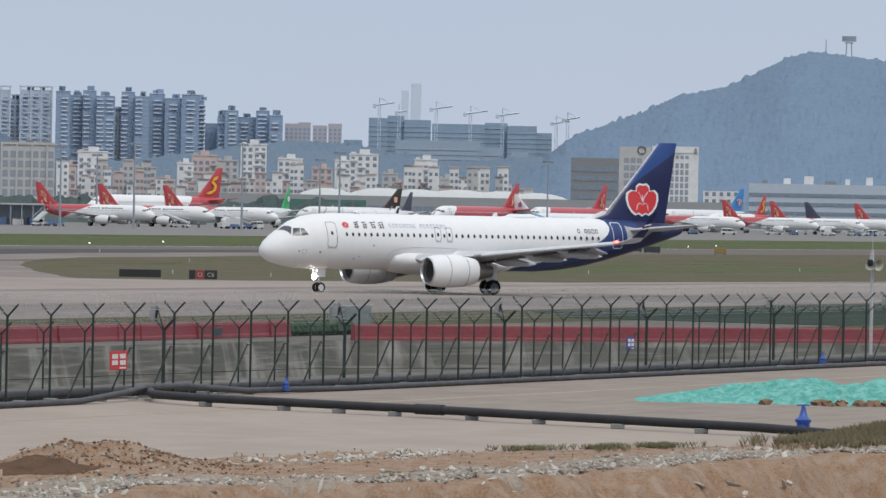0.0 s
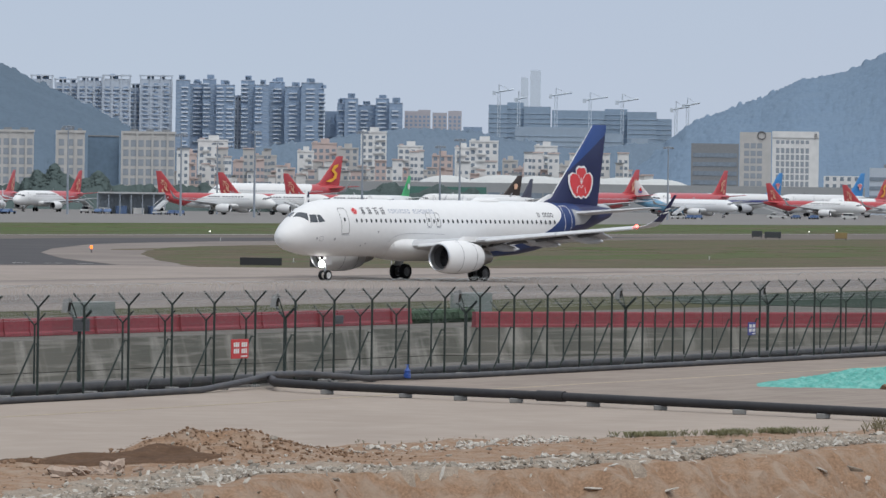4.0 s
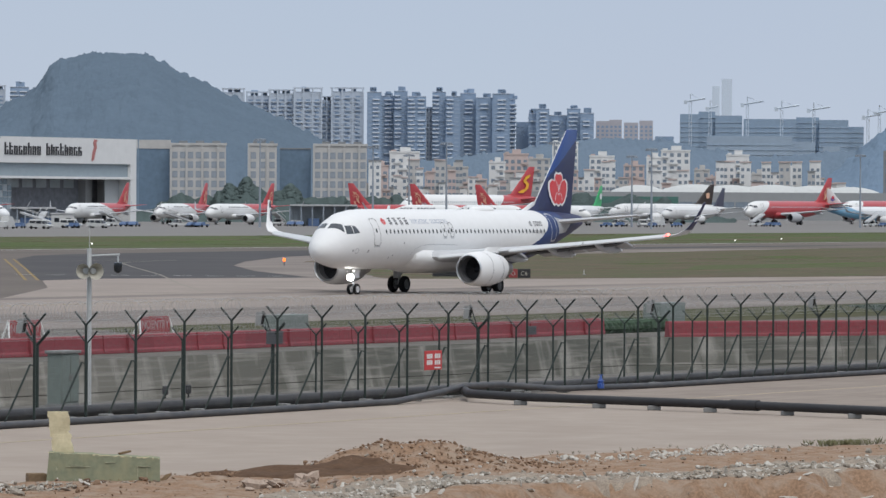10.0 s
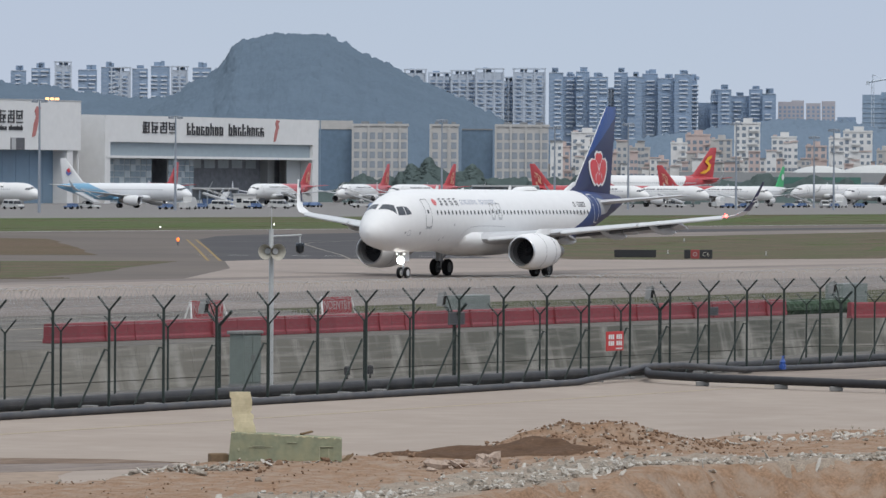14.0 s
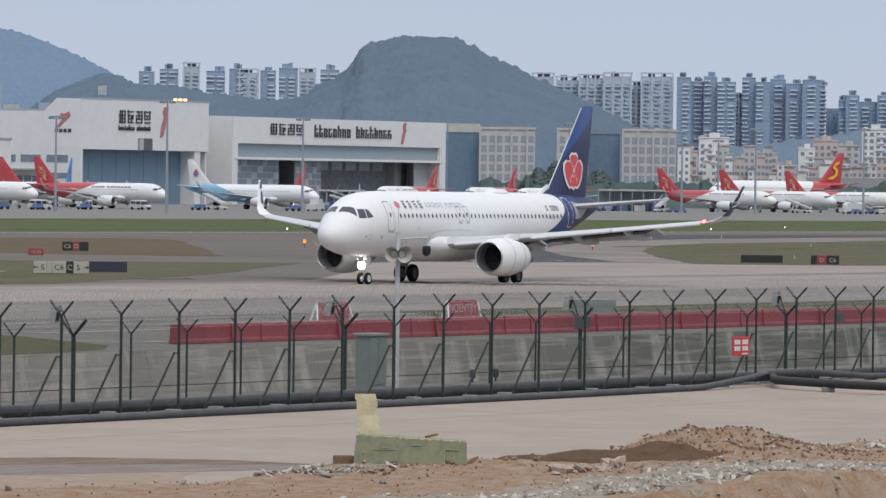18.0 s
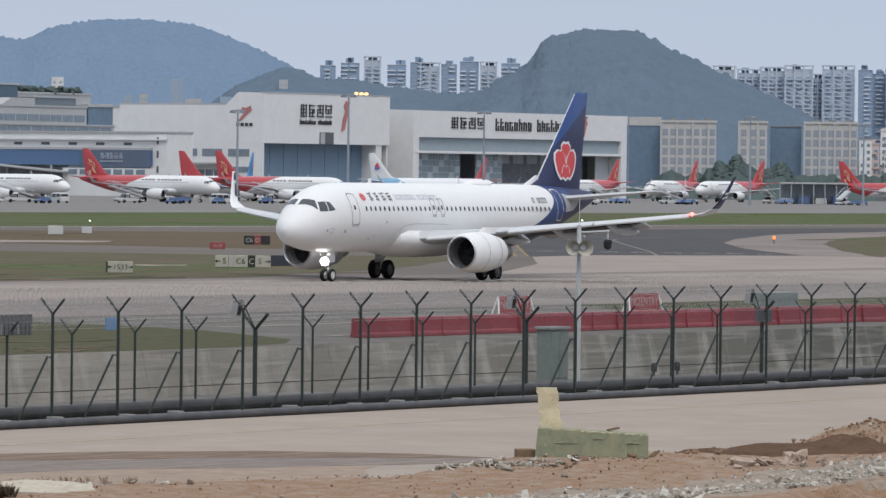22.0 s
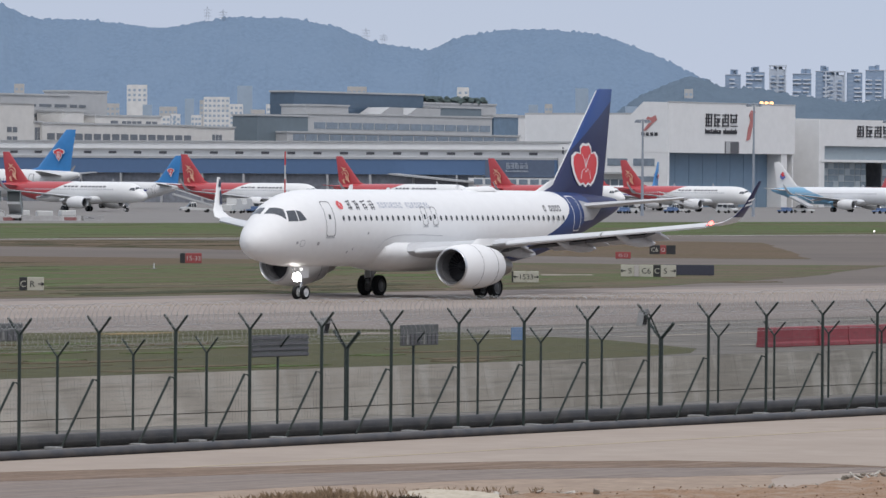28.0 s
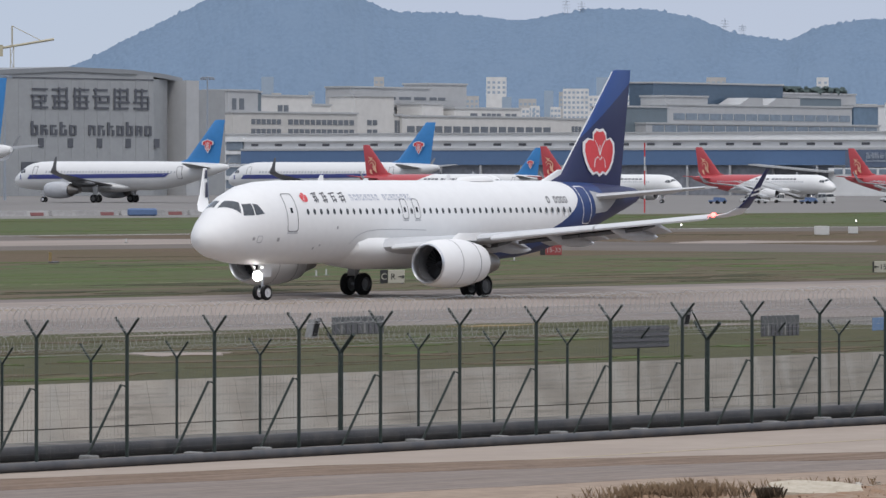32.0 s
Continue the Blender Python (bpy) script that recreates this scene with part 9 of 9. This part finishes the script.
thing("edge_cabinet", "small white equipment box in the grass", "box", at=pose(491, 350, 0), geo=Geo().slab(0, 0, 0, 1.5, 0.8, 0.9, -0.9, 0.04), material=VAN_WHITE)
thing("edge_cabinet", "small white equipment box in the grass", "box", at=pose(505, 356, 0), geo=Geo().slab(0, 0, 0, 1.0, 0.8, 0.7, -0.9, 0.04), material=VAN_WHITE)
AMBER, WHITE_LAMP = glow("amber_lamp", (1.0, 0.2, 0.03), 1.7), glow("white_lamp", (1.0, 0.97, 0.9), 2.5)
for s, w, mat, r, label in ((521, 283.5, AMBER, 0.26, "lit amber runway guard light"), (501, 305, AMBER, 0.26, "lit amber runway guard light")):
    l = thing("guard_light", label, "light", "guard lights", at=pose(s, w, 0))
    part("stand", Geo().tube([(0, 0, 0), (0, 0, 0.5)], 0.06, 6), GAP, l)
    part("lamp", Geo().slab(0, 0, 0.42, r * 1.8, r * 0.9, r * 1.3, 0.6, 0.04), mat, l)
lamp = thing("edge_light", "small white runway edge light", "light", "edge lights", at=pose(300, 404.5, 0))
part("stem", Geo().tube([(0, 0, 0), (0, 0, 0.3)], 0.05, 6), GAP, lamp)
part("lens", Geo().blob(0, 0, 0.38, 0.11, 0.11, 0.1, random.Random(2), 0.05), WHITE_LAMP, lamp)
for k in range(1, 26):
    copy_thing(lamp, pose(300 + 60 * k, 404.5 + (k % 2) * 18, 0))
DARK_BOX = paint("dark_cabinet", (0.035, 0.04, 0.042), 0.6)
for s_, w_, wd, mat_, lab in ((881.4, 358.5, 1.7, DARK_BOX, "dark grey equipment box on legs in the grass"), (863.6, 348.6, 2.6, DARK_BOX, "dark grey equipment box on legs in the grass"), (869.1, 339.3, 1.9, LINE_YELLOW, "yellow marker board on legs in the grass")):
    e = thing("edge_box", lab, "box", "equipment boxes", at=pose(s_, w_, 0, 0, 0, -68))
    part("body", Geo().slab(0, 0, 0.25, wd, 0.6, 0.95, 0, 0.05), mat_, e)
    for q in (-0.4, 0.4):
        part("leg", Geo().box(q * wd - 0.06, q * wd + 0.06, -0.1, 0.1, 0, 0.26), GAP, e)
flag = thing("wind_mast", "thin red and white mast beside the apron", "mast", at=pose(742, 563, 0))
for k in range(5):
    part("section", Geo().tube([(0, 0, 2.2 * k), (0, 0, 2.2 * k + 2.2)], 0.11, 6), SIGN_RED if k % 2 == 0 else VAN_WHITE, flag)
hyd = thing("marker_post", "short yellow marker post with a black base", "post", at=pose(300, 279, 0))
part("post", Geo().tube([(0, 0, 0), (0, 0, 0.75)], 0.11, 8), LINE_YELLOW, hyd)
part("base", Geo().slab(0.35, 0, 0, 1.0, 0.4, 0.12, 0.3, 0.03), GAP, hyd)
mark = thing("edge_marker", "short white edge marker in the grass", "marker", "edge markers", at=pose(478.2, 239.5, 0))
part("post", Geo().tube([(0, 0, 0), (0, 0, 0.4)], 0.045, 8), VAN_WHITE, mark)
part("base", Geo().slab(0, 0, 0, 0.3, 0.3, 0.05), PLINTH, mark)
for s, w in ((475.7, 228.5), (585, 291), (672, 347), (272.3, 231.4), (275.7, 233.5), (390.5, 354), (330, 262), (560, 233), (640, 240)):
    copy_thing(mark, pose(s, w, 0))


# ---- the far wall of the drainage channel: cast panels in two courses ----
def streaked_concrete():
    """Old cast concrete: pale runs of lime down the slope, thin level casting lines, a tone graded paler towards low x
    to fit the camera's view.
    """
    m = bpy.data.materials.new("channel_wall")
    m.use_nodes = True
    n, l = m.node_tree.nodes, m.node_tree.links
    b = n["Principled BSDF"]
    b.inputs["Roughness"].default_value, b.inputs["Specular IOR Level"].default_value = 0.9, 0.06
    geom, place = n.new("ShaderNodeNewGeometry"), n.new("ShaderNodeSeparateXYZ")
    l.new(geom.outputs["Position"], place.inputs[0])
    def field(scale, detail=4.0):
        mul, t = n.new("ShaderNodeVectorMath"), n.new("ShaderNodeTexNoise")
        mul.operation = "MULTIPLY"
        mul.inputs[1].default_value = scale
        l.new(geom.outputs["Position"], mul.inputs[0])
        t.inputs["Scale"].default_value, t.inputs["Detail"].default_value = 1.0, detail
        l.new(mul.outputs[0], t.inputs["Vector"])
        return t.outputs["Fac"]
    def band(fac, lo, hi):
        k = n.new("ShaderNodeMapRange")
        k.inputs["From Min"].default_value, k.inputs["From Max"].default_value = lo, hi
        l.new(fac, k.inputs["Value"])
        return k.outputs[0]
    def blend(fac, amount, col, rgb):
        k, x = n.new("ShaderNodeMath"), n.new("ShaderNodeMix")
        k.operation, x.data_type = "MULTIPLY", "RGBA"
        k.inputs[1].default_value = amount
        l.new(fac, k.inputs[0])
        l.new(k.outputs[0], x.inputs[0])
        if hasattr(col, "is_linked"):
            l.new(col, x.inputs[6])
        else:
            x.inputs[6].default_value = (*col, 1)
        x.inputs[7].default_value = (*rgb, 1)
        return x.outputs[2]
    # tone follows x alone: dark from 225, pale below 120
    low_x = band(place.outputs["X"], 225.0, 120.0)
    col = blend(low_x, 1.0, (0.120, 0.119, 0.104), (0.46, 0.415, 0.36))
    col = blend(band(field((0.3, 0.0, 0.5)), 0.42, 0.64), 0.5, col, (0.175, 0.160, 0.138))
    col = blend(band(field((0.85, 0.0, 0.28), 4.0), 0.50, 0.66), 0.62, col, (0.38, 0.365, 0.33))
    col = blend(band(field((0.22, 0.0, 4.5), 4.0), 0.50, 0.66), 0.5, col, (0.36, 0.34, 0.305))
    col = blend(band(field((0.3, 0.0, 7.0), 2.0), 0.56, 0.68), 0.4, col, (0.13, 0.122, 0.107))
    l.new(col, b.inputs["Base Color"])
    return m


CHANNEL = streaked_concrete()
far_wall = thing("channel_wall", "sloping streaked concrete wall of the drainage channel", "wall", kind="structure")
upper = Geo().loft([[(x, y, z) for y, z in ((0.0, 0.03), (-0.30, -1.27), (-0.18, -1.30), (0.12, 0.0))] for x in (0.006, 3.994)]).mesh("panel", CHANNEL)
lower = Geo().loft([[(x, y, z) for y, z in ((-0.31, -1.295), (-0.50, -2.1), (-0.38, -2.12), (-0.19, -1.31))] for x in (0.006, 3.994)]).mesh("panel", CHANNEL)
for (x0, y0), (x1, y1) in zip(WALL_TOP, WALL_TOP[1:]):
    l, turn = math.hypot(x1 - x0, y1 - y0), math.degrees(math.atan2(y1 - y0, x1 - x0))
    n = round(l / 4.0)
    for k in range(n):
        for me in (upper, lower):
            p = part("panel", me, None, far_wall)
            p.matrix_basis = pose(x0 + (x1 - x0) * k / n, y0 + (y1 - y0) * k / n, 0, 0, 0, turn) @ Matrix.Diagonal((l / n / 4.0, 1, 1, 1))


def motions():
    walk(jet, [(t, pose(x, y, 0, 0, 0, turn)) for t, x, y, turn in TAXI])


motions()
